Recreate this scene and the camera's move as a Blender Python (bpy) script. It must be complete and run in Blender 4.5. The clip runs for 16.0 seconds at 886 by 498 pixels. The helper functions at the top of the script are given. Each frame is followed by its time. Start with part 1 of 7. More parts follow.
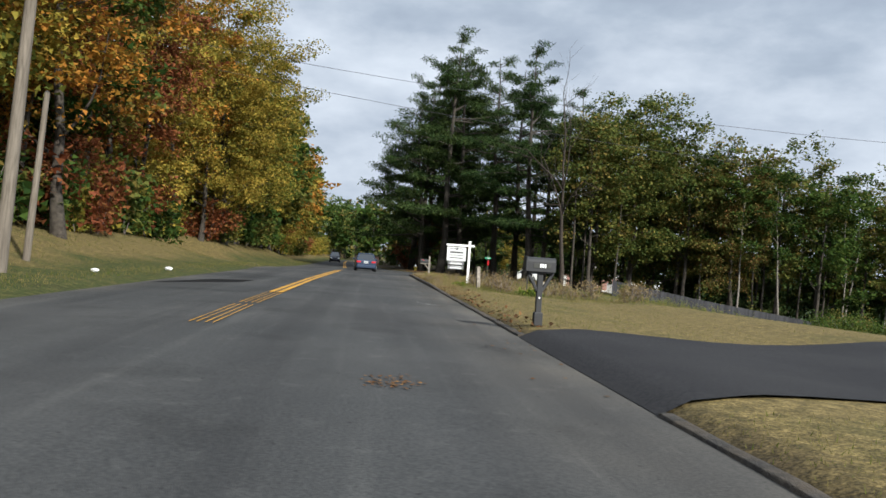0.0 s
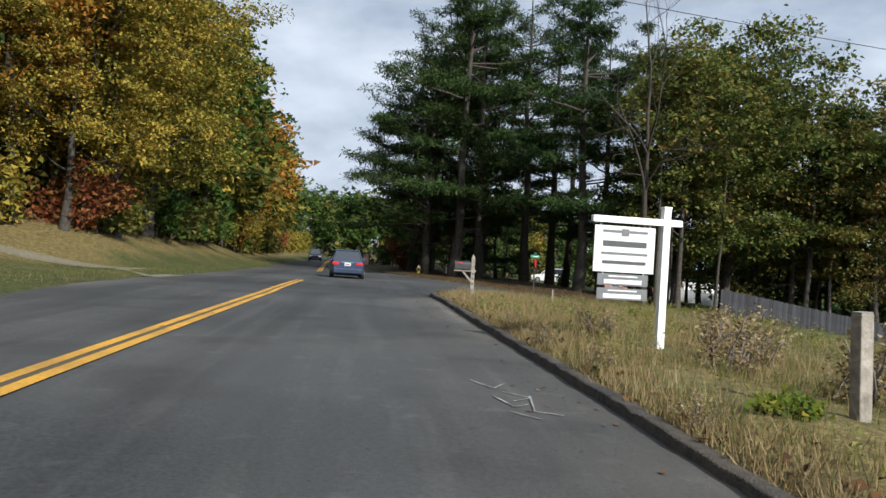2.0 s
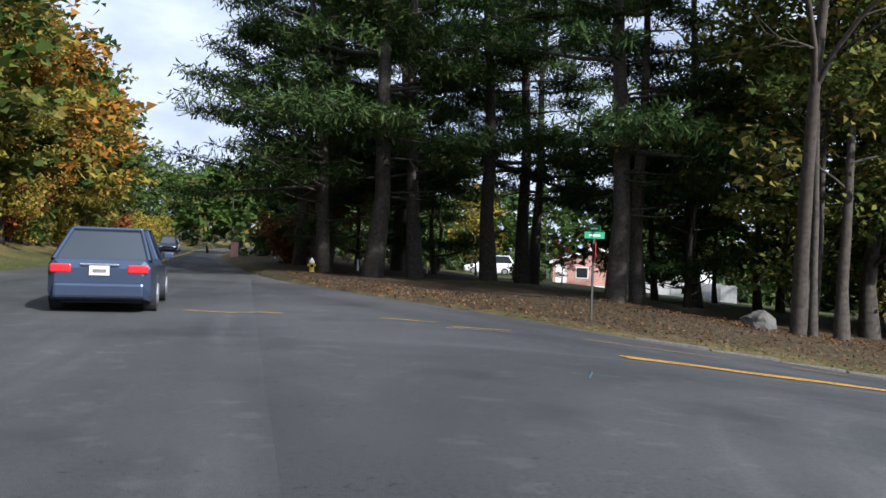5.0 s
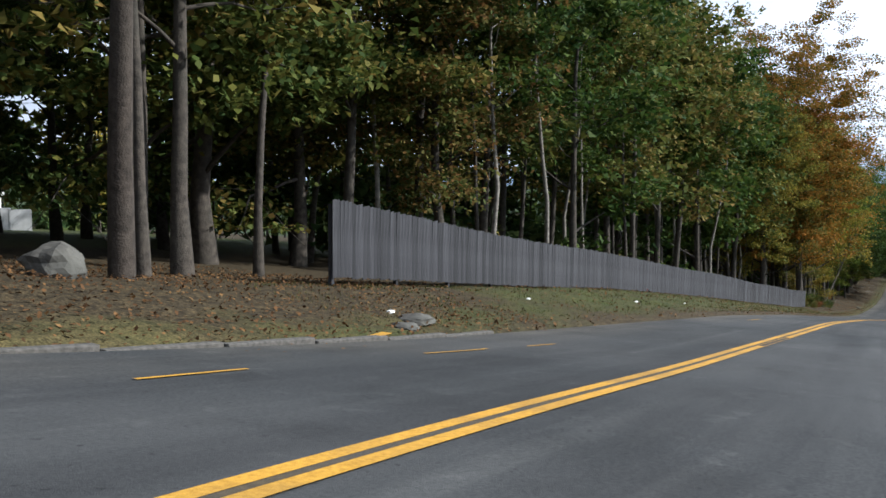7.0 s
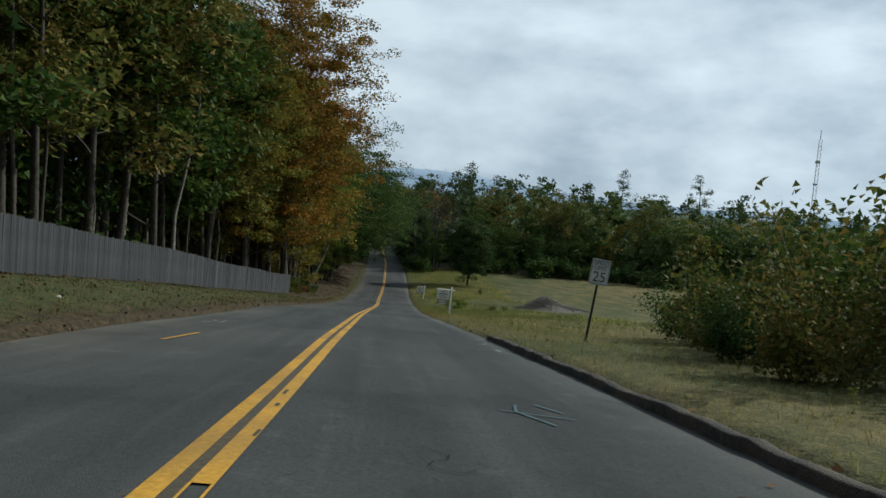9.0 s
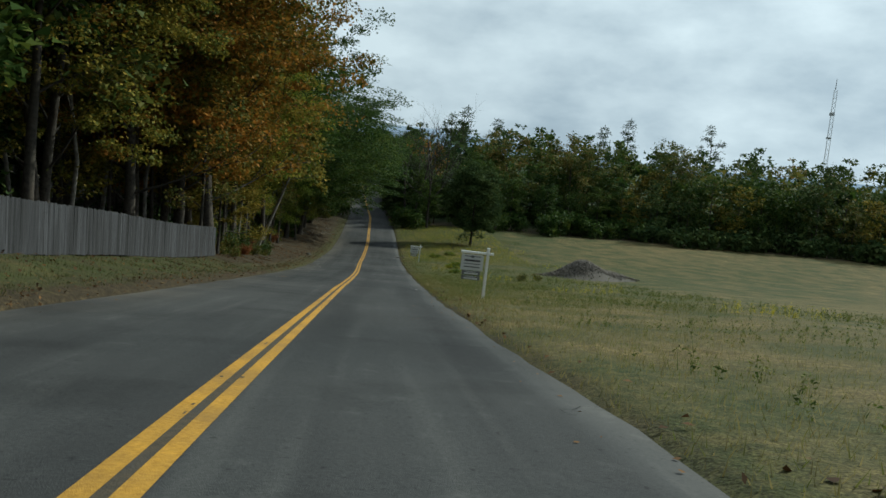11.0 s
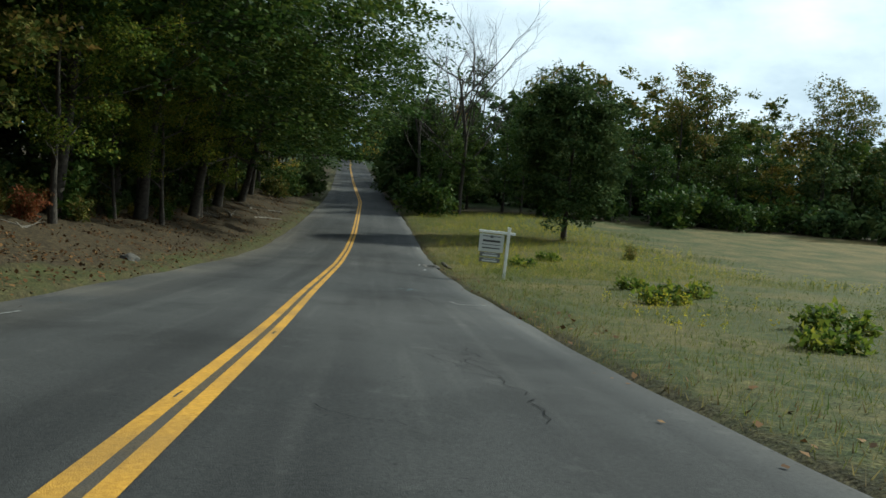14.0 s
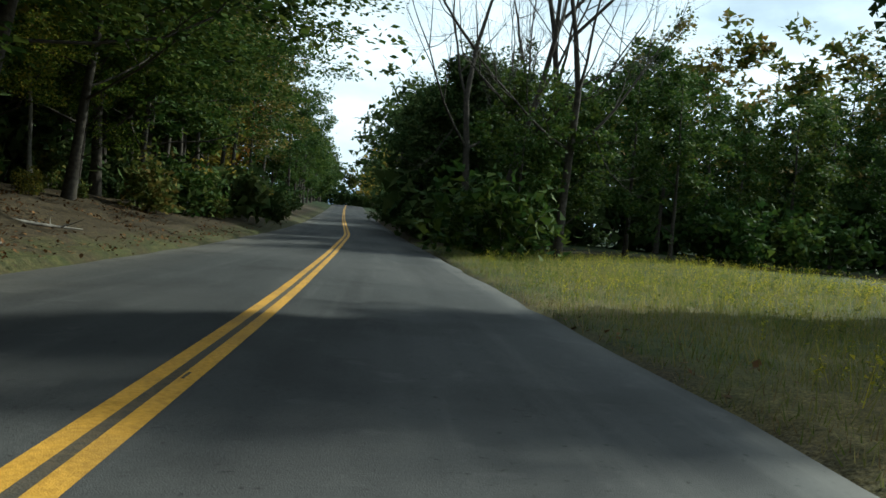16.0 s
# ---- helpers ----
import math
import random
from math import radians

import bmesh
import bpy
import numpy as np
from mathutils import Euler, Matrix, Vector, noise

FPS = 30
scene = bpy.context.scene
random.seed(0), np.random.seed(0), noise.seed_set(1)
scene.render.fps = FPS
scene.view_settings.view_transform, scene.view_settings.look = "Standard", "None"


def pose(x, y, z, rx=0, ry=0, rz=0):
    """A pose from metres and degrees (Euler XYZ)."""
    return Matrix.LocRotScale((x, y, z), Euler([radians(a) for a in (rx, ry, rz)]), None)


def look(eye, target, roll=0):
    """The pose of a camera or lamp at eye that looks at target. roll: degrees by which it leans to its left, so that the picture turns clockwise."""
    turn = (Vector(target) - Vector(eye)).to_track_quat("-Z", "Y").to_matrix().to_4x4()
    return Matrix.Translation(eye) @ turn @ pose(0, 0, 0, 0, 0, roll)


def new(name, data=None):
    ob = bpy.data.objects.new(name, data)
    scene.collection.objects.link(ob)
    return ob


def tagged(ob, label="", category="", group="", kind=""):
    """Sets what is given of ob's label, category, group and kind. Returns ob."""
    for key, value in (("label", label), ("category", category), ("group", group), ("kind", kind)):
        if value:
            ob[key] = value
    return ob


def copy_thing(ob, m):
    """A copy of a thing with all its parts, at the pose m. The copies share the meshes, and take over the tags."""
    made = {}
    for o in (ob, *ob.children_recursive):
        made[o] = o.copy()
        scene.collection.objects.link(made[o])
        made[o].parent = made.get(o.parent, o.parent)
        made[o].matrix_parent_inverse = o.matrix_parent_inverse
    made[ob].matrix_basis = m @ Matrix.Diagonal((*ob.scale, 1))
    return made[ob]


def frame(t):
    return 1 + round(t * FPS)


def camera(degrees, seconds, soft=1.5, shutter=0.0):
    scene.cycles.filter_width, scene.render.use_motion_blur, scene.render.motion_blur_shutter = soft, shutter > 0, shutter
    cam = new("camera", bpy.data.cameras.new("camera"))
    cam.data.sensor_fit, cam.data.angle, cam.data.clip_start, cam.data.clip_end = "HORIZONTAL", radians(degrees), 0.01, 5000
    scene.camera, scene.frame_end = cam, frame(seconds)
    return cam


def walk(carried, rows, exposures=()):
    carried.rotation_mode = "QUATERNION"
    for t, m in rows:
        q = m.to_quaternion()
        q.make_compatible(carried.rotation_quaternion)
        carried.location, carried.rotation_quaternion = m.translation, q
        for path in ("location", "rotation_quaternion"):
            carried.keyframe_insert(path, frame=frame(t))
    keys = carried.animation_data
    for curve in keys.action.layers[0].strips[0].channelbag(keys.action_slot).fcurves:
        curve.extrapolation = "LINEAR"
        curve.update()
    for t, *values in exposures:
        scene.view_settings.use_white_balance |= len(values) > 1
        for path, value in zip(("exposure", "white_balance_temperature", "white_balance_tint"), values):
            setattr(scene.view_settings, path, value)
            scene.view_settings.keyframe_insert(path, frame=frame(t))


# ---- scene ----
cam = camera(55.98, 16.0, 1.55)
PATH = [
    (0.0, (-0.909, -0.965, 1.086), (-0.734, 1.027, 1.106), 3.81),
    (0.5, (-0.836, 5.718, 1.088), (-0.648, 7.709, 1.095), 3.65),
    (1.0, (-0.716, 12.208, 1.112), (-0.504, 14.196, 1.122), 3.41),
    (1.5, (-0.631, 18.440, 1.074), (-0.433, 20.430, 1.086), 3.44),
    (2.0, (-0.562, 24.435, 1.067), (-0.363, 26.425, 1.080), 3.47),
    (2.5, (-0.457, 30.195, 1.063), (-0.255, 32.185, 1.075), 3.44),
    (3.0, (-0.331, 35.712, 1.035), (-0.126, 37.702, 1.045), 3.28),
    (5.3, (1.825, 54.320, 0.848), (2.413, 56.232, 0.827), 1.49),
    (5.5, (2.234, 55.387, 0.805), (2.943, 57.257, 0.782), 1.34),
    (6.0, (3.508, 57.682, 0.693), (4.538, 59.395, 0.640), 0.42),
    (6.5, (5.086, 59.590, 0.521), (6.485, 61.013, 0.387), 0.19),
    (7.0, (7.267, 61.062, 0.371), (8.970, 62.098, 0.212), 0.33),
    (7.5, (10.055, 62.109, 0.056), (11.953, 62.713, -0.116), 1.33),
    (8.0, (13.525, 62.719, -0.317), (15.506, 62.955, -0.465), 2.73),
    (8.5, (17.590, 63.020, -0.872), (19.586, 63.036, -1.003), 4.45),
    (9.0, (22.630, 63.087, -1.454), (24.623, 62.997, -1.598), 5.01),
    (9.5, (28.240, 63.203, -2.071), (30.230, 63.075, -2.229), 5.30),
    (10.0, (34.534, 63.228, -2.765), (36.519, 63.090, -2.960), 5.46),
    (10.2, (37.211, 63.253, -3.088), (39.195, 63.114, -3.298), 5.59),
    (12.3, (71.449, 63.774, -7.855), (73.427, 63.641, -8.119), 4.78),
    (12.5, (75.360, 63.824, -8.420), (77.338, 63.683, -8.680), 4.78),
    (13.0, (85.479, 63.950, -9.816), (87.458, 63.805, -10.063), 4.71),
    (13.5, (95.807, 64.105, -11.213), (97.789, 63.960, -11.438), 4.48),
    (14.0, (106.296, 64.335, -12.538), (108.279, 64.187, -12.751), 4.66),
    (14.5, (116.914, 64.445, -13.772), (118.898, 64.295, -13.975), 4.66),
    (15.0, (127.452, 64.507, -14.788), (129.438, 64.362, -14.968), 4.32),
    (15.5, (137.662, 64.671, -15.671), (139.652, 64.524, -15.809), 4.78),
    (16.0, (147.453, 64.751, -16.244), (149.447, 64.612, -16.315), 5.15),
]
EXPOSURES = [(0.0, 1.12, 6200, 8), (3.0, 1.2, 5950, 9), (5.5, 1.5, 5750, 13), (7.0, 1.25, 5800, 9), (8.0, 0.5, 6000, 6), (10.0, 0.25, 6000, -6), (12.5, 0.52, 6100, -4), (16.0, 1.0, 5950, -7)]
walk(cam, [(t, look(e, g, r)) for t, e, g, r in PATH], EXPOSURES)

# ---- light ----
SUN_DIR = Vector((0.76, -1.36, 1.04)).normalized()
world = bpy.data.worlds.new("sky")
scene.world = world
world.use_nodes = True
wn, wl = world.node_tree.nodes, world.node_tree.links
wn.clear()
w_out = wn.new("ShaderNodeOutputWorld")
w_bg = wn.new("ShaderNodeBackground")
w_sky = wn.new("ShaderNodeTexSky")
w_sky.sky_type = "NISHITA"
w_sky.sun_disc = False
w_sky.sun_elevation = math.asin(SUN_DIR.z)
w_sky.sun_rotation = math.atan2(SUN_DIR.x, SUN_DIR.y)
w_sky.dust_density = 2.0
w_co = wn.new("ShaderNodeTexCoord")
w_map = wn.new("ShaderNodeMapping")
w_map.inputs["Scale"].default_value = (1.5, 1.5, 3.4)
w_map.inputs["Location"].default_value = (0.35, 0.1, 0.2)
w_n1 = wn.new("ShaderNodeTexNoise")
w_n1.inputs["Scale"].default_value = 2.1
w_n1.inputs["Detail"].default_value = 7.0
w_n1.inputs["Roughness"].default_value = 0.58
w_n1.inputs["Distortion"].default_value = 0.35
w_cover = wn.new("ShaderNodeMapRange")
w_cover.inputs["From Min"].default_value = 0.02
w_cover.inputs["From Max"].default_value = 0.20
w_n2 = wn.new("ShaderNodeTexNoise")
w_n2.inputs["Scale"].default_value = 2.5
w_n2.inputs["Detail"].default_value = 8.0
w_n2.inputs["Roughness"].default_value = 0.54
w_ramp = wn.new("ShaderNodeValToRGB")
w_ramp.color_ramp.elements[0].position = 0.22
w_ramp.color_ramp.elements[0].color = (2.1, 2.45, 3.05, 1)
w_ramp.color_ramp.elements.new(0.40).color = (3.1, 3.5, 4.1, 1)
w_ramp.color_ramp.elements.new(0.50).color = (4.1, 4.45, 5.0, 1)
w_ramp.color_ramp.elements[-1].position = 0.66
w_ramp.color_ramp.elements[-1].color = (5.5, 5.8, 6.3, 1)
w_mix = wn.new("ShaderNodeMix")
w_mix.data_type = "RGBA"
wl.new(w_co.outputs["Generated"], w_map.inputs["Vector"])
wl.new(w_map.outputs["Vector"], w_n1.inputs["Vector"])
wl.new(w_map.outputs["Vector"], w_n2.inputs["Vector"])
wl.new(w_n1.outputs["Fac"], w_cover.inputs["Value"])
wl.new(w_n2.outputs["Fac"], w_ramp.inputs["Fac"])
wl.new(w_cover.outputs["Result"], w_mix.inputs[0])
wl.new(w_sky.outputs["Color"], w_mix.inputs[6])
w_dot = wn.new("ShaderNodeVectorMath")
w_dot.operation = "DOT_PRODUCT"
w_dot.inputs[1].default_value = SUN_DIR
w_glow = wn.new("ShaderNodeMapRange")
w_glow.interpolation_type = "SMOOTHSTEP"
w_glow.inputs["From Min"].default_value, w_glow.inputs["From Max"].default_value = -0.35, 1.0
w_glow.inputs["To Min"].default_value, w_glow.inputs["To Max"].default_value = 0.62, 1.1
w_tone = wn.new("ShaderNodeVectorMath")
w_tone.operation = "SCALE"
wl.new(w_co.outputs["Generated"], w_dot.inputs[0])
wl.new(w_dot.outputs["Value"], w_glow.inputs["Value"])
wl.new(w_ramp.outputs["Color"], w_tone.inputs[0])
wl.new(w_glow.outputs["Result"], w_tone.inputs["Scale"])
wl.new(w_tone.outputs["Vector"], w_mix.inputs[7])
wl.new(w_mix.outputs[2], w_bg.inputs["Color"])
w_bg.inputs["Strength"].default_value = 0.115
wl.new(w_bg.outputs["Background"], w_out.inputs["Surface"])

sun_data = bpy.data.lights.new("sun", "SUN")
sun_data.energy = 3.4
sun_data.angle = radians(1.5)
sun_data.color = (1.0, 0.94, 0.84)
sun = new("sun", sun_data)
sun.matrix_world = look(SUN_DIR * 100, (0, 0, 0))


# ---- materials ----
def mat_noise(name, c1, c2, scale=4.0, rough=0.8, bump=0.3, c3=None, scale2=0.4, metal=0.0, bump_scale=None, amount2=0.5, spec=0.3):
    """Two-scale procedural surface: fine grain between c1 and c2, and large patches towards c3."""
    m = bpy.data.materials.new(name)
    m.use_nodes = True
    n, l = m.node_tree.nodes, m.node_tree.links
    b = n["Principled BSDF"]
    co = n.new("ShaderNodeTexCoord")
    n1 = n.new("ShaderNodeTexNoise")
    n1.inputs["Scale"].default_value = scale
    n1.inputs["Detail"].default_value = 6
    l.new(co.outputs["Object"], n1.inputs["Vector"])
    r1 = n.new("ShaderNodeValToRGB")
    r1.color_ramp.elements[0].position, r1.color_ramp.elements[1].position = 0.32, 0.68
    r1.color_ramp.elements[0].color, r1.color_ramp.elements[1].color = (*c1, 1), (*c2, 1)
    l.new(n1.outputs["Fac"], r1.inputs["Fac"])
    col = r1.outputs["Color"]
    n2 = n.new("ShaderNodeTexNoise")
    n2.inputs["Scale"].default_value = scale2
    n2.inputs["Detail"].default_value = 4
    l.new(co.outputs["Object"], n2.inputs["Vector"])
    mr = n.new("ShaderNodeMapRange")
    mr.inputs["From Min"].default_value, mr.inputs["From Max"].default_value = 0.40, 0.65
    mr.inputs["To Max"].default_value = amount2
    l.new(n2.outputs["Fac"], mr.inputs["Value"])
    mx = n.new("ShaderNodeMix")
    mx.data_type = "RGBA"
    l.new(mr.outputs["Result"], mx.inputs[0])
    l.new(col, mx.inputs[6])
    mx.inputs[7].default_value = (*(c3 or tuple(v * 0.7 for v in c1)), 1)
    l.new(mx.outputs[2], b.inputs["Base Color"])
    b.inputs["Roughness"].default_value = rough
    b.inputs["Metallic"].default_value = metal
    b.inputs["Specular IOR Level"].default_value = spec
    if bump:
        bp = n.new("ShaderNodeBump")
        bp.inputs["Strength"].default_value = bump
        bp.inputs["Distance"].default_value = 0.02
        n3 = n.new("ShaderNodeTexNoise")
        n3.inputs["Scale"].default_value = bump_scale or scale * 4
        n3.inputs["Detail"].default_value = 4
        l.new(co.outputs["Object"], n3.inputs["Vector"])
        l.new(n3.outputs["Fac"], bp.inputs["Height"])
        l.new(bp.outputs["Normal"], b.inputs["Normal"])
    return m


def mat_leaf(name, colours, translucent=0.32, rough=0.68, spec=0.09):
    """Leaves: each leaf takes its own colour from the ramp, and lets some light through."""
    m = bpy.data.materials.new(name)
    m.use_nodes = True
    n, l = m.node_tree.nodes, m.node_tree.links
    b = n["Principled BSDF"]
    out = n["Material Output"]
    g = n.new("ShaderNodeNewGeometry")
    ob = n.new("ShaderNodeObjectInfo")
    r = n.new("ShaderNodeValToRGB")
    r.color_ramp.interpolation = "LINEAR"
    e = r.color_ramp.elements
    e[0].position, e[0].color = 0.0, (*colours[0], 1)
    e[1].position, e[1].color = 1.0, (*colours[-1], 1)
    for i, c in enumerate(colours[1:-1]):
        k = e.new((i + 1) / (len(colours) - 1))
        k.color = (*c, 1)
    co = n.new("ShaderNodeTexCoord")
    nz = n.new("ShaderNodeTexNoise")
    nz.inputs["Scale"].default_value = 0.45
    nz.inputs["Detail"].default_value = 2
    l.new(co.outputs["Object"], nz.inputs["Vector"])
    a1 = n.new("ShaderNodeMath")
    a1.operation = "MULTIPLY_ADD"
    a1.inputs[1].default_value, a1.inputs[2].default_value = 0.75, -0.2
    l.new(g.outputs["Random Per Island"], a1.inputs[0])
    a2 = n.new("ShaderNodeMath")
    a2.operation = "MULTIPLY_ADD"
    a2.inputs[1].default_value = 0.8
    l.new(nz.outputs["Fac"], a2.inputs[0])
    l.new(a1.outputs[0], a2.inputs[2])
    a3 = n.new("ShaderNodeMath")
    a3.operation = "MULTIPLY_ADD"
    a3.inputs[1].default_value = 0.3
    l.new(ob.outputs["Random"], a3.inputs[0])
    l.new(a2.outputs[0], a3.inputs[2])
    a4 = n.new("ShaderNodeMath")
    a4.operation = "SUBTRACT"
    a4.inputs[1].default_value = 0.15
    l.new(a3.outputs[0], a4.inputs[0])
    l.new(a4.outputs[0], r.inputs["Fac"])
    l.new(r.outputs["Color"], b.inputs["Base Color"])
    b.inputs["Roughness"].default_value = rough
    b.inputs["Specular IOR Level"].default_value = spec
    if translucent:
        tr = n.new("ShaderNodeBsdfTranslucent")
        l.new(r.outputs["Color"], tr.inputs["Color"])
        ms = n.new("ShaderNodeMixShader")
        ms.inputs[0].default_value = translucent
        l.new(b.outputs["BSDF"], ms.inputs[1])
        l.new(tr.outputs["BSDF"], ms.inputs[2])
        l.new(ms.outputs["Shader"], out.inputs["Surface"])
    return m


def mat_plain(name, c, rough=0.5, metal=0.0, var=0.12):
    return mat_noise(name, tuple(v * (1 - var) for v in c), tuple(min(1, v * (1 + var)) for v in c), scale=9, rough=rough, metal=metal, bump=0.05,
                     c3=tuple(v * 0.85 for v in c), scale2=1.5, amount2=0.4, spec=0.5)


def mat_glass_dark(name, c=(0.02, 0.025, 0.03)):
    m = bpy.data.materials.new(name)
    m.use_nodes = True
    b = m.node_tree.nodes["Principled BSDF"]
    b.inputs["Base Color"].default_value = (*c, 1)
    b.inputs["Roughness"].default_value = 0.06
    b.inputs["Specular IOR Level"].default_value = 0.8
    return m


def mat_asphalt():
    """Worn asphalt: fine stones, broad patches, wheel tracks and streaks along the lanes, sandy edges."""
    m = mat_noise("asphalt", (0.036, 0.038, 0.039), (0.06, 0.061, 0.061), 34, 0.85, 0.3, (0.08, 0.079, 0.077), 0.11, bump_scale=110, amount2=0.7, spec=0.1)
    n, l = m.node_tree.nodes, m.node_tree.links
    b = n["Principled BSDF"]
    src = b.inputs["Base Color"].links[0].from_socket
    co = n.new("ShaderNodeTexCoord")
    lane = n.new("ShaderNodeAttribute")
    lane.attribute_name = "lane"

    def blend(fac, tone, mode="MULTIPLY"):
        nonlocal src
        mx = n.new("ShaderNodeMix")
        mx.data_type, mx.blend_type = "RGBA", mode
        mx.inputs[7].default_value = (*tone, 1)
        l.new(fac, mx.inputs[0])
        l.new(src, mx.inputs[6])
        src = mx.outputs[2]

    def noise_at(vec, scale, lo, hi, detail=5, top=1.0):
        mp = n.new("ShaderNodeMapping")
        mp.inputs["Scale"].default_value = scale
        nz = n.new("ShaderNodeTexNoise")
        nz.inputs["Scale"].default_value = 1.0
        nz.inputs["Detail"].default_value = detail
        mr = n.new("ShaderNodeMapRange")
        mr.inputs["From Min"].default_value, mr.inputs["From Max"].default_value = lo, hi
        mr.inputs["To Max"].default_value = top
        l.new(vec, mp.inputs["Vector"])
        l.new(mp.outputs["Vector"], nz.inputs["Vector"])
        l.new(nz.outputs["Fac"], mr.inputs["Value"])
        return mr.outputs["Result"]

    ob = co.outputs["Object"]
    blend(noise_at(ob, (0.11, 0.13, 1), 0.47, 0.62), (0.82, 0.82, 0.82))
    blend(noise_at(ob, (0.6, 0.6, 1), 0.54, 0.66), (0.80, 0.80, 0.80))
    blend(noise_at(ob, (3.0, 3.0, 1), 0.60, 0.70), (1.25, 1.24, 1.22))
    blend(noise_at(ob, (14.0, 14.0, 1), 0.66, 0.74, 3), (0.55, 0.55, 0.55))
    blend(noise_at(lane.outputs["Vector"], (9.0, 0.05, 1), 0.46, 0.64), (0.78, 0.78, 0.79))
    blend(noise_at(lane.outputs["Vector"], (26.0, 0.12, 1), 0.55, 0.68), (1.22, 1.21, 1.19))
    sep = n.new("ShaderNodeSeparateXYZ")
    l.new(lane.outputs["Vector"], sep.inputs[0])
    for stops, tone in ((((0.0, 0.0), (0.12, 0.0), (0.19, 0.7), (0.26, 0.0), (0.36, 0.0), (0.42, 0.7), (0.47, 0.0), (0.55, 0.0), (0.62, 0.7), (0.68, 0.0), (0.77, 0.0), (0.83, 0.7), (0.90, 0.0)), (0.80, 0.80, 0.81)),
                        (((0.0, 1.0), (0.05, 0.35), (0.11, 0.0), (0.80, 0.0), (0.91, 0.5), (1.0, 1.0)), (1.75, 1.6, 1.4))):
        rp = n.new("ShaderNodeValToRGB")
        e = rp.color_ramp.elements
        e[0].position, e[0].color = stops[0][0], (stops[0][1],) * 3 + (1,)
        e[1].position, e[1].color = stops[-1][0], (stops[-1][1],) * 3 + (1,)
        for p, v in stops[1:-1]:
            e.new(p).color = (v, v, v, 1)
        l.new(sep.outputs["X"], rp.inputs["Fac"])
        wear = n.new("ShaderNodeMath")
        wear.operation = "MULTIPLY"
        l.new(rp.outputs["Color"], wear.inputs[0])
        l.new(noise_at(ob, (0.35, 0.35, 1), 0.30, 0.62), wear.inputs[1])
        blend(wear.outputs[0], tone)
    l.new(src, b.inputs["Base Color"])
    return m


def vary(m, low=0.6, high=1.35):
    """Each object that carries the material is a little lighter or darker than its neighbour."""
    n, l = m.node_tree.nodes, m.node_tree.links
    b = n["Principled BSDF"]
    src = b.inputs["Base Color"].links[0].from_socket
    ob, isl, add = n.new("ShaderNodeObjectInfo"), n.new("ShaderNodeNewGeometry"), n.new("ShaderNodeMath")
    add.operation = "ADD"
    fr = n.new("ShaderNodeMath")
    fr.operation = "FRACT"
    mr = n.new("ShaderNodeMapRange")
    mr.inputs["To Min"].default_value, mr.inputs["To Max"].default_value = low, high
    mx = n.new("ShaderNodeMix")
    mx.data_type, mx.blend_type = "RGBA", "MULTIPLY"
    mx.inputs[0].default_value = 1.0
    l.new(ob.outputs["Random"], add.inputs[0])
    l.new(isl.outputs["Random Per Island"], add.inputs[1])
    l.new(add.outputs[0], fr.inputs[0])
    l.new(fr.outputs[0], mr.inputs["Value"])
    l.new(src, mx.inputs[6])
    l.new(mr.outputs["Result"], mx.inputs[7])
    l.new(mx.outputs[2], b.inputs["Base Color"])
    return m


M_BARK = mat_noise("bark", (0.024, 0.02, 0.016), (0.072, 0.059, 0.047), 7, 0.95, 0.9, (0.045, 0.043, 0.034), 0.8)
M_BARK_PALE = mat_noise("bark_pale", (0.10, 0.09, 0.075), (0.26, 0.235, 0.20), 6, 0.95, 0.6, (0.12, 0.11, 0.09), 0.8)
M_BARK_GREY = mat_noise("bark_grey", (0.024, 0.019, 0.015), (0.062, 0.049, 0.039), 7, 0.95, 0.8, (0.045, 0.038, 0.03), 0.9)
M_TWIG = mat_noise("twig", (0.10, 0.085, 0.075), (0.22, 0.19, 0.17), 8, 0.95, 0.3)
M_LEAF_GREEN = mat_leaf("leaf_green", [(0.012, 0.029, 0.008), (0.027, 0.056, 0.012), (0.047, 0.08, 0.015), (0.092, 0.115, 0.021)])
M_LEAF_YELLOW = mat_leaf("leaf_yellow", [(0.05, 0.072, 0.016), (0.115, 0.12, 0.022), (0.235, 0.19, 0.03), (0.36, 0.245, 0.045)])
M_LEAF_ORANGE = mat_leaf("leaf_orange", [(0.05, 0.07, 0.016), (0.13, 0.10, 0.018), (0.27, 0.13, 0.02), (0.38, 0.16, 0.03)])
M_LEAF_RED = mat_leaf("leaf_red", [(0.06, 0.055, 0.015), (0.13, 0.05, 0.02), (0.19, 0.055, 0.025), (0.22, 0.10, 0.03)])
M_LEAF_OLIVE = mat_leaf("leaf_olive", [(0.03, 0.055, 0.015), (0.06, 0.085, 0.02), (0.115, 0.12, 0.026), (0.21, 0.14, 0.04)])
M_LEAF_OAK = mat_leaf("leaf_oak", [(0.022, 0.045, 0.012), (0.05, 0.072, 0.018), (0.11, 0.10, 0.026), (0.19, 0.10, 0.035)])
M_LEAF_LIME = mat_leaf("leaf_lime", [(0.025, 0.05, 0.01), (0.06, 0.10, 0.016), (0.14, 0.175, 0.024), (0.27, 0.23, 0.032)], 0.45)
M_LEAF_DARK = mat_leaf("leaf_dark", [(0.02, 0.04, 0.016), (0.038, 0.066, 0.022), (0.064, 0.092, 0.028), (0.09, 0.108, 0.034)], 0.25, 0.95)
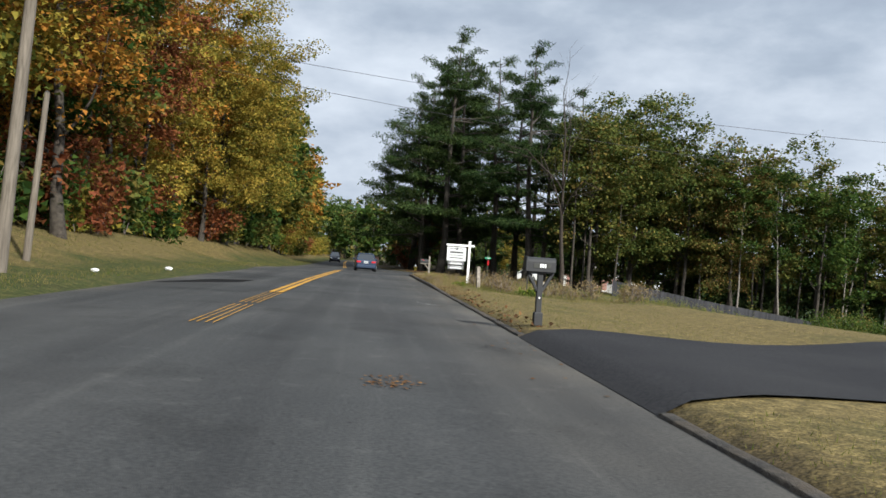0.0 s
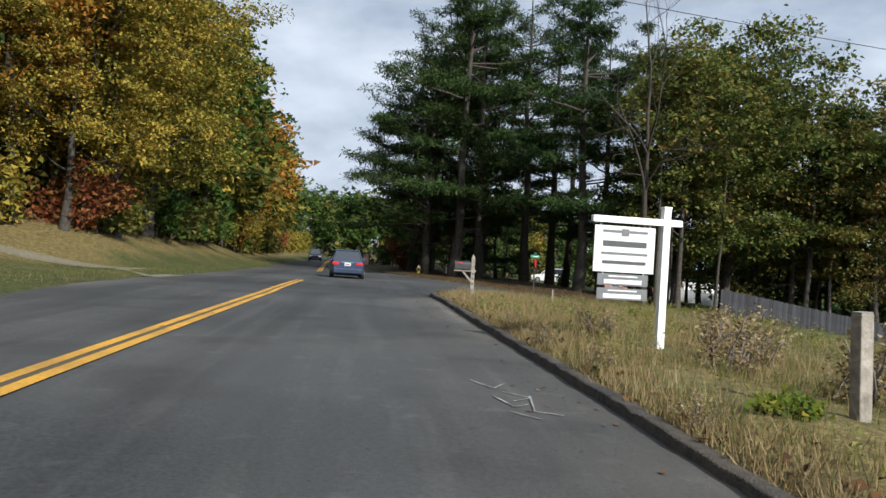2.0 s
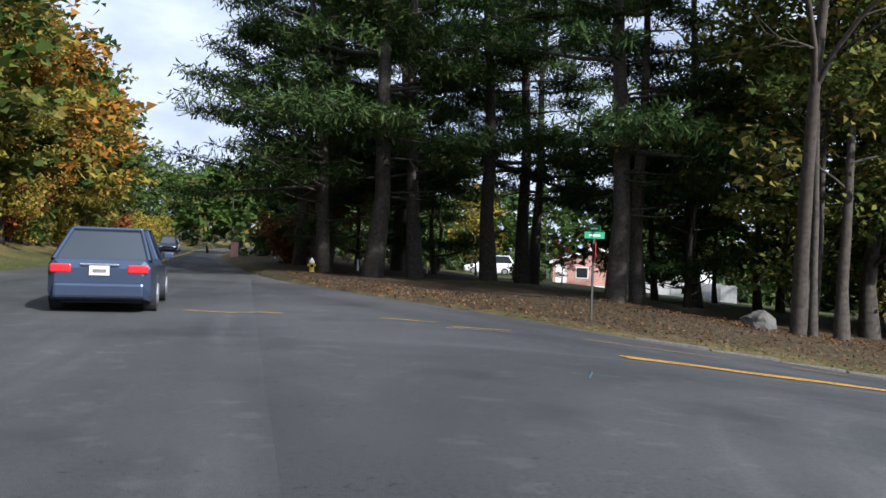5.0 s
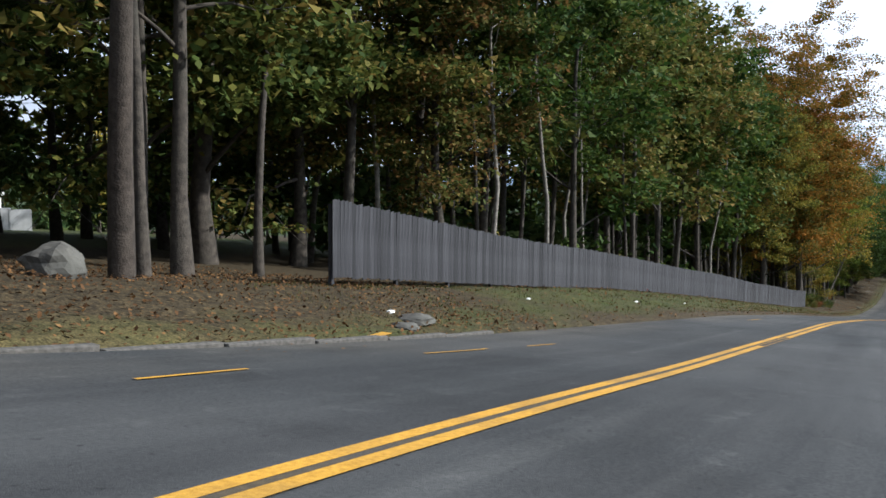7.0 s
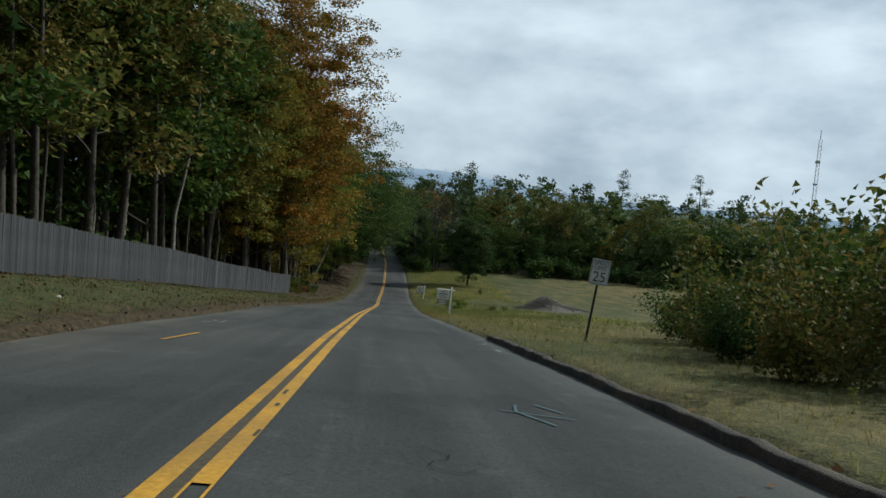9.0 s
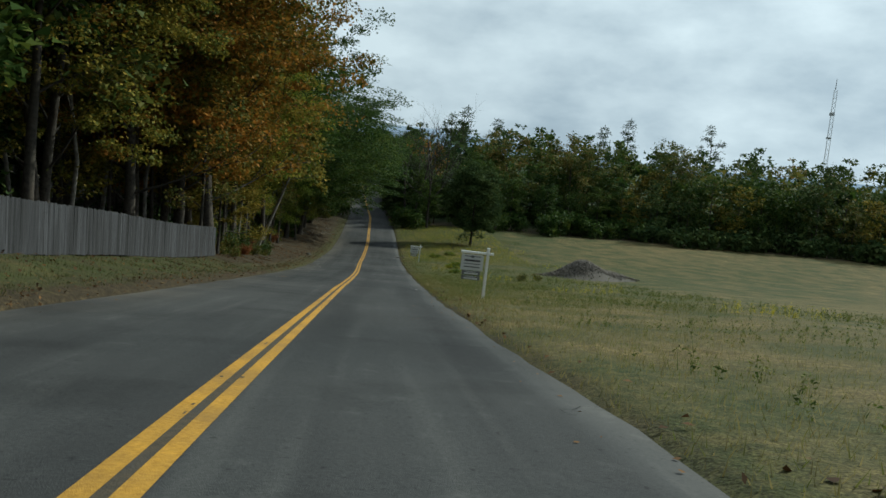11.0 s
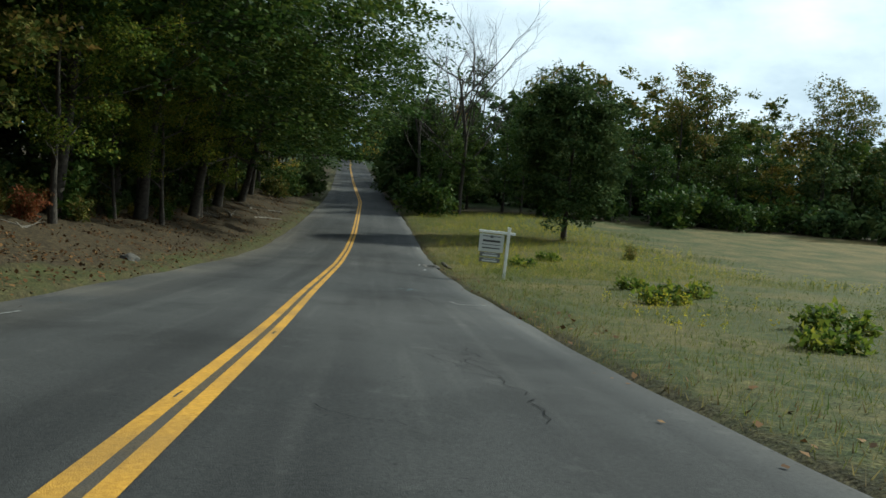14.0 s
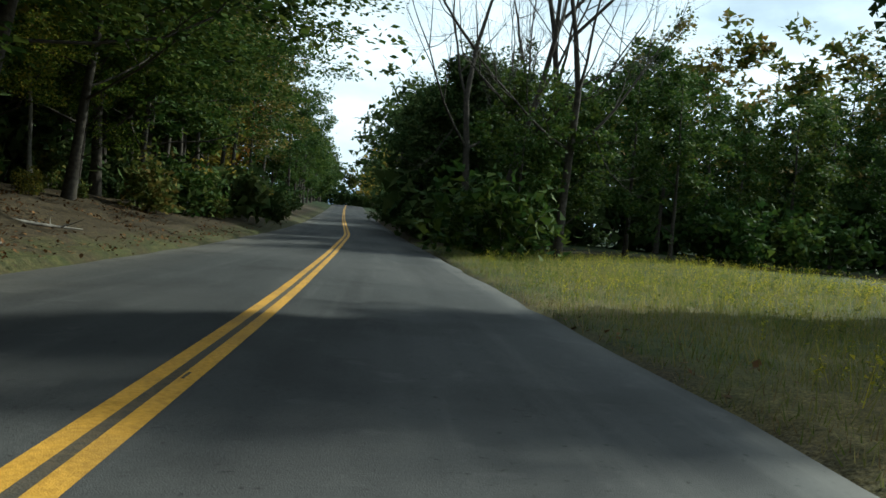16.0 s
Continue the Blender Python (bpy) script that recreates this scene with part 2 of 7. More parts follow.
M_NEEDLE = mat_leaf("needle", [(0.013, 0.028, 0.011), (0.023, 0.045, 0.015), (0.04, 0.066, 0.02), (0.066, 0.086, 0.026)], 0.2, 0.9, 0.04)
M_WEED = mat_leaf("weed", [(0.035, 0.06, 0.014), (0.075, 0.105, 0.022), (0.14, 0.15, 0.035), (0.25, 0.21, 0.075)], 0.4, 0.7, 0.1)
M_GRASS_LUSH = mat_leaf("lush_grass_blade", [(0.017, 0.036, 0.008), (0.032, 0.051, 0.012), (0.054, 0.064, 0.019), (0.14, 0.115, 0.045)], 0.3, 0.8, 0.05)
M_GRASS = mat_leaf("grass_blade", [(0.05, 0.085, 0.016), (0.11, 0.13, 0.028), (0.16, 0.145, 0.054), (0.235, 0.19, 0.08)], 0.5, 0.8, 0.05)
M_GRASS_TALL = mat_leaf("tall_grass_blade", [(0.05, 0.08, 0.016), (0.10, 0.13, 0.025), (0.17, 0.175, 0.04), (0.25, 0.21, 0.07)], 0.55, 0.8, 0.05)
M_LITTER = mat_leaf("fallen_leaf", [(0.027, 0.016, 0.009), (0.068, 0.036, 0.016), (0.115, 0.058, 0.024), (0.19, 0.11, 0.045)], 0.1, 0.8, 0.1)
M_ASPHALT = mat_asphalt()
M_DRIVE = mat_noise("driveway_asphalt", (0.018, 0.018, 0.02), (0.035, 0.035, 0.037), 25, 0.85, 0.4, (0.04, 0.04, 0.041), 0.4, bump_scale=90, spec=0.06)
M_KERB = mat_noise("kerb_asphalt", (0.018, 0.017, 0.016), (0.055, 0.05, 0.044), 14, 0.95, 1.0, (0.085, 0.066, 0.045), 2.2, amount2=0.6)
M_STONE_KERB = mat_noise("kerb_stone", (0.05, 0.047, 0.042), (0.12, 0.112, 0.10), 14, 0.9, 0.6, (0.07, 0.06, 0.048), 0.9)
M_PINK = mat_noise("pink_plastic", (0.62, 0.16, 0.16), (0.72, 0.22, 0.2), 20, 0.5, 0.05)
M_YELLOW = mat_noise("road_paint_yellow", (0.36, 0.185, 0.018), (0.54, 0.29, 0.035), 26, 0.8, 0.3, (0.15, 0.095, 0.035), 1.1, amount2=0.5)
M_SEAM = mat_noise("stained_asphalt", (0.045, 0.036, 0.024), (0.085, 0.064, 0.036), 18, 0.9, 0.3, (0.05, 0.046, 0.04), 1.3, amount2=0.8)
M_PAINT_WHITE = mat_noise("road_paint_white", (0.20, 0.20, 0.195), (0.36, 0.36, 0.35), 20, 0.8, 0.2, (0.07, 0.07, 0.07), 7.0, amount2=1.0)
M_CYAN = mat_noise("survey_paint_cyan", (0.035, 0.07, 0.085), (0.055, 0.12, 0.14), 20, 0.8, 0.2, (0.04, 0.045, 0.048), 3)
M_GOLD = mat_leaf("goldenrod", [(0.08, 0.12, 0.02), (0.18, 0.20, 0.025), (0.36, 0.32, 0.03), (0.5, 0.4, 0.04)], 0.4)
M_STRAW = mat_leaf("straw", [(0.09, 0.06, 0.03), (0.15, 0.105, 0.05), (0.22, 0.165, 0.08), (0.28, 0.22, 0.12)], 0.2, 0.8, 0.05)
M_DIRT = mat_noise("dirt", (0.10, 0.085, 0.06), (0.19, 0.165, 0.12), 9, 0.95, 0.6, (0.11, 0.115, 0.05), 0.5)
M_TAR = mat_noise("tar", (0.008, 0.008, 0.009), (0.02, 0.02, 0.02), 10, 0.9, 0.1, spec=0.05)
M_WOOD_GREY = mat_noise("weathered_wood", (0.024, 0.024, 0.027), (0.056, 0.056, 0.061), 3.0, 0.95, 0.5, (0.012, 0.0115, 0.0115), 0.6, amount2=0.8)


def grain(m, scale):
    """Stretches the noise of a material, as wood grain and water streaks run."""
    n, l = m.node_tree.nodes, m.node_tree.links
    for q in [k for k in n if k.type == "TEX_NOISE"]:
        mp = n.new("ShaderNodeMapping")
        mp.inputs["Scale"].default_value = scale
        src = q.inputs["Vector"].links[0].from_socket
        l.new(src, mp.inputs["Vector"])
        l.new(mp.outputs["Vector"], q.inputs["Vector"])
    return m


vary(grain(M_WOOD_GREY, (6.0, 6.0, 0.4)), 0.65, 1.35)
M_WOOD_POST = mat_noise("post_wood", (0.15, 0.13, 0.105), (0.33, 0.295, 0.25), 8, 0.9, 0.5, (0.09, 0.078, 0.06), 3)
M_POLE = grain(mat_noise("pole_wood", (0.10, 0.085, 0.066), (0.21, 0.18, 0.145), 8, 0.95, 0.4, (0.075, 0.062, 0.05), 2), (3.0, 3.0, 0.3))
M_WHITE = mat_plain("white_paint", (0.78, 0.78, 0.76), 0.45, var=0.04)
M_PANEL = mat_plain("sign_panel", (0.56, 0.57, 0.56), 0.5, var=0.05)
M_INK = mat_plain("ink", (0.05, 0.05, 0.052), 0.6)
M_INKGREY = mat_plain("ink_grey", (0.12, 0.12, 0.125), 0.6)
M_BLACK = mat_plain("black_plastic", (0.018, 0.018, 0.019), 0.65)
M_METAL_DARK = mat_plain("dark_metal", (0.05, 0.05, 0.045), 0.6, 0.6)
M_METAL = mat_plain("galvanized", (0.42, 0.43, 0.44), 0.45, 0.8)
M_GREEN_SIGN = mat_plain("green_sign", (0.01, 0.19, 0.085), 0.4)
M_RED = mat_plain("red_sign", (0.48, 0.02, 0.025), 0.4)
M_HYDRANT = mat_plain("hydrant_yellow", (0.62, 0.46, 0.05), 0.5)
M_ROCK = mat_noise("rock", (0.04, 0.037, 0.032), (0.105, 0.097, 0.085), 3, 0.95, 0.8, (0.10, 0.10, 0.085), 1.0)
M_GRAVEL = vary(mat_noise("gravel", (0.055, 0.048, 0.042), (0.14, 0.125, 0.108), 5, 0.95, 0.8, (0.10, 0.085, 0.065), 0.6), 0.55, 1.4)
M_BRICK = mat_noise("pink_brick", (0.42, 0.22, 0.18), (0.55, 0.32, 0.27), 6, 0.9, 0.3, (0.35, 0.2, 0.16), 0.8)
M_ROOF = mat_noise("roof_shingle", (0.10, 0.09, 0.085), (0.2, 0.18, 0.17), 9, 0.95, 0.4)
M_GREY_FENCE = mat_noise("grey_vinyl", (0.42, 0.42, 0.42), (0.52, 0.52, 0.52), 3, 0.7, 0.1, (0.36, 0.36, 0.36), 0.8)
M_GLASS = mat_glass_dark("dark_glass")
M_TYRE = mat_plain("tyre", (0.018, 0.018, 0.018), 0.85)
M_CAR_BLUE = mat_plain("slate_blue_paint", (0.055, 0.075, 0.12), 0.22, 0.55, 0.03)
M_CAR_DARK = mat_plain("dark_paint", (0.012, 0.015, 0.025), 0.22, 0.4, 0.03)
M_CAR_WHITE = mat_plain("car_white", (0.75, 0.75, 0.75), 0.25, 0.0, 0.02)
M_TAIL = mat_plain("tail_lamp", (0.45, 0.015, 0.02), 0.2)
M_HEADLAMP = mat_plain("head_lamp", (0.75, 0.78, 0.8), 0.1)
M_CHROME = mat_plain("chrome", (0.6, 0.6, 0.62), 0.15, 1.0)


def mat_ground():
    """Grass, dry grass and leaf mould, by the lie of the land and by noise."""
    m = bpy.data.materials.new("ground")
    m.use_nodes = True
    n, l = m.node_tree.nodes, m.node_tree.links
    b = n["Principled BSDF"]
    b.inputs["Roughness"].default_value = 0.95
    b.inputs["Specular IOR Level"].default_value = 0.15
    co = n.new("ShaderNodeTexCoord")

    def noise_tex(scale, detail=5):
        q = n.new("ShaderNodeTexNoise")
        q.inputs["Scale"].default_value = scale
        q.inputs["Detail"].default_value = detail
        l.new(co.outputs["Object"], q.inputs["Vector"])
        return q.outputs["Fac"]

    def ramp(fac, stops):
        q = n.new("ShaderNodeValToRGB")
        e = q.color_ramp.elements
        e[0].position, e[0].color = stops[0][0], (*stops[0][1], 1)
        e[1].position, e[1].color = stops[-1][0], (*stops[-1][1], 1)
        for p, c in stops[1:-1]:
            e.new(p).color = (*c, 1)
        l.new(fac, q.inputs["Fac"])
        return q.outputs["Color"]

    def mix(fac, a, c):
        q = n.new("ShaderNodeMix")
        q.data_type = "RGBA"
        l.new(fac, q.inputs[0])
        l.new(a, q.inputs[6])
        l.new(c, q.inputs[7])
        return q.outputs[2]

    green = ramp(noise_tex(5.0), [(0.3, (0.023, 0.035, 0.010)), (0.5, (0.046, 0.054, 0.016)), (0.7, (0.086, 0.079, 0.028))])
    dry = ramp(noise_tex(6.5), [(0.3, (0.072, 0.058, 0.023)), (0.5, (0.122, 0.093, 0.037)), (0.7, (0.188, 0.142, 0.058))])
    mould = ramp(noise_tex(7.5), [(0.3, (0.021, 0.016, 0.010)), (0.5, (0.041, 0.031, 0.017)), (0.72, (0.08, 0.058, 0.03))])
    at_dry = n.new("ShaderNodeAttribute")
    at_dry.attribute_name = "dryness"
    at_mould = n.new("ShaderNodeAttribute")
    at_mould.attribute_name = "mould"
    at_wood = n.new("ShaderNodeAttribute")
    at_wood.attribute_name = "wooded"
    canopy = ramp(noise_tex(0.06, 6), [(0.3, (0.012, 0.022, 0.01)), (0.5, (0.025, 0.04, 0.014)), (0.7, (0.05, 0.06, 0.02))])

    def soft(attr, noise_out, spread):
        a = n.new("ShaderNodeMath")
        a.operation = "MULTIPLY_ADD"
        a.inputs[1].default_value = spread
        l.new(noise_out, a.inputs[0])
        l.new(attr, a.inputs[2])
        s = n.new("ShaderNodeMapRange")
        s.inputs["From Min"].default_value, s.inputs["From Max"].default_value = spread / 2 + 0.25, spread / 2 + 0.75
        l.new(a.outputs[0], s.inputs["Value"])
        return s.outputs["Result"]

    c = mix(soft(at_dry.outputs["Fac"], noise_tex(0.35), 1.6), green, dry)
    c = mix(soft(at_mould.outputs["Fac"], noise_tex(0.8), 0.9), c, mould)
    blade = n.new("ShaderNodeMix")
    blade.data_type, blade.blend_type = "RGBA", "MULTIPLY"
    blade.inputs[0].default_value = 1.0
    l.new(c, blade.inputs[6])
    l.new(ramp(noise_tex(38, 3), [(0.32, (0.45, 0.45, 0.45)), (0.5, (0.95, 0.95, 0.95)), (0.68, (1.5, 1.5, 1.45))]), blade.inputs[7])
    c = blade.outputs[2]
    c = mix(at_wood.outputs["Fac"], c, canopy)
    l.new(c, b.inputs["Base Color"])
    bp = n.new("ShaderNodeBump")
    bp.inputs["Strength"].default_value = 0.55
    bp.inputs["Distance"].default_value = 0.06
    l.new(noise_tex(16, 6), bp.inputs["Height"])
    l.new(bp.outputs["Normal"], b.inputs["Normal"])
    return m


M_GROUND = mat_ground()


# ---- mesh helpers ----
def part(name, bm, material, parent=None, label="", smooth=False):
    """Links a bmesh as one mesh object, under a thing or a part."""
    me = bpy.data.meshes.new(name)
    bm.to_mesh(me)
    bm.free()
    if material:
        me.materials.append(material)
    if smooth:
        me.polygons.foreach_set("use_smooth", [True] * len(me.polygons))
    ob = new(name, me)
    if parent is not None:
        ob.parent = parent
    if label:
        tagged(ob, label)
    return ob


def mesh_arrays(name, verts, faces, material, parent=None, smooth=False):
    """One mesh from arrays of vertices and equal-sided faces."""
    me = bpy.data.meshes.new(name)
    verts = np.asarray(verts, np.float32)
    faces = np.asarray(faces, np.int32)
    k = faces.shape[1]
    me.vertices.add(len(verts))
    me.vertices.foreach_set("co", verts.ravel())
    me.loops.add(faces.size)
    me.loops.foreach_set("vertex_index", faces.ravel())
    me.polygons.add(len(faces))
    me.polygons.foreach_set("loop_start", np.arange(0, faces.size, k, dtype=np.int32))
    me.polygons.foreach_set("loop_total", np.full(len(faces), k, np.int32))
    if smooth:
        me.polygons.foreach_set("use_smooth", np.ones(len(faces), bool))
    me.update(calc_edges=True)
    me.validate()
    me.materials.append(material)
    ob = new(name, me)
    if parent is not None:
        ob.parent = parent
    return ob


def thing(name, m, label, category, group="", kind=""):
    ob = new(name)
    ob.matrix_world = m
    return tagged(ob, label, category, group, kind)


def add_box(bm, cx, cy, cz, sx, sy, sz, bevel=0.0, m=None):
    r = bmesh.ops.create_cube(bm, size=1.0)
    bmesh.ops.scale(bm, vec=(sx, sy, sz), verts=r["verts"])
    if bevel:
        edges = list({e for v in r["verts"] for e in v.link_edges})
        q = bmesh.ops.bevel(bm, geom=edges, offset=bevel, segments=2, affect="EDGES", profile=0.5)
        vs = list({v for f in q["faces"] for v in f.verts} | {v for v in r["verts"] if v.is_valid})
    else:
        vs = r["verts"]
    bmesh.ops.translate(bm, vec=(cx, cy, cz), verts=vs)
    if m is not None:
        bmesh.ops.transform(bm, matrix=m, verts=vs)
    return vs


def box(sx, sy, sz, cx=0, cy=0, cz=0, bevel=0.0, m=None):
    bm = bmesh.new()
    add_box(bm, cx, cy, cz, sx, sy, sz, bevel, m)
    return bm


def tube(path, radii, sides=8, cap=True):
    """A tapered tube along points; returns vertices and quads."""
    path = np.asarray(path, float)
    n = len(path)
    t = np.gradient(path, axis=0)
    t /= np.linalg.norm(t, axis=1)[:, None] + 1e-9
    ref = np.where(np.abs(t[:, 2:3]) > 0.9, np.array([[1.0, 0, 0]]), np.array([[0, 0, 1.0]]))
    u = np.cross(t, ref)
    u /= np.linalg.norm(u, axis=1)[:, None] + 1e-9
    v = np.cross(t, u)
    a = np.linspace(0, 2 * np.pi, sides, endpoint=False)
    ring = (u[:, None, :] * np.cos(a)[None, :, None] + v[:, None, :] * np.sin(a)[None, :, None]) * np.asarray(radii)[:, None, None]
    verts = (path[:, None, :] + ring).reshape(-1, 3)
    i, j = np.meshgrid(np.arange(n - 1), np.arange(sides), indexing="ij")
    k = (j + 1) % sides
    faces = np.stack([i * sides + j, i * sides + k, (i + 1) * sides + k, (i + 1) * sides + j], -1).reshape(-1, 4)
    return verts, faces


class Soup:
    """Gathers quads into one mesh."""

    def __init__(self):
        self.v, self.f, self.n = [], [], 0

    def add(self, v, f):
        v, f = np.asarray(v, float), np.asarray(f, int)
        if len(v):
            self.v.append(v)
            self.f.append(f + self.n)
            self.n += len(v)

    def tube(self, path, radii, sides=6):
        self.add(*tube(path, radii, sides))

    def make(self, name, material, parent=None, smooth=False):
        return mesh_arrays(name, np.concatenate(self.v), np.concatenate(self.f), material, parent, smooth)


def leaf_quads(rng, centres, size, aspect=0.75, up=0.35, spread=0.35):
    """One bent four-cornered leaf at each centre, turned at random."""
    n = len(centres)
    d = rng.normal(size=(n, 3))
    d[:, 2] = d[:, 2] * 0.7 - 0.15
    d /= np.linalg.norm(d, axis=1)[:, None] + 1e-9
    nn = rng.normal(size=(n, 3)) * (1 - up)
    nn[:, 2] += up * 2
    s = np.cross(d, nn)
    s /= np.linalg.norm(s, axis=1)[:, None] + 1e-9
    nn = np.cross(s, d)
    L = size * (1 + rng.uniform(-spread, spread, n))[:, None]
    w = L * aspect * 0.5
    a = centres
    b = a + d * L * 0.5 + s * w + nn * L * 0.08
    c = a + d * L
    e = a + d * L * 0.5 - s * w + nn * L * 0.08
    v = np.stack([a, b, c, e], 1).reshape(-1, 3)
    return v, np.arange(4 * n).reshape(n, 4)


def leaf_tris(rng, centres, size, aspect=0.75, up=0.35, spread=0.35):
    """One small three-cornered leaf at each centre, turned at random."""
    n = len(centres)
    d = rng.normal(size=(n, 3))
    d[:, 2] = d[:, 2] * 0.7 - 0.15
    d /= np.linalg.norm(d, axis=1)[:, None] + 1e-9
    nn = rng.normal(size=(n, 3)) * (1 - up)
    nn[:, 2] += up * 2
    s = np.cross(d, nn)
    s /= np.linalg.norm(s, axis=1)[:, None] + 1e-9
    L = size * (1 + rng.uniform(-spread, spread, n))[:, None]
    w = L * aspect * 0.55
    a = centres
    v = np.stack([a, a + d * L * 0.75 + s * w, a + d * L - s * w], 1).reshape(-1, 3)
    return v, np.arange(3 * n).reshape(n, 3)


def bent_path(rng, start, direction, length, n, wobble, lift=0.0):
    d = np.asarray(direction, float)
    d = d / np.linalg.norm(d)
    pts = [np.asarray(start, float)]
    for k in range(n):
        d = d + rng.normal(size=3) * wobble
        d[2] += lift / n
        d /= np.linalg.norm(d)
        pts.append(pts[-1] + d * length / n)
    return np.array(pts)


# ---- lie of the land ----
SIDE_X = [-40, 0, 6.85, 10, 13.5, 17.7, 22.6, 28.2, 34.5, 37.2, 54, 71.5, 85.5, 95.8, 106.3, 116.9, 127.5, 137.7, 147.5, 161, 173, 192, 215, 235, 260, 290, 320, 355, 400]
SIDE_Z = [-.3, -.45, -.62, -1.0, -1.42, -2.0, -2.55, -3.15, -3.85, -4.17, -6.45, -8.93, -10.9, -12.29, -13.62, -14.85, -15.87, -16.75, -17.32, -17.5, -17.6, -17.55, -17.4, -17.15, -16.85, -16.4, -15.75, -14.95, -15.3]
MAIN_Y = [-60, 0, 30, 45, 54, 63, 75, 95, 150, 300]
MAIN_Z = [0, 0, 0, -.05, -.22, -.4, -.55, -.72, -1.0, -1.0]


def smooth_table(xs, zs, width, lo, hi):
    x = np.arange(lo, hi, 0.5)
    z = np.interp(x, xs, zs)
    k = np.hanning(int(width / 0.5) | 1)
    k /= k.sum()
    pad = len(k) // 2
    return x, np.convolve(np.pad(z, pad, mode="edge"), k, "valid")


_SX, _SZ = smooth_table(SIDE_X, SIDE_Z, 10, -60, 460)
_MY, _MZ = smooth_table(MAIN_Y, MAIN_Z, 14, -300, 420)


def z_side(x):
    return np.interp(x, _SX, _SZ)


def z_main(y):
    return np.interp(y, _MY, _MZ)


def sstep(a, b, x):
    t = np.clip((np.asarray(x, float) - a) / (b - a), 0, 1)
    return t * t * (3 - 2 * t)


def main_centre(y):
    return np.interp(y, [-200, 15, 30, 44, 58, 85, 130, 170, 230, 420], [-3.1, -3.1, -2.92, -2.65, -2.85, -3.3, -4.7, -5.5, 4, 60])


def main_left(y):
    return np.interp(y, [-200, 40, 55, 65, 90, 130, 170, 230, 420], [-6.8, -6.8, -7.3, -7.6, -7.7, -8.6, -9.3, 0.3, 56])


JX = 1.5


def main_right(y):
    return np.interp(y, [-200, 49, 92, 130, 170, 230, 420], [JX, JX, JX, -0.8, -1.7, 8, 64])


_CX, _CY = smooth_table([-20, 0, 20, 30, 40, 50, 80, 104, 125, 157, 192, 236, 300, 400], [62.5, 63.3, 64.05, 64.08, 64.25, 64.5, 65.1, 65.36, 65.82, 66.03, 66.78, 69.35, 72.7, 77.3], 14, -20, 420)


def side_centre(x):
    return np.interp(x, _CX, _CY)


def side_right(x):
    x = np.asarray(x, float)
    y = np.interp(x, [12, 21.5, 28, 36, 48, 62, 75, 88, 107, 128, 154, 175, 190, 400], [58.7, 59.6, 60.3, 60.9, 61.3, 61.55, 61.65, 61.55, 61.55, 61.9, 62.2, 62.7, 63.5, 73.2])
    arc = 48.9 + np.sqrt(np.clip(9.9 ** 2 - (12.2 - x) ** 2, 0, None))
    return np.where(x < 12.2, np.maximum(arc, 49.0), y)


def side_left(x):
    return np.interp(x, [1.5, 1.9, 2.6, 3.6, 4.4, 5.3, 6.2, 7.3, 8.4, 9.6, 11, 13, 22, 32, 40, 50, 57, 88, 110, 130, 160, 190, 215, 400],
                     [92, 88, 83.5, 79.2, 76.2, 73.6, 71.9, 70.4, 69.4, 68.8, 68.5, 68.3, 68.05, 67.6, 67.6, 68.1, 68.7, 69.4, 69.5, 69.8, 69.9, 70.4, 71.3, 80.8])


def crown_fall(y):
    """Cross fall of the main road, flatter through the junction."""
    return 0.015 * (1 - 0.5 * sstep(38, 46, y) * (1 - sstep(95, 103, y)))


def road_z(x, y):
    w = sstep(JX, 9, x)
    return z_main(y) * (1 - w) + z_side(x) * w


def edge_distance(x, y):
    """How far a place lies outside the asphalt (negative: on it), and which side: 0 west, 1 south, 2 north."""
    x, y = np.asarray(x, float), np.asarray(y, float)
    west = main_left(y) - x
    south_y = side_right(np.maximum(x, JX)) - y
    north_y = y - side_left(np.maximum(x, JX))
    east = x - main_right(y)
    d_s = np.where(south_y > 0, np.minimum(south_y, np.where(y < 49, east, 1e3)), south_y)
    d_n = np.where(north_y > 0, np.minimum(north_y, np.where(y > 92, east, 1e3)), north_y)
    right = np.where(south_y > 0, d_s, np.where(north_y > 0, d_n, np.maximum(south_y, north_y)))
    on_main = np.maximum(west, east)
    d = np.where(x < JX, np.where((y < 49) | (y > 92), on_main, west), np.where((y < 49) & (east < 0), on_main, right))
    d = np.where((x >= JX) & (y >= 92) & (east < 0), on_main, d)
    zone = np.where(x < (main_left(y) + main_right(y)) / 2, 0, np.where(y > side_centre(np.maximum(x, 0)), 2, 1))
    return d, zone


def hill(x, y):
    return np.sin(x * 0.011 + 1.3) * np.cos(y * 0.013 + 0.4) * 4


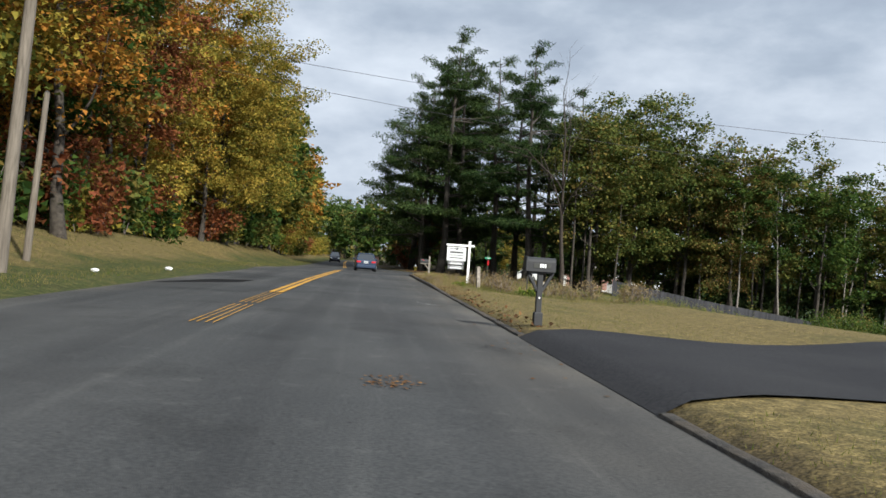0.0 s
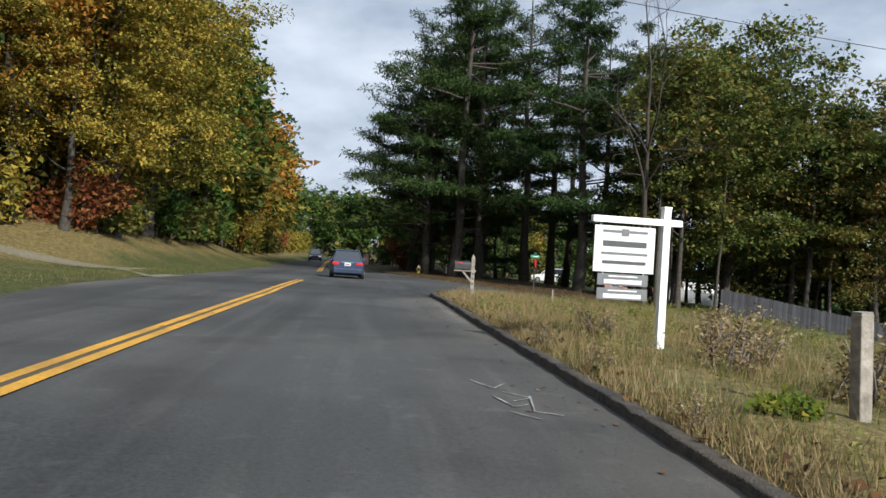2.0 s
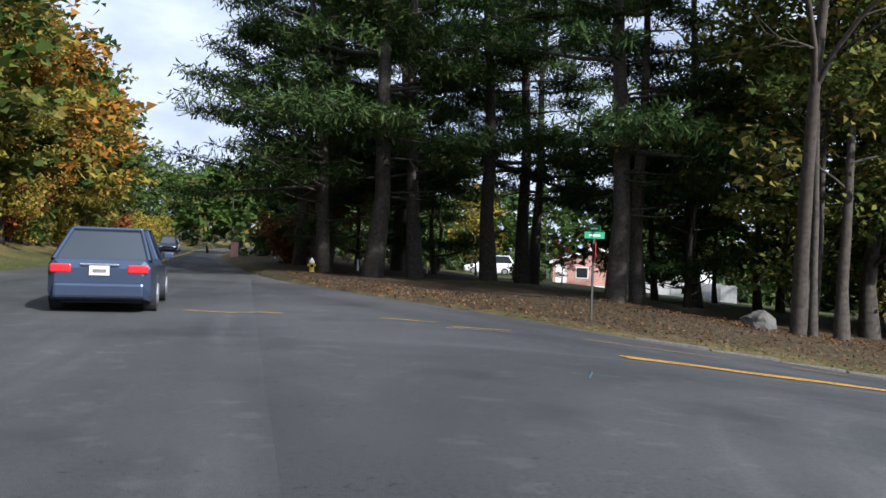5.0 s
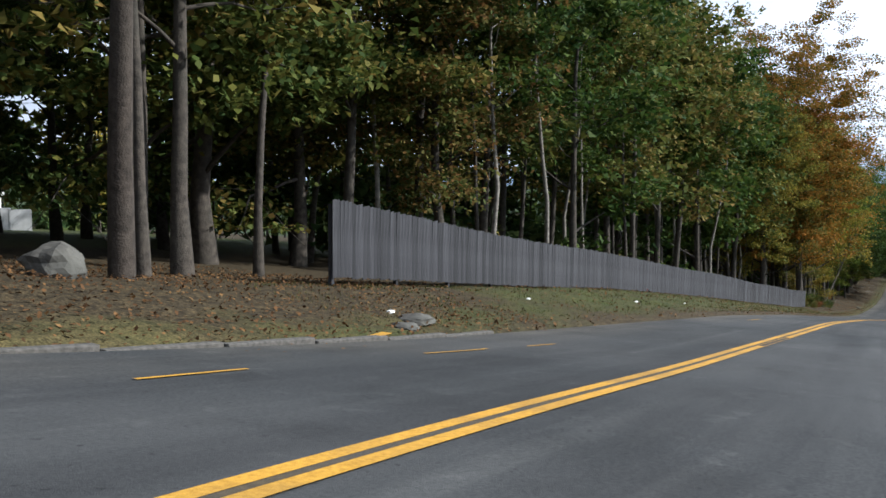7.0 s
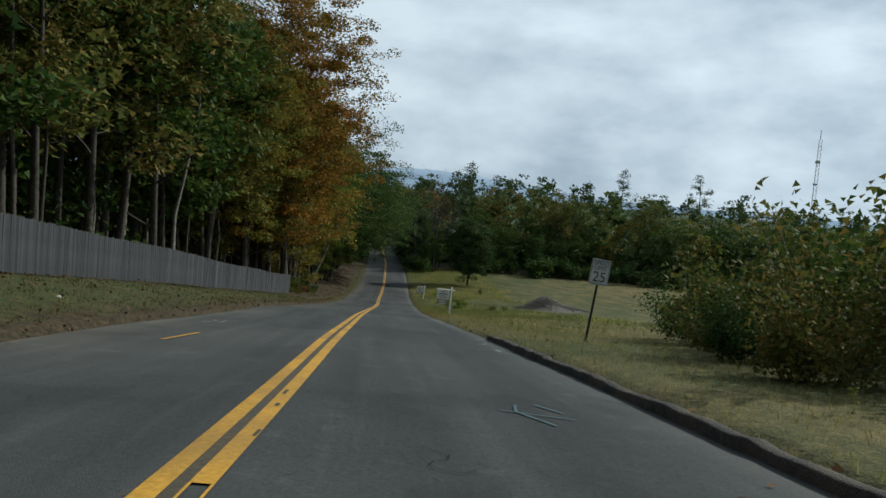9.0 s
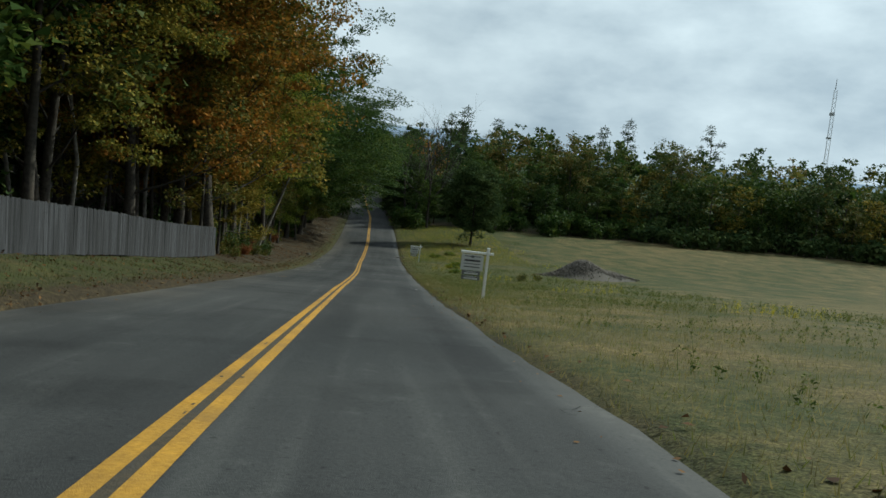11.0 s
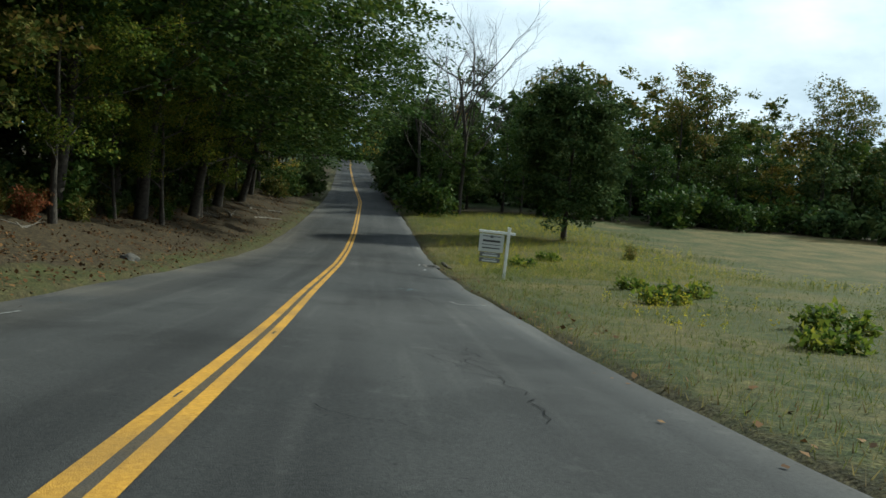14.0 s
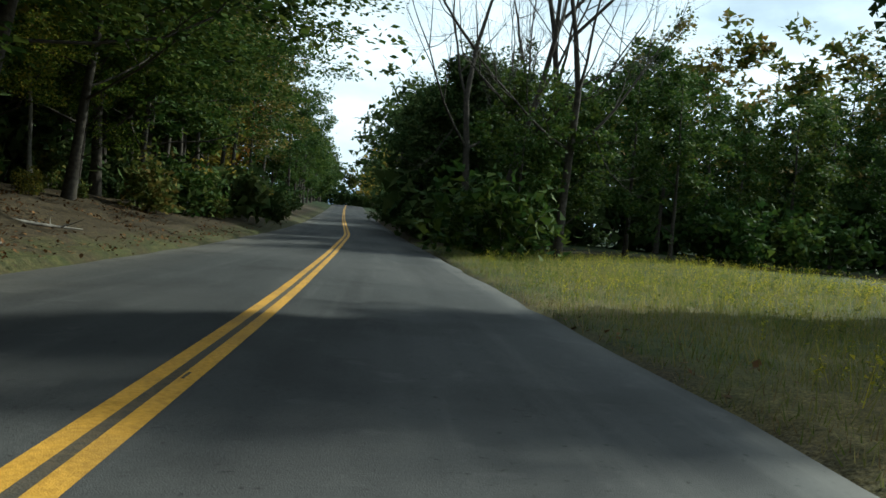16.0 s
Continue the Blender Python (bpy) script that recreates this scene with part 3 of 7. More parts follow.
def ground_z(x, y):
    x, y = np.asarray(x, float), np.asarray(y, float)
    d, zone = edge_distance(x, y)
    dd = np.maximum(d, 0)
    rz = road_z(x, np.clip(y, -200, 400))
    west = z_main(y) + 0.12 * sstep(0, 0.6, dd) + 1.25 * sstep(1.5, 8, dd) + 0.04 * np.maximum(dd - 8, 0) * sstep(8, 14, dd)
    west = west + 0.75 * sstep(58, 65, y) * (1 - sstep(92, 116, y)) * sstep(0.6, 5.5, dd)
    west = west - 1.0 * np.exp(-((y - 55) / 3.5) ** 2) * sstep(1, 8, dd)
    ws = sstep(3, 24, x) * (1 - 0.65 * (1 - sstep(14, 36, y)) * (1 - sstep(30, 70, x)))
    s_far = z_main(y) * (1 - ws) + z_side(x) * ws
    k = sstep(0.5, 9, dd)
    south = rz * (1 - k) + s_far * k + (0.085 - 0.05 * sstep(42, 50, x)) * sstep(0, 0.3, dd) + 0.25 * sstep(2, 12, dd) * sstep(20, 40, x)
    n_far = -0.75 - 0.085 * np.maximum(x - 14, 0)
    n_far = np.maximum(n_far, z_side(x)) * sstep(5, 20, x) + z_main(y) * (1 - sstep(5, 20, x))
    k = sstep(5, 32, dd)
    bank = 0.5 * sstep(2.0, 7.5, dd) * sstep(108, 122, x) * (1 - sstep(182, 196, x))
    north = bank * (1 - k) + (rz + 0.1 * sstep(0, 0.4, dd) + 0.45 * sstep(0.3, 4, dd) * sstep(8, 14, x)) * (1 - k) + n_far * k
    z = np.where(zone == 0, west, np.where(zone == 1, south, north))
    z = z - 0.06 * (1 - sstep(0.1, 1.2, dd))
    z = np.where(d > 0.10, z, rz - 0.18)
    far = sstep(60, 220, np.maximum(dd - 60, 0))
    return z + far * hill(x, y) * 0.5


# ---- ground ----
def spaced(lo, hi, fine_lo, fine_hi, step, grow=1.18):
    mid = list(np.arange(fine_lo, fine_hi + 1e-6, step))
    left, right, s = [fine_lo], [fine_hi], step
    while left[-1] > lo:
        s *= grow
        left.append(left[-1] - s)
    s = step
    while right[-1] < hi:
        s *= grow
        right.append(right[-1] + s)
    return np.array(left[:0:-1] + mid + right[1:])


def build_ground():
    xs, ys = spaced(-2500, 3200, -16, 180, 1.1), spaced(-2600, 2600, -4, 94, 0.9)
    xs = np.unique(np.concatenate([xs, np.arange(1.2, 2.6, 0.2), np.arange(3.0, 14, 0.5)]).round(3))
    ys = np.unique(np.concatenate([ys, np.arange(58.2, 63.6, 0.3), np.arange(67.0, 71.4, 0.3)]).round(3))
    X, Y = np.meshgrid(xs, ys, indexing="ij")
    Z = ground_z(X, Y)
    d, zone = edge_distance(X, Y)
    rng = np.random.default_rng(3)
    Z = Z + np.where(d > 0.5, rng.uniform(-0.03, 0.03, Z.shape) * np.where((zone == 1) & (((X < 28) & (Y < 26)) | (d > 9)), 0.2, 1.0), 0) + np.where((zone == 2) & (X > 92) & (d > 1.2), rng.uniform(-0.06, 0.14, Z.shape), 0)
    nx, ny = len(xs), len(ys)
    i, j = np.meshgrid(np.arange(nx - 1), np.arange(ny - 1), indexing="ij")
    f = np.stack([i * ny + j, (i + 1) * ny + j, (i + 1) * ny + j + 1, i * ny + j + 1], -1).reshape(-1, 4)
    ob = mesh_arrays("ground", np.stack([X, Y, Z], -1).reshape(-1, 3), f, M_GROUND, smooth=True)
    wave = 0.5 + 0.5 * np.sin(X * 0.071 + 1.2 * np.sin(Y * 0.05)) * np.sin(Y * 0.083 + 0.9 * np.sin(X * 0.04))
    fall = sstep(10, 34, X)
    dry = np.where(zone == 0, 0.15 + 0.75 * sstep(1.5, 4.5, d), (0.82 - 0.30 * sstep(24, 34, Y)) * (1 - fall) + fall * (0.27 + 0.12 * (1 - sstep(80, 120, X)) + 0.18 * sstep(9, 34, d) + 0.3 * (wave - 0.4)))
    dry = np.where(zone == 2, 0.55 - 0.42 * sstep(11, 22, X), dry)
    mould = np.where(zone == 0, sstep(7, 11, d), 0.95 * sstep(181, 192, X + 0.12 * np.maximum(-Y, 0)))
    floor_n = 0.5 + 0.55 * sstep(0.5, 2.6, d)
    # leafy edge; the flat 0.38 only darkens the rest of the verge
    verge_n = 0.38 + 0.5 * np.exp(-(d / 0.9) ** 2) + 0.85 * sstep(4.6, 6.4, d)
    deep_n = 0.45 + 0.65 * sstep(0.5, 2.4, d)
    k1, k2 = sstep(17, 30, X), sstep(86, 104, X)
    mould = np.where(zone == 2, (floor_n * (1 - k1) + verge_n * k1) * (1 - k2) + deep_n * k2, mould)
    mould = np.where((zone == 2) & (X < 60), mould * (1 - 0.85 * sstep(13, 24, d)), mould)
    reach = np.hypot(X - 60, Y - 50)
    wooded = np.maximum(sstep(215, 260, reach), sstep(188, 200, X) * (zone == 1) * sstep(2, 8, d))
    mould = np.maximum(mould, 0.6 * np.exp(-(d / 0.45) ** 2) * (d > -1))
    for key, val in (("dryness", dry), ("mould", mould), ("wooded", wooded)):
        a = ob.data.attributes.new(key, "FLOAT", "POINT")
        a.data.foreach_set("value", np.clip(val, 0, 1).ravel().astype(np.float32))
    return tagged(ob, "autumn ground of mown grass, dry verges and fallen leaves", "ground", kind="structure")


build_ground()


# ---- roads ----
def build_road():
    sp, lanes = Soup(), []

    def strip(rows, along):
        n, m = len(rows), len(rows[0])
        v = np.array(rows).reshape(-1, 3)
        u = np.tile(np.linspace(0, 1, m), (n, 1))
        if along == 1:
            mouth = (sstep(44, 49, v[:, 1]) * (1 - sstep(90, 95, v[:, 1]))).reshape(n, m)
            u = u * (1 - 0.28 * mouth)
        else:
            mouth = 1 - sstep(2.0, 9.0, v[:, 0]).reshape(n, m)
            u = u * (1 - mouth) + mouth * (0.30 + 0.42 * u)
        lanes.append(np.stack([u, v[:, along].reshape(n, m), np.zeros((n, m))], -1).reshape(-1, 3))
        i, j = np.meshgrid(np.arange(n - 1), np.arange(m - 1), indexing="ij")
        sp.add(v, np.stack([i * m + j, i * m + j + 1, (i + 1) * m + j + 1, (i + 1) * m + j], -1).reshape(-1, 4))

    rng = np.random.default_rng(5)
    rows = []
    for y in np.concatenate([np.arange(-120, -10, 4.0), np.arange(-10, 100, 1.0), np.arange(100, 330, 4.0)]):
        x = np.linspace(main_left(y) + rng.uniform(-0.07, 0.07), main_right(y), 9)
        rows.append(np.stack([x, np.full(9, y), z_main(y) - crown_fall(y) * np.abs(x - main_centre(y))], 1))
    strip(rows, 1)
    rows = []
    for x in np.concatenate([np.arange(JX, 14, 0.25), np.arange(14, 60, 1.0), np.arange(60, 200, 1.5), np.arange(200, 400, 5.0)]):
        tuck = 1 - float(sstep(2.2, 3.4, x))
        y = np.linspace(side_right(x), side_left(x), 15)
        y = np.insert(y, 0, y[0] - 1.2 * tuck - 0.02)
        z = road_z(x, y)
        if x <= JX + 1e-6:
            z = z - crown_fall(y) * np.abs(x - main_centre(y))
        z[0] -= 0.03 + 0.1 * float(sstep(1.8, 2.3, x))
        jitter = np.zeros(16)
        jitter[1], jitter[-1] = (rng.uniform(-0.06, 0.06, 2) if x > 45 else (0, 0))
        rows.append(np.stack([np.full(16, x), y + jitter, z - 0.012 * np.abs(y - side_centre(x)) * sstep(8, 16, x)], 1))
    strip(rows, 0)
    ob = sp.make("road", M_ASPHALT, smooth=True)
    at = ob.data.attributes.new("lane", "FLOAT_VECTOR", "POINT")
    at.data.foreach_set("vector", np.concatenate(lanes).ravel().astype(np.float32))
    return tagged(ob, "worn grey asphalt road with a junction and a hill", "road", kind="structure")


build_road()


def surf(x, y):
    """Height of the asphalt."""
    if x <= JX:
        return float(z_main(y) - crown_fall(y) * abs(x - main_centre(y)))
    return float(road_z(x, y) - 0.012 * abs(y - side_centre(x)) * sstep(8, 16, x))


def ribbon(sp, pts, width, lift):
    """A flat painted strip along points on the road."""
    p = np.asarray(pts, float)
    t = np.gradient(p, axis=0)
    t /= np.linalg.norm(t, axis=1)[:, None] + 1e-9
    nrm = np.stack([-t[:, 1], t[:, 0]], 1) * width / 2
    a, b = p + nrm, p - nrm
    n = len(p)
    v = np.array([[*q, surf(*q) + lift] for q in np.concatenate([a, b])])
    i = np.arange(n - 1)
    sp.add(v, np.stack([i, i + 1, n + i + 1, n + i], -1))


def yellow_line(pts):
    sp = Soup()
    ribbon(sp, pts, 0.125, 0.012)
    return tagged(sp.make("yellow_line", M_YELLOW), "yellow painted road centre line", "road marking", "double yellow lines", "structure")


def line_pts(fx, fy, a, b, step=1.0):
    s = np.linspace(a, b, max(2, int((b - a) / step)))
    return np.stack([fx(s), fy(s)], 1)


for off in (-0.1, 0.1):
    yellow_line(line_pts(lambda s: main_centre(s) + off, lambda s: s, 19.0, 58.5))
    yellow_line(line_pts(lambda s: main_centre(s) + off, lambda s: s, 82, 230))
    yellow_line(line_pts(lambda s: s, lambda s: side_centre(s) + off, 6.6, 26 if off > 0 else 23.4))
    yellow_line(line_pts(lambda s: s, lambda s: side_centre(s) + off, 26.02 if off > 0 else 26.6, 390))
    if off < 0:
        for e in (-0.055, 0.055):
            sp = Soup()
            ribbon(sp, line_pts(lambda s: s, lambda s: side_centre(s) + off + e, 23.4, 26.6), 0.016, 0.012)
            tagged(sp.make("yellow_line", M_YELLOW), "thin worn outline of a yellow road line", "road marking", "double yellow lines", "structure")
    for a, b in ((10.5, 14.4), (14.9, 18.8)):
        for e in (-0.05, 0.05):
            sp = Soup()
            ribbon(sp, line_pts(lambda s: main_centre(s) + off * 1.1 + e, lambda s: s, a, b), 0.022, 0.01)
            tagged(sp.make("yellow_line", M_YELLOW), "thin worn outline of a yellow road line", "road marking", "double yellow lines", "structure")


def worn_patch(x, y, w, l, along):
    """A spot where the yellow paint is gone down to the asphalt."""
    sp = Soup()
    e = np.array([1.0, 0.0]) if along == 0 else np.array([0.0, 1.0])
    t = np.linspace(-l / 2, l / 2, 4)[:, None]
    ribbon(sp, np.array([x, y]) + e * t, w, 0.0145)
    return tagged(sp.make("worn_spot", M_SEAM), "dark spot where the yellow line has worn away", "road marking", "worn spots in the lines", "structure")


for pts in (line_pts(main_centre, lambda s: s, 19.0, 58.5), line_pts(lambda s: s, side_centre, 6.6, 390)):
    sp = Soup()
    ribbon(sp, pts, 0.085, 0.009)
    tagged(sp.make("line_seam", M_SEAM), "brown stained gap between the yellow lines", "road marking", kind="structure")
rw = random.Random(77)
for k in range(64):
    q = rw.uniform(26, 175)
    worn_patch(q, float(side_centre(q)) + rw.choice((-0.1, 0.1)) + rw.uniform(-0.05, 0.05), rw.uniform(0.012, 0.035), rw.uniform(0.05, 0.28), 0)
for k in range(18):
    q = rw.uniform(20, 55)
    worn_patch(float(main_centre(q)) + rw.choice((-0.1, 0.1)) + rw.uniform(-0.05, 0.05), q, rw.uniform(0.012, 0.03), rw.uniform(0.05, 0.25), 1)


# ---- trees ----
def make_tree(name, seed, height, crown_base, crown_r, leaves, leaf, leaf_mat, bark, trunk_r, lean=0.03, clumps=46, branch_n=9, trunk_sides=9, fine=False):
    """A broadleaf tree: tapered trunk, limbs with branchlets, and a crown of leaf clumps hung on them."""
    rng = np.random.default_rng(seed)
    root = new(name)
    wood = Soup()
    lite = branch_n <= 7
    top = height * (0.76 if lite else 0.87)
    n = 9
    tz = np.linspace(0, top, n)
    px = np.cumsum(rng.normal(size=n) * lean * height / n) - 0
    py = np.cumsum(rng.normal(size=n) * lean * height / n)
    px[0] = py[0] = 0
    path = np.stack([px, py, tz - 0.25], 1)
    rad = trunk_r * (1 - 0.86 * (tz / top) ** 0.9)
    rad[0] *= 1.35
    wood.tube(path, rad, 6 if lite else trunk_sides)
    ends = []
    for k in range(branch_n):
        h = crown_base * 0.8 + (top - crown_base * 0.8) * (k + rng.uniform(0, 0.8)) / branch_n
        base = np.array([np.interp(h, tz, px), np.interp(h, tz, py), h - 0.25])
        a = k * 2.4 + rng.uniform(-0.5, 0.5)
        rel = (h - crown_base) / max(height - crown_base, 0.1)
        prof = math.sqrt(max(0.08, 1 - (2 * np.clip(rel, 0, 1) - 0.72) ** 2 / 1.7))
        length = crown_r * prof * rng.uniform(0.75, 1.0)
        d = np.array([math.cos(a), math.sin(a), rng.uniform(0.25, 0.7)])
        bp = bent_path(rng, base, d, length, 5, 0.2, 0.3)
        r0 = min(np.interp(h, tz, rad) * 0.4, 0.075)
        wood.tube(bp, np.linspace(r0, 0.012, 6), 3 if lite else 5)
        ends += [bp[3], bp[4], bp[5]]
        for q in range(3):
            s = bp[2 + q % 3]
            d2 = (bp[-1] - bp[0]) / length + rng.normal(size=3) * 0.7
            b2 = bent_path(rng, s, d2, length * 0.5, 3, 0.15, 0.15)
            if not lite:
                wood.tube(b2, np.linspace(r0 * 0.4, 0.008, 4), 3)
            ends += [b2[2], b2[3]]
    ends += [path[-1] + [0, 0, 0.2], path[-2], path[-2] + [0.5, 0.3, 0.3], path[-2] + [-0.5, -0.3, 0.2]]
    ends = np.array(ends)
    trunk = wood.make("trunk", bark, root, smooth=True)
    # clump centres: on the branches and in the crown's shell
    m = clumps
    u = rng.normal(size=(m, 3))
    u /= np.linalg.norm(u, axis=1)[:, None]
    rr = rng.uniform(0.55, 1.0, m)[:, None]
    mid = np.array([px[-3], py[-3], (crown_base + height) / 2])
    shell = mid + u * rr * np.array([crown_r * 0.9, crown_r * 0.9, (height - crown_base) / 2])
    cen = np.concatenate([ends, shell])
    wts = rng.uniform(0.25, 1.0, len(cen)) ** 1.6
    pick = rng.choice(len(cen), leaves, p=wts / wts.sum())
    cr = min(crown_r, 5.2) * rng.uniform(0.12, 0.26, len(cen))
    off = rng.normal(size=(leaves, 3))
    off /= np.linalg.norm(off, axis=1)[:, None]
    off *= (rng.uniform(0.2, 1.0, leaves) ** 0.6 * cr[pick])[:, None] * np.array([1.15, 1.15, 0.5])
    off[:, 2] -= 0.12 * np.hypot(off[:, 0], off[:, 1]) ** 2 / np.maximum(cr[pick], 0.3)
    pos = cen[pick] + off
    pos = pos[pos[:, 2] > crown_base * 0.5]
    crown = Soup()
    crown.add(*(leaf_quads if fine else leaf_tris)(rng, pos, leaf, 0.7 if fine else 0.85, 0.5))
    crown.make("crown", leaf_mat, root)
    return root


def make_pine(name, seed, height, clear, reach, trunk_r, tufts=5200, mat=None, size=0.5):
    """A white pine: straight trunk, whorls of level limbs that carry flat plumes of needles, broad ragged top."""
    rng = np.random.default_rng(seed)
    root = new(name)
    wood, cen, rad_c = Soup(), [], []
    n = 8
    tz = np.linspace(0, height, n)
    px, py = np.cumsum(rng.normal(size=n) * 0.13), np.cumsum(rng.normal(size=n) * 0.13)
    px -= px[0]
    py -= py[0]
    rad = trunk_r * (1 - 0.93 * (tz / height))
    rad[0] *= 1.25
    wood.tube(np.stack([px, py, tz - 0.2], 1), rad, 9)
    h = clear
    limbs = []
    while h < height - 0.5:
        rel = (h - clear) / (height - clear)
        for k in range(rng.integers(2, 5)):
            limbs.append((h + rng.uniform(-0.25, 0.25), rng.uniform(0, 2 * np.pi), reach * (1 - rel ** 1.7) ** 0.8 * rng.uniform(0.4, 1.12) + 0.5, rel))
        h += rng.uniform(1.0, 2.0)
    for q in range(7):
        limbs.append((clear * rng.uniform(0.4, 0.98), rng.uniform(0, 6.28), reach * rng.uniform(0.2, 0.5), -1))
    for hh, a, L, rel in limbs:
        base = np.array([np.interp(hh, tz, px), np.interp(hh, tz, py), hh])
        bp = bent_path(rng, base, [math.cos(a), math.sin(a), rng.uniform(-0.15, 0.15) + 0.35 * max(rel, 0)], L, 5, 0.07, 0.22)
        wood.tube(bp, np.linspace(0.025 + 0.011 * L, 0.008, 6), 4)
        if rel < 0:
            continue
        side = np.array([-math.sin(a), math.cos(a), 0])
        for q in range(max(3, int(L * 1.5))):
            t = rng.uniform(0.3, 1.0) ** 0.7 * 5
            k = min(int(t), 4)
            p = bp[k] * (1 - t + k) + bp[k + 1] * (t - k)
            w = rng.normal() * 0.17 * L * math.sin(min(t / 5, 1) * 2.5)
            e = p + side * w + np.array([0, 0, rng.uniform(0.0, 0.22)])
            if abs(w) > 0.25:
                wood.tube([bp[k], e], [0.012, 0.005], 3)
            cen.append(e)
            rad_c.append(rng.uniform(0.4, 0.95) * (0.78 + 0.05 * L))
    cen, rad_c = np.array(cen), np.array(rad_c)
    wts = rad_c ** 1.6
    pick = rng.choice(len(cen), tufts, p=wts / wts.sum())
    off = rng.normal(size=(tufts, 3))
    off /= np.linalg.norm(off, axis=1)[:, None]
    off *= (rng.uniform(0.0, 1.0, tufts) ** 0.5 * rad_c[pick])[:, None] * np.array([1.2, 1.2, 0.34])
    wood.make("trunk", M_BARK, root, smooth=True)
    crown = Soup()
    crown.add(*leaf_tris(rng, cen[pick] + off, size, 0.19, 0.5))
    crown.make("crown", mat or M_NEEDLE, root)
    return root


def make_bare(name, seed, height, trunk_r, mat=None, spread=0.55, levels=3, low=0.2):
    """A leafless tree: trunk, limbs and fine upright twigs."""
    rng = np.random.default_rng(seed)
    root = new(name)
    stem, limbs = Soup(), Soup()

    def grow(p, d, L, r, lev):
        bp = bent_path(rng, p, d, L, 5 if lev > 0 else 3, 0.10, 0.25)
        (stem if lev == levels else limbs).tube(bp, np.linspace(r, r * 0.35, len(bp)), 8 if lev == levels else 4 if lev > 1 else 3)
        if lev <= 0:
            return
        for k in range(5):
            s = bp[1 + (k % 5)] if lev < levels else bp[1 + int(low * 5) + k % (5 - int(low * 5))]
            d2 = (bp[-1] - bp[0]) / L + rng.normal(size=3) * spread
            grow(s, d2, L * rng.uniform(0.35, 0.6), r * 0.38, lev - 1)

    grow((0, 0, -0.2), (rng.normal() * 0.05, rng.normal() * 0.05, 1), height * 0.75, trunk_r, levels)
    stem.make("trunk", mat or M_TWIG, root, smooth=True)
    limbs.make("crown", mat or M_TWIG, root)
    return root


def make_bush(name, seed, r, h, leaves, leaf, mat, stems=9):
    rng = np.random.default_rng(seed)
    root = new(name)
    wood, pts = Soup(), []
    for k in range(stems):
        a = rng.uniform(0, 6.28)
        q = rng.uniform(0.2, 1.0)
        bp = bent_path(rng, (math.cos(a) * r * 0.3, math.sin(a) * r * 0.3, -0.1), (math.cos(a) * q * r / h, math.sin(a) * q * r / h, 1), h * rng.uniform(0.6, 1.0), 5, 0.18)
        wood.tube(bp, np.linspace(0.022, 0.004, 6), 3)
        pts += list(bp[1:])
        for w in range(2):
            b2 = bent_path(rng, bp[2 + w % 3], rng.normal(size=3) + [0, 0, 0.4], h * 0.35, 3, 0.2)
            wood.tube(b2, np.linspace(0.01, 0.003, 4), 3)
            pts += list(b2[1:])
    pts = np.array(pts)
    wood.make("stem", M_TWIG, root)
    pick = rng.integers(0, len(pts), leaves)
    off = rng.normal(size=(leaves, 3))
    off /= np.linalg.norm(off, axis=1)[:, None]
    pos = pts[pick] + off * (rng.uniform(0.1, 1, leaves) ** 0.5 * r * 0.3)[:, None]
    pos = pos[pos[:, 2] > 0.03]
    c = Soup()
    c.add(*leaf_tris(rng, pos, leaf))
    c.make("foliage", mat, root)
    return root


_used = {}


def plant(proto, x, y, scale=1.0, rz=None, dz=0.0, label="", category="tree", group="", tall=None, lean=0.0):
    """Sets a prototype on the ground: the first time itself, later a copy that shares its meshes."""
    rng = random.Random(int(x * 131 + y * 977))
    z = float(ground_z(x, y)) + dz
    tilt = 3.0 if category == "tree" else 0.0
    m = pose(x, y, z, rng.uniform(-tilt, tilt), rng.uniform(-tilt, tilt), rng.uniform(0, 360) if rz is None else rz)
    if lean:
        m = pose(x, y, z, lean) @ pose(0, 0, 0, 0, 0, rng.uniform(0, 360))
    s = (scale, scale, tall or scale)
    if proto.name not in _used:
        _used[proto.name] = True
        ob = proto
    else:
        ob = copy_thing(proto, m)
    ob.matrix_world = m @ Matrix.Diagonal((*s, 1))
    return tagged(ob, label, category, group)


# ---- woods ----
def kinds(name, seed, mats, bark, sizes, leaves, leaf, base=2.2, radius=5.0, trunk=0.22, clumps=46, limbs=9, fine=False):
    return [make_tree(name, seed + k, h, base, radius * r, leaves, leaf, mats[k % len(mats)], bark, trunk, clumps=clumps, branch_n=limbs, fine=fine) for k, (h, r) in enumerate(sizes)]


T_YEL = kinds("yellow_tree", 11, [M_LEAF_YELLOW], M_BARK, [(17, 1.05), (14, 1.0)], 12500, 0.18)
T_ORA = kinds("orange_tree", 21, [M_LEAF_ORANGE, M_LEAF_RED], M_BARK, [(18, 1.0), (13, 0.9)], 12500, 0.18)
T_GRN = kinds("green_tree", 31, [M_LEAF_GREEN], M_BARK, [(19, 1.05), (15, 1.0)], 5200, 0.33, 3.5)
T_GRNN = kinds("green_tree", 33, [M_LEAF_LIME], M_BARK, [(18, 1.1)], 19000, 0.17, 3.2, 5.2, 0.2, 80, 11, True)
T_YELN = kinds("yellow_tree", 14, [M_LEAF_YELLOW], M_BARK, [(21, 1.0)], 30000, 0.185, 2.6, 7.2, 0.24, 130, 14, True)
T_BIGN = kinds("overhanging_tree", 36, [M_LEAF_GREEN], M_BARK, [(23, 1.0)], 33000, 0.205, 4.6, 9.8, 0.2, 280, 18, True)
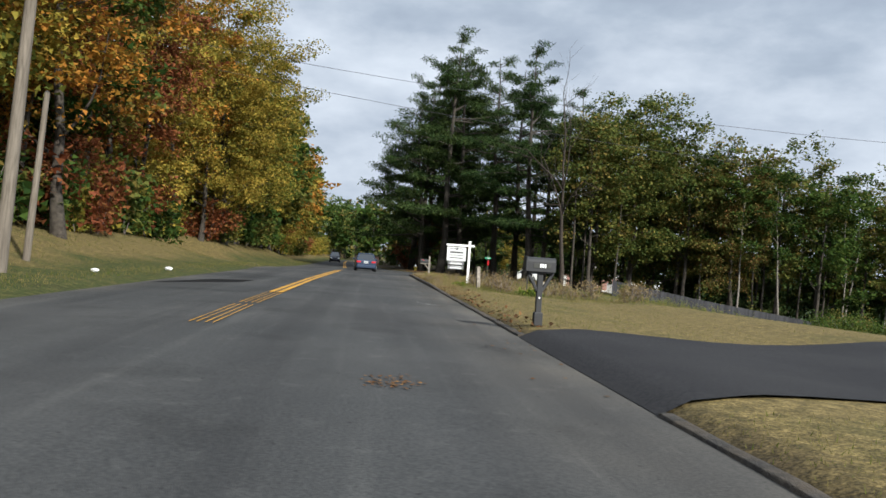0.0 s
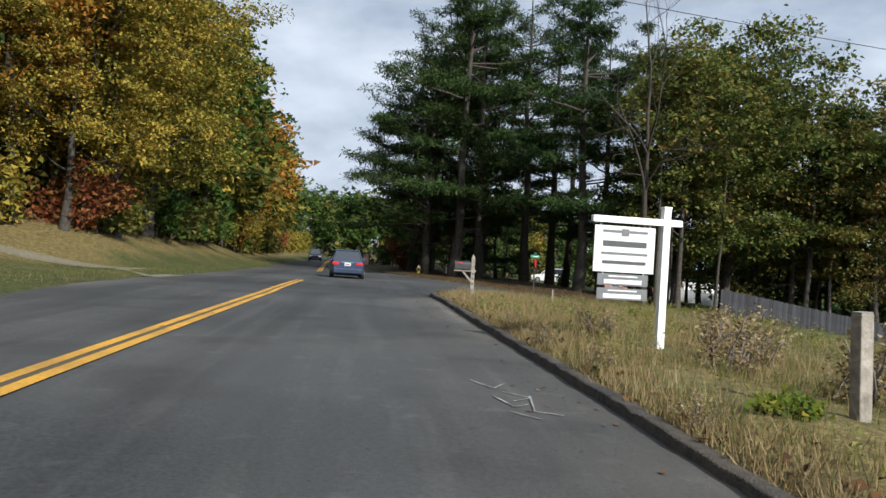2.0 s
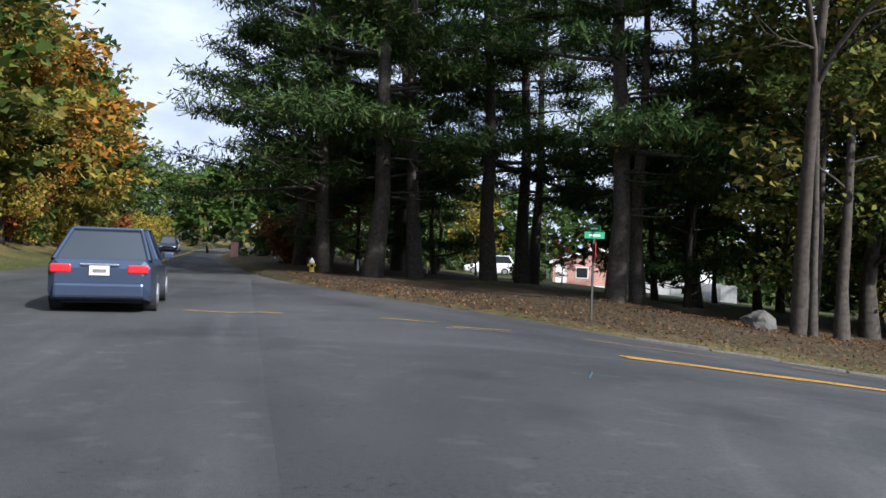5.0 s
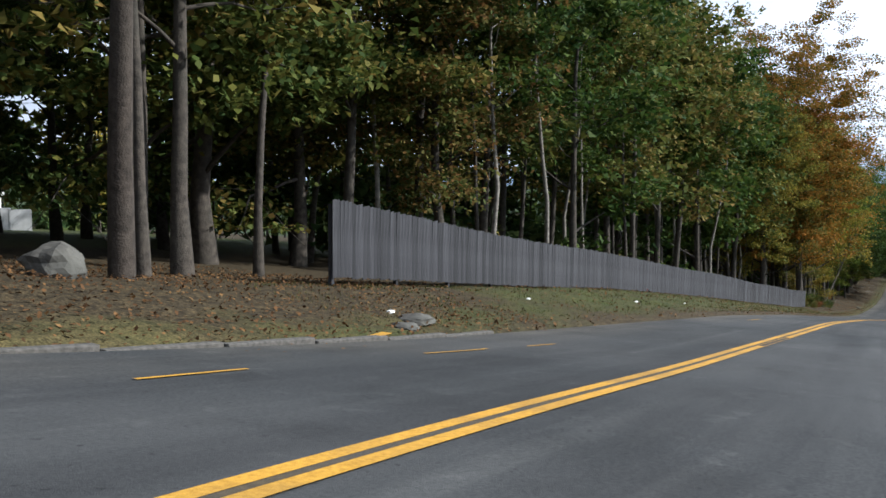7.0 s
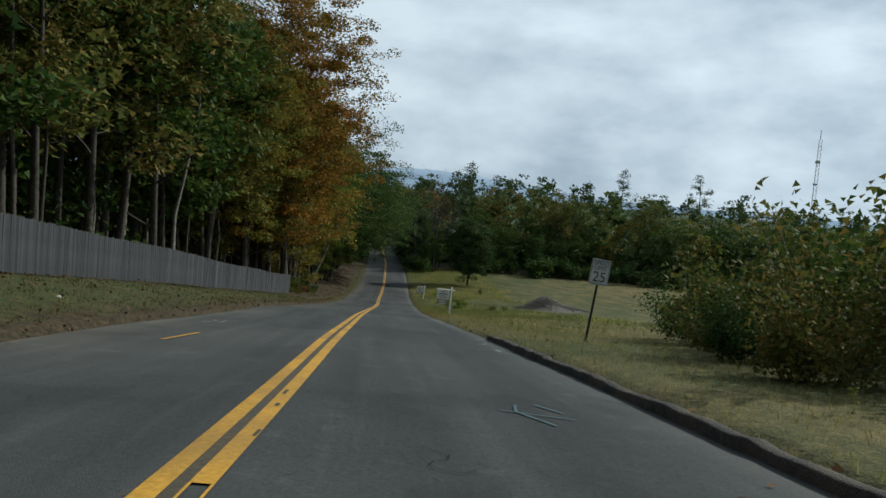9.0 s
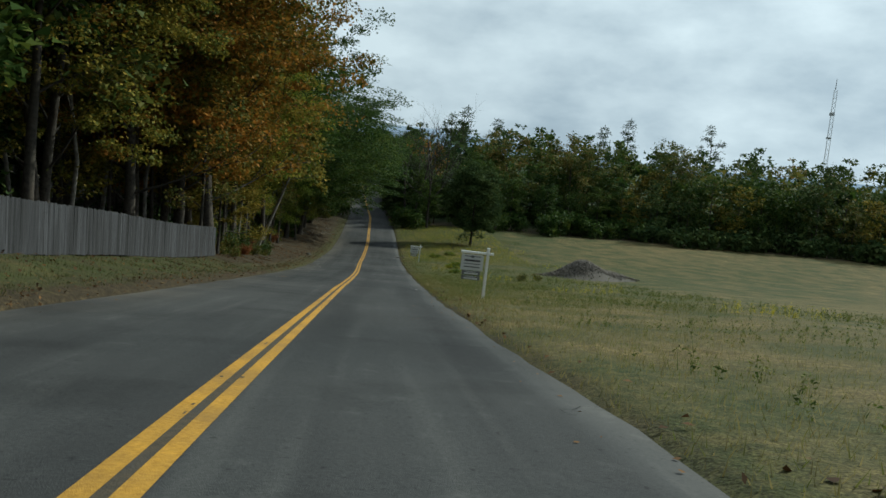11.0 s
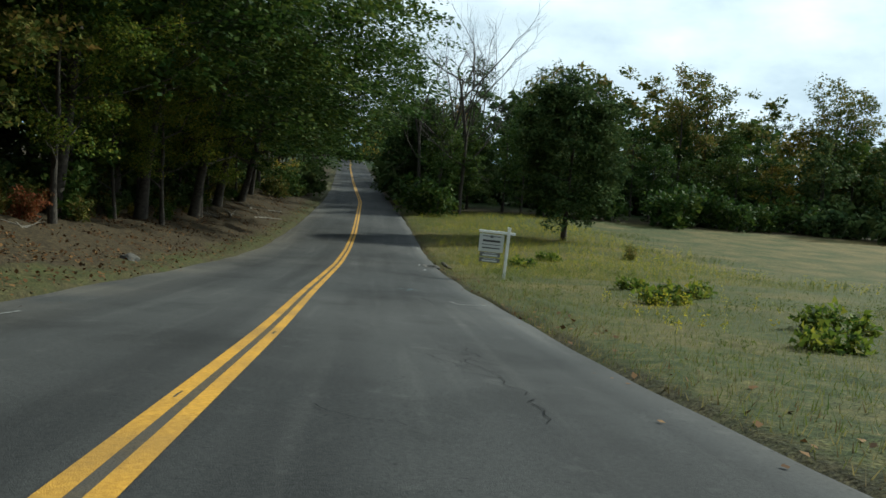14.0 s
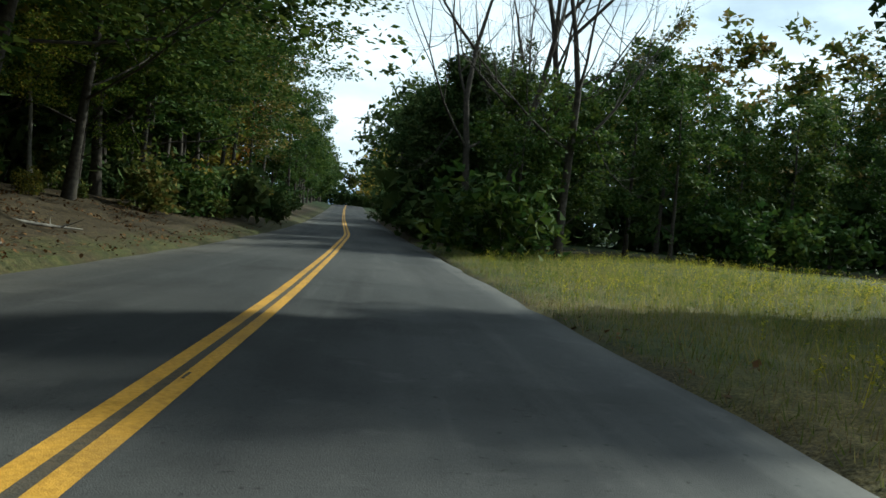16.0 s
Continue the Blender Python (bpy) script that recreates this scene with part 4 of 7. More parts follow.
T_BIGO = kinds("overhanging_maple", 38, [M_LEAF_ORANGE, M_LEAF_YELLOW], M_BARK, [(25, 1.0), (23, 1.0)], 52000, 0.205, 3.0, 9.0, 0.30, 300, 15, True)
T_OLI = kinds("olive_tree", 41, [M_LEAF_OLIVE], M_BARK, [(18, 0.95)], 4000, 0.30, 5.5, 5.0)
T_MID = kinds("wood_tree", 81, [M_LEAF_GREEN, M_LEAF_YELLOW, M_LEAF_OLIVE, M_LEAF_ORANGE], M_BARK, [(18, 1), (16, 1), (19, 0.95), (16, 0.95)], 1600, 0.56, 1.8, 5.2, 0.2, 44, 6)
T_DRK = kinds("dark_tree", 51, [M_LEAF_DARK, M_LEAF_GREEN], M_BARK, [(17, 1.05), (15, 1.1)], 1600, 0.6, 0.4, 5.4, 0.24, 60, 6)
T_ROUND = make_tree("round_tree", 57, 11.8, 1.0, 4.3, 30000, 0.23, M_LEAF_DARK, M_BARK, 0.2, clumps=300)
T_FAR = kinds("far_tree", 91, [M_LEAF_GREEN, M_LEAF_DARK, M_LEAF_OLIVE], M_BARK, [(16, 1.1), (17, 1.1), (15, 1.2)], 400, 1.4, 0.2, 5.6, 0.2, 40, 3)
T_FARW = kinds("far_tree", 95, [M_LEAF_GREEN, M_LEAF_DARK, M_LEAF_OLIVE], M_BARK, [(16, 1.1), (17, 1.1), (15, 1.2)], 950, 0.85, 0.2, 5.6, 0.2, 50, 4)
T_PIN = [make_pine("white_pine", 61 + k, h, c, r, t, 25000, size=0.42) for k, (h, c, r, t) in enumerate(((26.5, 6.5, 7.8, 0.42), (25.0, 5.0, 7.2, 0.36)))]
T_HANG = [make_pine("hanging_pine", 64, 20.0, 4.2, 7.6, 0.34, 13000, size=0.42)]
T_LOWP = [make_pine("low_pine", 68, 13.0, 1.2, 4.6, 0.2, 9000, size=0.40)]
T_THIN = [make_pine("thin_pine", 69 + k, h, c, 2.9, 0.15, 1900, size=0.6) for k, (h, c) in enumerate(((18.0, 10.0), (16.0, 9.0)))]
T_PIN2 = [make_pine("far_pine", 66, 20.0, 4.0, 4.6, 0.25, 1600, size=0.95)]
T_SPI = [make_tree("slender_tree", 71 + k, 16.0, 7.0, 2.6, 2900, 0.21, m, b, 0.11, 0.07, 20) for k, (m, b) in enumerate(((M_LEAF_OLIVE, M_BARK), (M_LEAF_GREEN, M_BARK_PALE)))]
T_BARE = [make_bare("bare_tree", 101, 15.0, 0.2, M_BARK, 0.5, 4), make_bare("bare_tree", 102, 12.0, 0.16, M_BARK, 0.5, 4)]
T_SNAG = make_bare("dead_tree", 104, 15.5, 0.235, M_BARK_GREY, 0.55, 3, 0.4)
T_OAK = kinds("oak_tree", 147, [M_LEAF_OAK, M_LEAF_OLIVE], M_BARK, [(19, 1.0), (17.5, 0.95)], 23000, 0.235, 2.6, 6.6, 0.27, 130, 12, True)
B_ROAD = [make_bush("roadside_bush", 116 + k, 2.2, h, 4200, 0.15, m, 12) for k, (h, m) in enumerate(((3.4, M_LEAF_OLIVE), (3.0, M_LEAF_GREEN), (2.6, M_LEAF_OLIVE)))]
B_DRY = make_bush("dry_weed", 121, 0.55, 0.95, 900, 0.055, M_STRAW, 10)
B_DOCK = make_bush("leafy_weed", 122, 0.55, 0.42, 620, 0.10, M_LEAF_LIME, 9)
B_YEL = make_bush("yellow_shrub", 111, 2.2, 3.6, 1500, 0.24, M_LEAF_YELLOW, 5)
B_GRN = make_bush("green_shrub", 112, 2.2, 3.2, 900, 0.32, M_LEAF_GREEN, 5)
B_RED = make_bush("red_shrub", 113, 2.0, 3.8, 2000, 0.24, M_LEAF_RED)
B_OLI = make_bush("olive_shrub", 114, 2.0, 3.0, 950, 0.28, M_LEAF_OLIVE, 5)
B_DRK = make_bush("dark_shrub", 115, 2.6, 3.0, 480, 0.54, M_LEAF_DARK, 4)
LBL = {"yellow_tree": "broadleaf tree in yellow autumn leaf at the wood edge", "orange_tree": "broadleaf tree in orange and red autumn leaf",
       "green_tree": "tall broadleaf tree still in green leaf", "overhanging_tree": "very tall green broadleaf tree that overhangs the road",
       "overhanging_maple": "very tall orange-leaved maple that overhangs the road", "olive_tree": "tall broadleaf tree with olive thinning leaf", "wood_tree": "broadleaf tree deeper in the autumn wood", "dark_tree": "broadleaf tree with dense dark green crown",
       "round_tree": "round dark green tree standing at the field edge", "far_tree": "distant green broadleaf tree of the far wood", "white_pine": "tall white pine with ragged level limbs and dark trunk",
       "far_pine": "slim distant pine above the wood", "slender_tree": "slender woodland tree with bare lower trunk", "bare_tree": "leafless grey tree with fine upright twigs",
       "yellow_shrub": "tall shrub in yellow leaf at the wood edge", "green_shrub": "dense green shrub at the wood edge", "red_shrub": "shrub in russet red autumn leaf", "olive_shrub": "tangled olive green shrub", "dry_weed": "dead brown weed clump in the rough grass", "leafy_weed": "low bright green leafy weed clump", "dark_shrub": "dense dark green shrub at the foot of a wood",
       "dead_tree": "tall grey dead tree with bare upper limbs", "oak_tree": "broad oak with low hanging olive and brown leaf",
       "roadside_bush": "tangled bush with vines at the foot of the wood",
       "low_pine": "low dark pine with limbs down to the ground", "thin_pine": "thin tall pine with a bare trunk and a small ragged crown"}


LBL["hanging_pine"] = "dark pine with drooping limbs low over the road corner"
LBL["leaning_birch"] = "pale birch leaning out of the wood over the verge"


def put(protos, x, y, s=1.0, group="", tall=None, category="tree", dz=0.0, lean=0.0):
    if not isinstance(protos, list):
        protos = [protos]
    p = protos[int(abs(x * 7 + y * 3)) % len(protos)]
    return plant(p, x, y, s, label=LBL[p.name.split(".")[0]], group=group, tall=tall, category=category, dz=dz, lean=lean)


R = random.Random(8)
# west of the main road
y = 6.0
while y < 150:
    off = 8.0 if y < 48 else (5.6 if y > 62 else 7)
    if not 52 < y < 60:
        k = R.choices((T_YEL, T_ORA, T_GRN, T_OLI), (6, 2, 2, 1) if y > 46 else (3, 5, 2, 1))[0]
        if y > 84:
            k = T_MID
        put(k, float(main_left(y)) - off - R.uniform(-0.8, 1.0), y, R.uniform(0.95, 1.2), "wood west of the road")
    y += R.uniform(3.2, 4.6)
y = 3.0
while y < 170:
    off = 13.5 if y < 48 else (10 if y > 62 else 15)
    put(T_MID if y > 15 else T_ORA, float(main_left(y)) - off - R.uniform(-1, 1.2), y, R.uniform(1.0, 1.3), "wood west of the road")
    y += R.uniform(3.6, 5.2)
y = -4.0
while y < 180:
    put(T_FAR, float(main_left(y)) - 20 - R.uniform(-1.5, 3), y, R.uniform(1.0, 1.4), "wood west of the road")
    y += R.uniform(3.6, 5.5)
y = 8.0
while y < 200:
    off = 6.6 if y < 48 else (5.6 if y > 62 else 7.5)
    if not 52 < y < 60:
        b = R.choices((B_YEL, B_GRN, B_RED, B_OLI), (5, 2, 1, 3))[0]
        put(b, float(main_left(y)) - off - R.uniform(-0.6, 1.2), y, R.uniform(0.75, 1.4), "shrubs west of the road", category="shrub")
    y += R.uniform(1.5, 2.5)
put(T_ORA[:1], -12.2, 30.5, 1.05, "wood west of the road")
for x, y, s, h in ((-12.4, 66.3, 1.05, 1.05), (-12.8, 74.5, 1.0, 0.95), (-13.4, 62.2, 0.8, 0.8)):
    put(T_YELN, x, y, s, "wood west of the road", tall=h)

for k in range(17):
    y = 150 + k * 6.5
    put(T_DRK, float(main_left(y)) - 6 - R.uniform(0, 2), y, R.uniform(0.7, 0.95), "wood west of the road")
for k in range(14):
    put(T_FAR, -22 + k * 6.5 + R.uniform(-2, 2), 268 + R.uniform(-8, 8), R.uniform(0.9, 1.2), "wood west of the road")

for x, y, s in ((-12.2, 104, 0.85), (-12.6, 111, 0.9), (-13.0, 119, 0.85), (-13.4, 128, 0.9)):
    put(T_YEL if y != 111 else T_ORA[:1], x, y, s, "wood west of the road")

# pines and mixed trees on the north-east corner
for x, y, s in ((14.7, 81.2, 0.9), (17.3, 84.6, 0.75), (6.8, 89.5, 1.0), (9.2, 91.8, 1.0), (13.2, 92.8, 0.95), (16.2, 96.5, 0.95), (5.6, 101, 1.0), (10.5, 104, 1.05), (7.0, 113, 1.0), (13, 116, 1.0), (19.5, 104, 0.9), (22.8, 89.5, 0.85)):
    put(T_PIN, x, y, s, "pines at the junction")
for x, y, s in ((25.2, 80.5, 1.25), (20.6, 78.4, 1.02), (30, 81, 1.0), (34.5, 77.8, 0.85)):
    put(T_OAK, x, y, s, "trees behind the fence")
for x, y, s in ((4.9, 96.0, 1.1), (4.9, 92.4, 0.95), (4.4, 103.0, 1.1)):
    put(T_HANG, x, y, s, "pines at the junction")
put(T_SNAG, 16.5, 73.1, 1.0, "trees behind the fence")
for x, y, k, s in ((28, 92, T_OLI, 1.0), (27, 97.5, T_GRN, 0.95), (31.5, 95, T_OLI, 1.05), (34, 101, T_DRK, 0.9), (25, 101, T_DRK, 0.8), (38, 96, T_DRK, 0.9), (30, 88, T_OLI, 0.95)):
    put(k, x, y, s, "trees behind the fence")
for x, y, s in ((35, 92.5, 0.9), (41, 91, 0.95), (46, 95, 1.0), (52, 93, 1.0), (37, 100.5, 0.9), (57, 90, 0.95), (30, 99.5, 0.85), (48.5, 89.5, 0.8)):
    put(T_MID[:3], x, y, s, "trees behind the fence")
put(T_SPI[:1], 17.6, 73.9, 1.1, "trees behind the fence")
put(T_SPI[:1], 22.0, 75.2, 1.05, "trees behind the fence")
put(T_SPI[:1], 19.0, 75.8, 1.1, "trees behind the fence")
put(T_OLI, 19.4, 74.9, 0.95, "trees behind the fence")
for x, y, s in ((29.5, 86, 1.0), (33, 83, 0.95), (36.5, 88, 1.0), (40, 84, 0.92), (43.5, 86.5, 0.95), (47, 82.5, 0.85), (51, 86, 0.9), (38.5, 79.5, 0.9), (45, 79.5, 0.85)):
    put(T_THIN, x, y, s, "thin pines behind the fence")
for x, y, s in ((21.2, 87.4, 0.85), (22.5, 93.0, 0.95), (7.8, 96.0, 0.8), (12.0, 100.0, 0.85), (8.5, 108.0, 0.85), (14.5, 110.0, 0.8), (5.2, 110, 0.75)):
    put(T_LOWP, x, y, s, "low pines at the junction")
for x, y, s in ((5.6, 117, 0.62), (9.5, 121, 0.8), (13.5, 124, 0.8), (17.5, 126, 0.75), (3.6, 132, 0.8), (8, 135, 0.85), (13, 138, 0.9), (18, 141, 0.9), (23, 144, 0.9), (28, 143, 0.9), (34, 141, 0.95), (40, 139, 0.9), (46, 140, 0.95), (52, 136, 0.9),
                (58, 131, 0.9), (64, 126, 0.95), (70, 120, 0.95), (56, 112, 0.7), (63, 106, 0.7), (76, 113, 0.95), (82, 106, 0.95)):
    put(T_DRK, x, y, s * (0.68 if y > 112 else 0.85), "trees round the house")
for x, y, s in ((49, 118, 0.8), (52, 104, 0.7), (44, 100, 0.7), (58, 98, 0.8), (66, 97, 0.8), (38, 98, 0.62), (30, 110, 0.6), (19, 116, 0.6), (4, 128, 0.9), (22, 128, 0.7), (20, 175, 1.0), (8, 185, 1.0), (-4, 190, 1.0)):
    put(T_MID, x, y, s * 0.8, "trees round the house")
put(T_ORA[1:], 6.4, 104.5, 0.62, "trees round the house")
put(B_RED, 4.4, 108.0, 1.1, "shrubs by the house", category="shrub")
for x in range(24):
    put(T_FAR, -4 + x * 3.9 + R.uniform(-1, 1), 156 - 0.35 * x + R.uniform(-3, 3), R.uniform(0.7, 0.95), "trees round the house")
for x in range(16):
    put(B_DRK, 2 + x * 4.2 + R.uniform(-1, 1), 134 - 0.2 * x + R.uniform(-2, 2) + (4 if 28 < 2 + x * 4.2 < 50 else 0), R.uniform(0.8, 1.3), "shrubs by the house", category="shrub")
for k in range(52):
    a = radians(-32 + k * 1.95)
    put(T_FAR, 10 + 165 * math.sin(a) + R.uniform(-8, 8), 60 + 150 * math.cos(a) + R.uniform(-8, 8), R.uniform(0.75, 1.05), "wood behind the house")
put(T_ORA[1:], 25.2, 113.4, 0.26, "shrubs by the house")
put(B_RED, 30.5, 114.5, 0.45, "shrubs by the house", category="shrub")
put(B_GRN, 21.4, 112.0, 0.5, "shrubs by the house", category="shrub")
put(B_GRN, 24.5, 116.0, 0.4, "shrubs by the house", category="shrub")

# north of the side road
x = 34.0
while x < 100:
    put(R.choices((T_SPI, T_OLI, T_GRN), (8, 4, 2))[0], x, float(side_left(x)) + 7.4 + R.uniform(-0.6, 1.4), R.uniform(1.0, 1.2) * (0.88 if x < 62 else 1.0), "wood north of the side road")
    x += R.uniform(2.6, 4.2)
x = 30.0
while x < 104:
    put(T_OLI, x, float(side_left(x)) + 11.5 + R.uniform(-1.5, 1.5), R.uniform(1.1, 1.35) * (0.8 if x < 62 else 1.0), "wood north of the side road")
    put(T_SPI, x + 1.7, float(side_left(x)) + 9.8 + R.uniform(-1.5, 1.5), R.uniform(1.0, 1.3) * (0.88 if x < 62 else 1.0), "wood north of the side road")
    if x > 28:
        put(T_DRK, x + 0.8, float(side_left(x)) + 18.5 + R.uniform(-1.5, 1.5), R.uniform(0.9, 1.2) * (0.75 if x < 62 else 1.0), "wood north of the side road")
    x += R.uniform(4.2, 6.0)
for x, o, s, k in ((55, 10.2, 1.15, 3), (60, 10.8, 1.2, 2), (68, 10.4, 1.2, 3), (77, 9.8, 1.15, 2), (83, 8.0, 0.8, 1), (89, 6.4, 1.0, 0), (95.5, 3.9, 1.12, 0), (99.5, 5.8, 0.95, 0), (102, 5.6, 0.85, 1), (106, 4.6, 1.1, 4), (91, 3.4, 0.5, 3)):
    put(T_BIGO[k:k + 1] if k < 2 else (T_GRN if k == 2 else T_GRNN if k == 4 else T_OLI), x, float(side_left(x)) + o, s, "trees that overhang the side road")
for x, o, k, s in ((92, 7.0, T_YEL, 1.1), (94, 5.4, T_ORA[:1], 1.25), (97.5, 7.0, T_ORA[:1], 1.2), (99, 6.5, T_GRNN, 1.1), (109, 5.6, T_GRNN, 1.0), (112.5, 7.4, T_ORA, 0.9), (101.5, 4.4, T_YEL, 0.6), (98.5, 4.0, T_YEL, 0.5), (104, 8.2, T_SPI, 1.0), (101, 7.2, T_SPI, 0.95), (107, 7.6, T_SPI, 1.0)):
    put(k, x, float(side_left(x)) + o, s, "wood north of the side road")
for x, o, s, h, a in ((113, 5.0, 0.9, 0.95, 0), (129, 7.2, 1.0, 0.9, 0), (136, 6.0, 1.15, 0.85, 5), (144, 5.2, 1.24, 0.9, 8), (151, 4.4, 1.28, 0.76, 11), (159, 4.8, 1.26, 0.84, 11), (167, 4.6, 1.22, 0.78, 10), (176, 5.2, 1.0, 0.7, 5), (188, 6.2, 0.95, 0.75, 3)):
    put(T_BIGN, x, float(side_left(x)) + o, s, "trees that overhang the side road", tall=h, lean=a)
for x, o, s in ((181.5, 6.2, 1.1), (197, 6.4, 0.95), (203, 6.6, 0.9), (213, 6.0, 0.9), (224, 5.6, 0.9), (231, 5.4, 0.9)):
    put(T_GRN if x < 199 else T_OLI, x, float(side_left(x)) + o, s, "trees that overhang the side road", tall=0.95)
for x, o, k, q in ((117, 6.2, T_GRNN, 0.9), (121.5, 4.6, T_GRNN, 1.15), (126, 7.4, T_YEL, 0.9), (133, 8.2, T_GRNN, 0.9), (123, 6.0, T_GRNN, 0.5), (127, 5.2, T_OLI, 0.5), (132.5, 4.6, T_GRNN, 0.62), (127.5, 4.8, T_OLI, 0.55), (143, 4.0, T_GRNN, 0.55), (151.5, 4.2, T_GRNN, 0.5), (139.5, 6.6, T_GRN, 0.5), (141, 5.4, T_GRNN, 0.42), (147.5, 6.4, T_GRN, 0.5), (150, 8.0, T_GRNN, 0.6), (155, 6.2, T_GRN, 0.5), (156.5, 7.6, T_OLI, 0.6), (163, 6.2, T_GRNN, 0.5), (164.5, 8.0, T_GRN, 0.6), (171, 5.6, T_GRNN, 0.5), (173, 7.2, T_GRN, 0.55), (179, 6.0, T_GRNN, 0.5)):
    put(k, x, float(side_left(x)) + o, q, "wood north of the side road")
x = 106.0
while x < 225:
    put(R.choices((T_GRN, T_SPI, T_OLI), (1, 6, 3))[0], x, float(side_left(x)) + (5.6 if x < 114 else 7.6) + R.uniform(-1, 2.2), R.uniform(0.85, 1.1), "wood north of the side road")
    x += R.uniform(3.4, 5.5)
for row in range(3):
    x = 104.0
    while x < 250:
        put((T_GRN if 130 < x < 205 else T_MID, T_DRK, T_FAR)[row], x, float(side_left(x)) + 10.5 + 4.5 * row + R.uniform(-1.5, 1.5), R.uniform(1.0, 1.35), "wood north of the side road")
        x += R.uniform(4.5, 6.5)
x = 99.0
while x < 230:
    b = R.choices((B_YEL, B_GRN, B_OLI, B_DRK), (1, 2, 4, 3))[0]
    put(b, x, float(side_left(x)) + (4.2 if x < 114 or x > 182 else 7.2) + R.uniform(-0.3, 2.2), R.uniform(0.3, 0.65), "undergrowth north of the side road", category="shrub")
    put(B_DRK, x, float(side_left(x)) + 9 + R.uniform(-1, 2.2), R.uniform(0.7, 1.2), "undergrowth north of the side road", category="shrub")
    x += R.uniform(2.5, 4.2)
x = 100.0
while x < 172:
    put(R.choices((B_OLI, B_ROAD[0], B_ROAD[1]), (3, 2, 2))[0] if x < 118 else R.choices((B_OLI, B_DRK, B_GRN), (3, 2, 2))[0], x, float(side_left(x)) + (3.6 if x < 114 else 6.2) + R.uniform(-0.2, 2.4), R.uniform(0.28, 0.7), "undergrowth north of the side road", category="shrub")
    x += R.uniform(1.8, 3.6)
x = 99.0
while x < 178:
    put(R.choices((B_OLI, B_GRN, B_YEL, B_RED), (5, 4, 1, 1))[0], x, float(side_left(x)) + (2.9 if x < 112 else 5.0) + R.uniform(-0.3, 1.4), R.uniform(0.14, 0.34), "undergrowth north of the side road", category="shrub")
    x += R.uniform(1.2, 2.4)
x = 180.0
while x < 236:
    put(R.choices((B_OLI, B_GRN, B_YEL, B_DRK), (4, 5, 2, 2))[0], x, float(side_left(x)) + 2.9 + R.uniform(-0.5, 1.6), R.uniform(0.5, 1.05), "undergrowth north of the side road", category="shrub")
    x += R.uniform(1.6, 3.8)
x = 36.0
while x < 96:
    put(R.choices((B_OLI, B_GRN), (4, 2))[0], x, float(side_left(x)) + 6.8 + R.uniform(-0.3, 2.0), R.uniform(0.4, 0.7), "undergrowth north of the side road", category="shrub")
    if x > 28:
        put(B_DRK, x, float(side_left(x)) + 14 + R.uniform(-1, 2.2), R.uniform(0.8, 1.3), "undergrowth north of the side road", category="shrub")
    x += R.uniform(3.5, 6.0)

# south side: field edge and far woods
put(T_ROUND, 161.0, 52.3, 0.95, "field edge trees")
for x, y, s in ((183, 57.5, 0.55), (188, 58.5, 0.66), (187, 51, 0.55), (189.5, 52.5, 0.62), (205, 58, 0.8), (214, 60, 0.8), (228, 63.6, 0.95), (241, 64.4, 0.9), (254, 64.6, 0.9), (181, 59.6, 0.42)):
    put(T_GRN if x < 200 else T_DRK, x, y, s * 0.95, "field edge trees")
for x, y, s in ((195.5, 59.9, 0.95), (201.5, 61.0, 0.92), (208.5, 61.8, 0.95), (190.5, 56.0, 0.7)):
    put(T_ROUND, x, y, s, "field edge trees")
for x, y, s in ((186, 59.5, 1.15), (189, 57.0, 1.25), (182, 57.5, 1.05), (193, 58, 1.25), (187, 61.3, 1.1)):
    put(T_BARE, x, y, s, "leafless trees at the field edge")
for x, o, q in ((200.5, 1.5, 0.55), (202.2, 1.7, 0.62), (203.8, 1.6, 0.5)):
    put(B_DRK, x, float(side_left(x)) + o, q, "undergrowth north of the side road", category="shrub")
x = 180.0
while x < 244:
    put(B_GRN if x < 186 else B_DRK, x, float(side_right(x)) - 2.4 - R.uniform(0, 1.2), R.uniform(0.8, 1.25), "hedge south of the side road", category="shrub")
    x += R.uniform(1.8, 2.8)
for row in range(3):
    y = 48.0
    while y > -58:
        xx = 192 + row * 7 + R.uniform(-2.5, 2.5) - max(0, -y) * 0.12
        if row < 2:
            put((T_GRN if R.random() < 0.85 else T_OLI) if y > 18 and row == 0 else (T_GRN if y > 24 else T_DRK if R.random() < 0.55 else T_MID[:3]), xx, y, R.uniform(0.48, 0.8) * (0.9 + 0.1 * row) * (1.22 if y < 8 else 1.0), "wood beyond the field")
        else:
            put(T_MID[:3] if y > 5 else T_FAR, xx, y, R.uniform(0.75, 1.0), "wood beyond the field")
        if row == 0:
            put(B_GRN if y > 18 else B_DRK, xx - 4.5 + R.uniform(-1, 1), y + 1.5, R.uniform(0.9, 1.5), "shrubs at the wood edge", category="shrub")
            put(B_GRN if y > 18 else B_DRK, xx - 3.5 + R.uniform(-1, 1), y - 1.2, R.uniform(0.9, 1.6), "shrubs at the wood edge", category="shrub")
        y -= R.uniform(4.2, 6.0)
y = 46.0
while y > -60:
    put(T_FAR, 221 + R.uniform(-3, 3), y, R.uniform(0.7, 1.05), "wood beyond the field")
    y -= R.uniform(5, 7)
y = 60.0
while y > -40:
    put(B_DRK, 204 + R.uniform(-2, 2), y, R.uniform(1.6, 2.3), "shrubs at the wood edge", category="shrub")
    y -= R.uniform(2.6, 3.8)
for x, y, s in ((200, 31, 0.98), (203, 27, 0.95), (202, 12, 1.0), (206, 8, 0.98), (208, 45, 0.95)):
    put(T_OLI, x, y, s, "wood beyond the field")
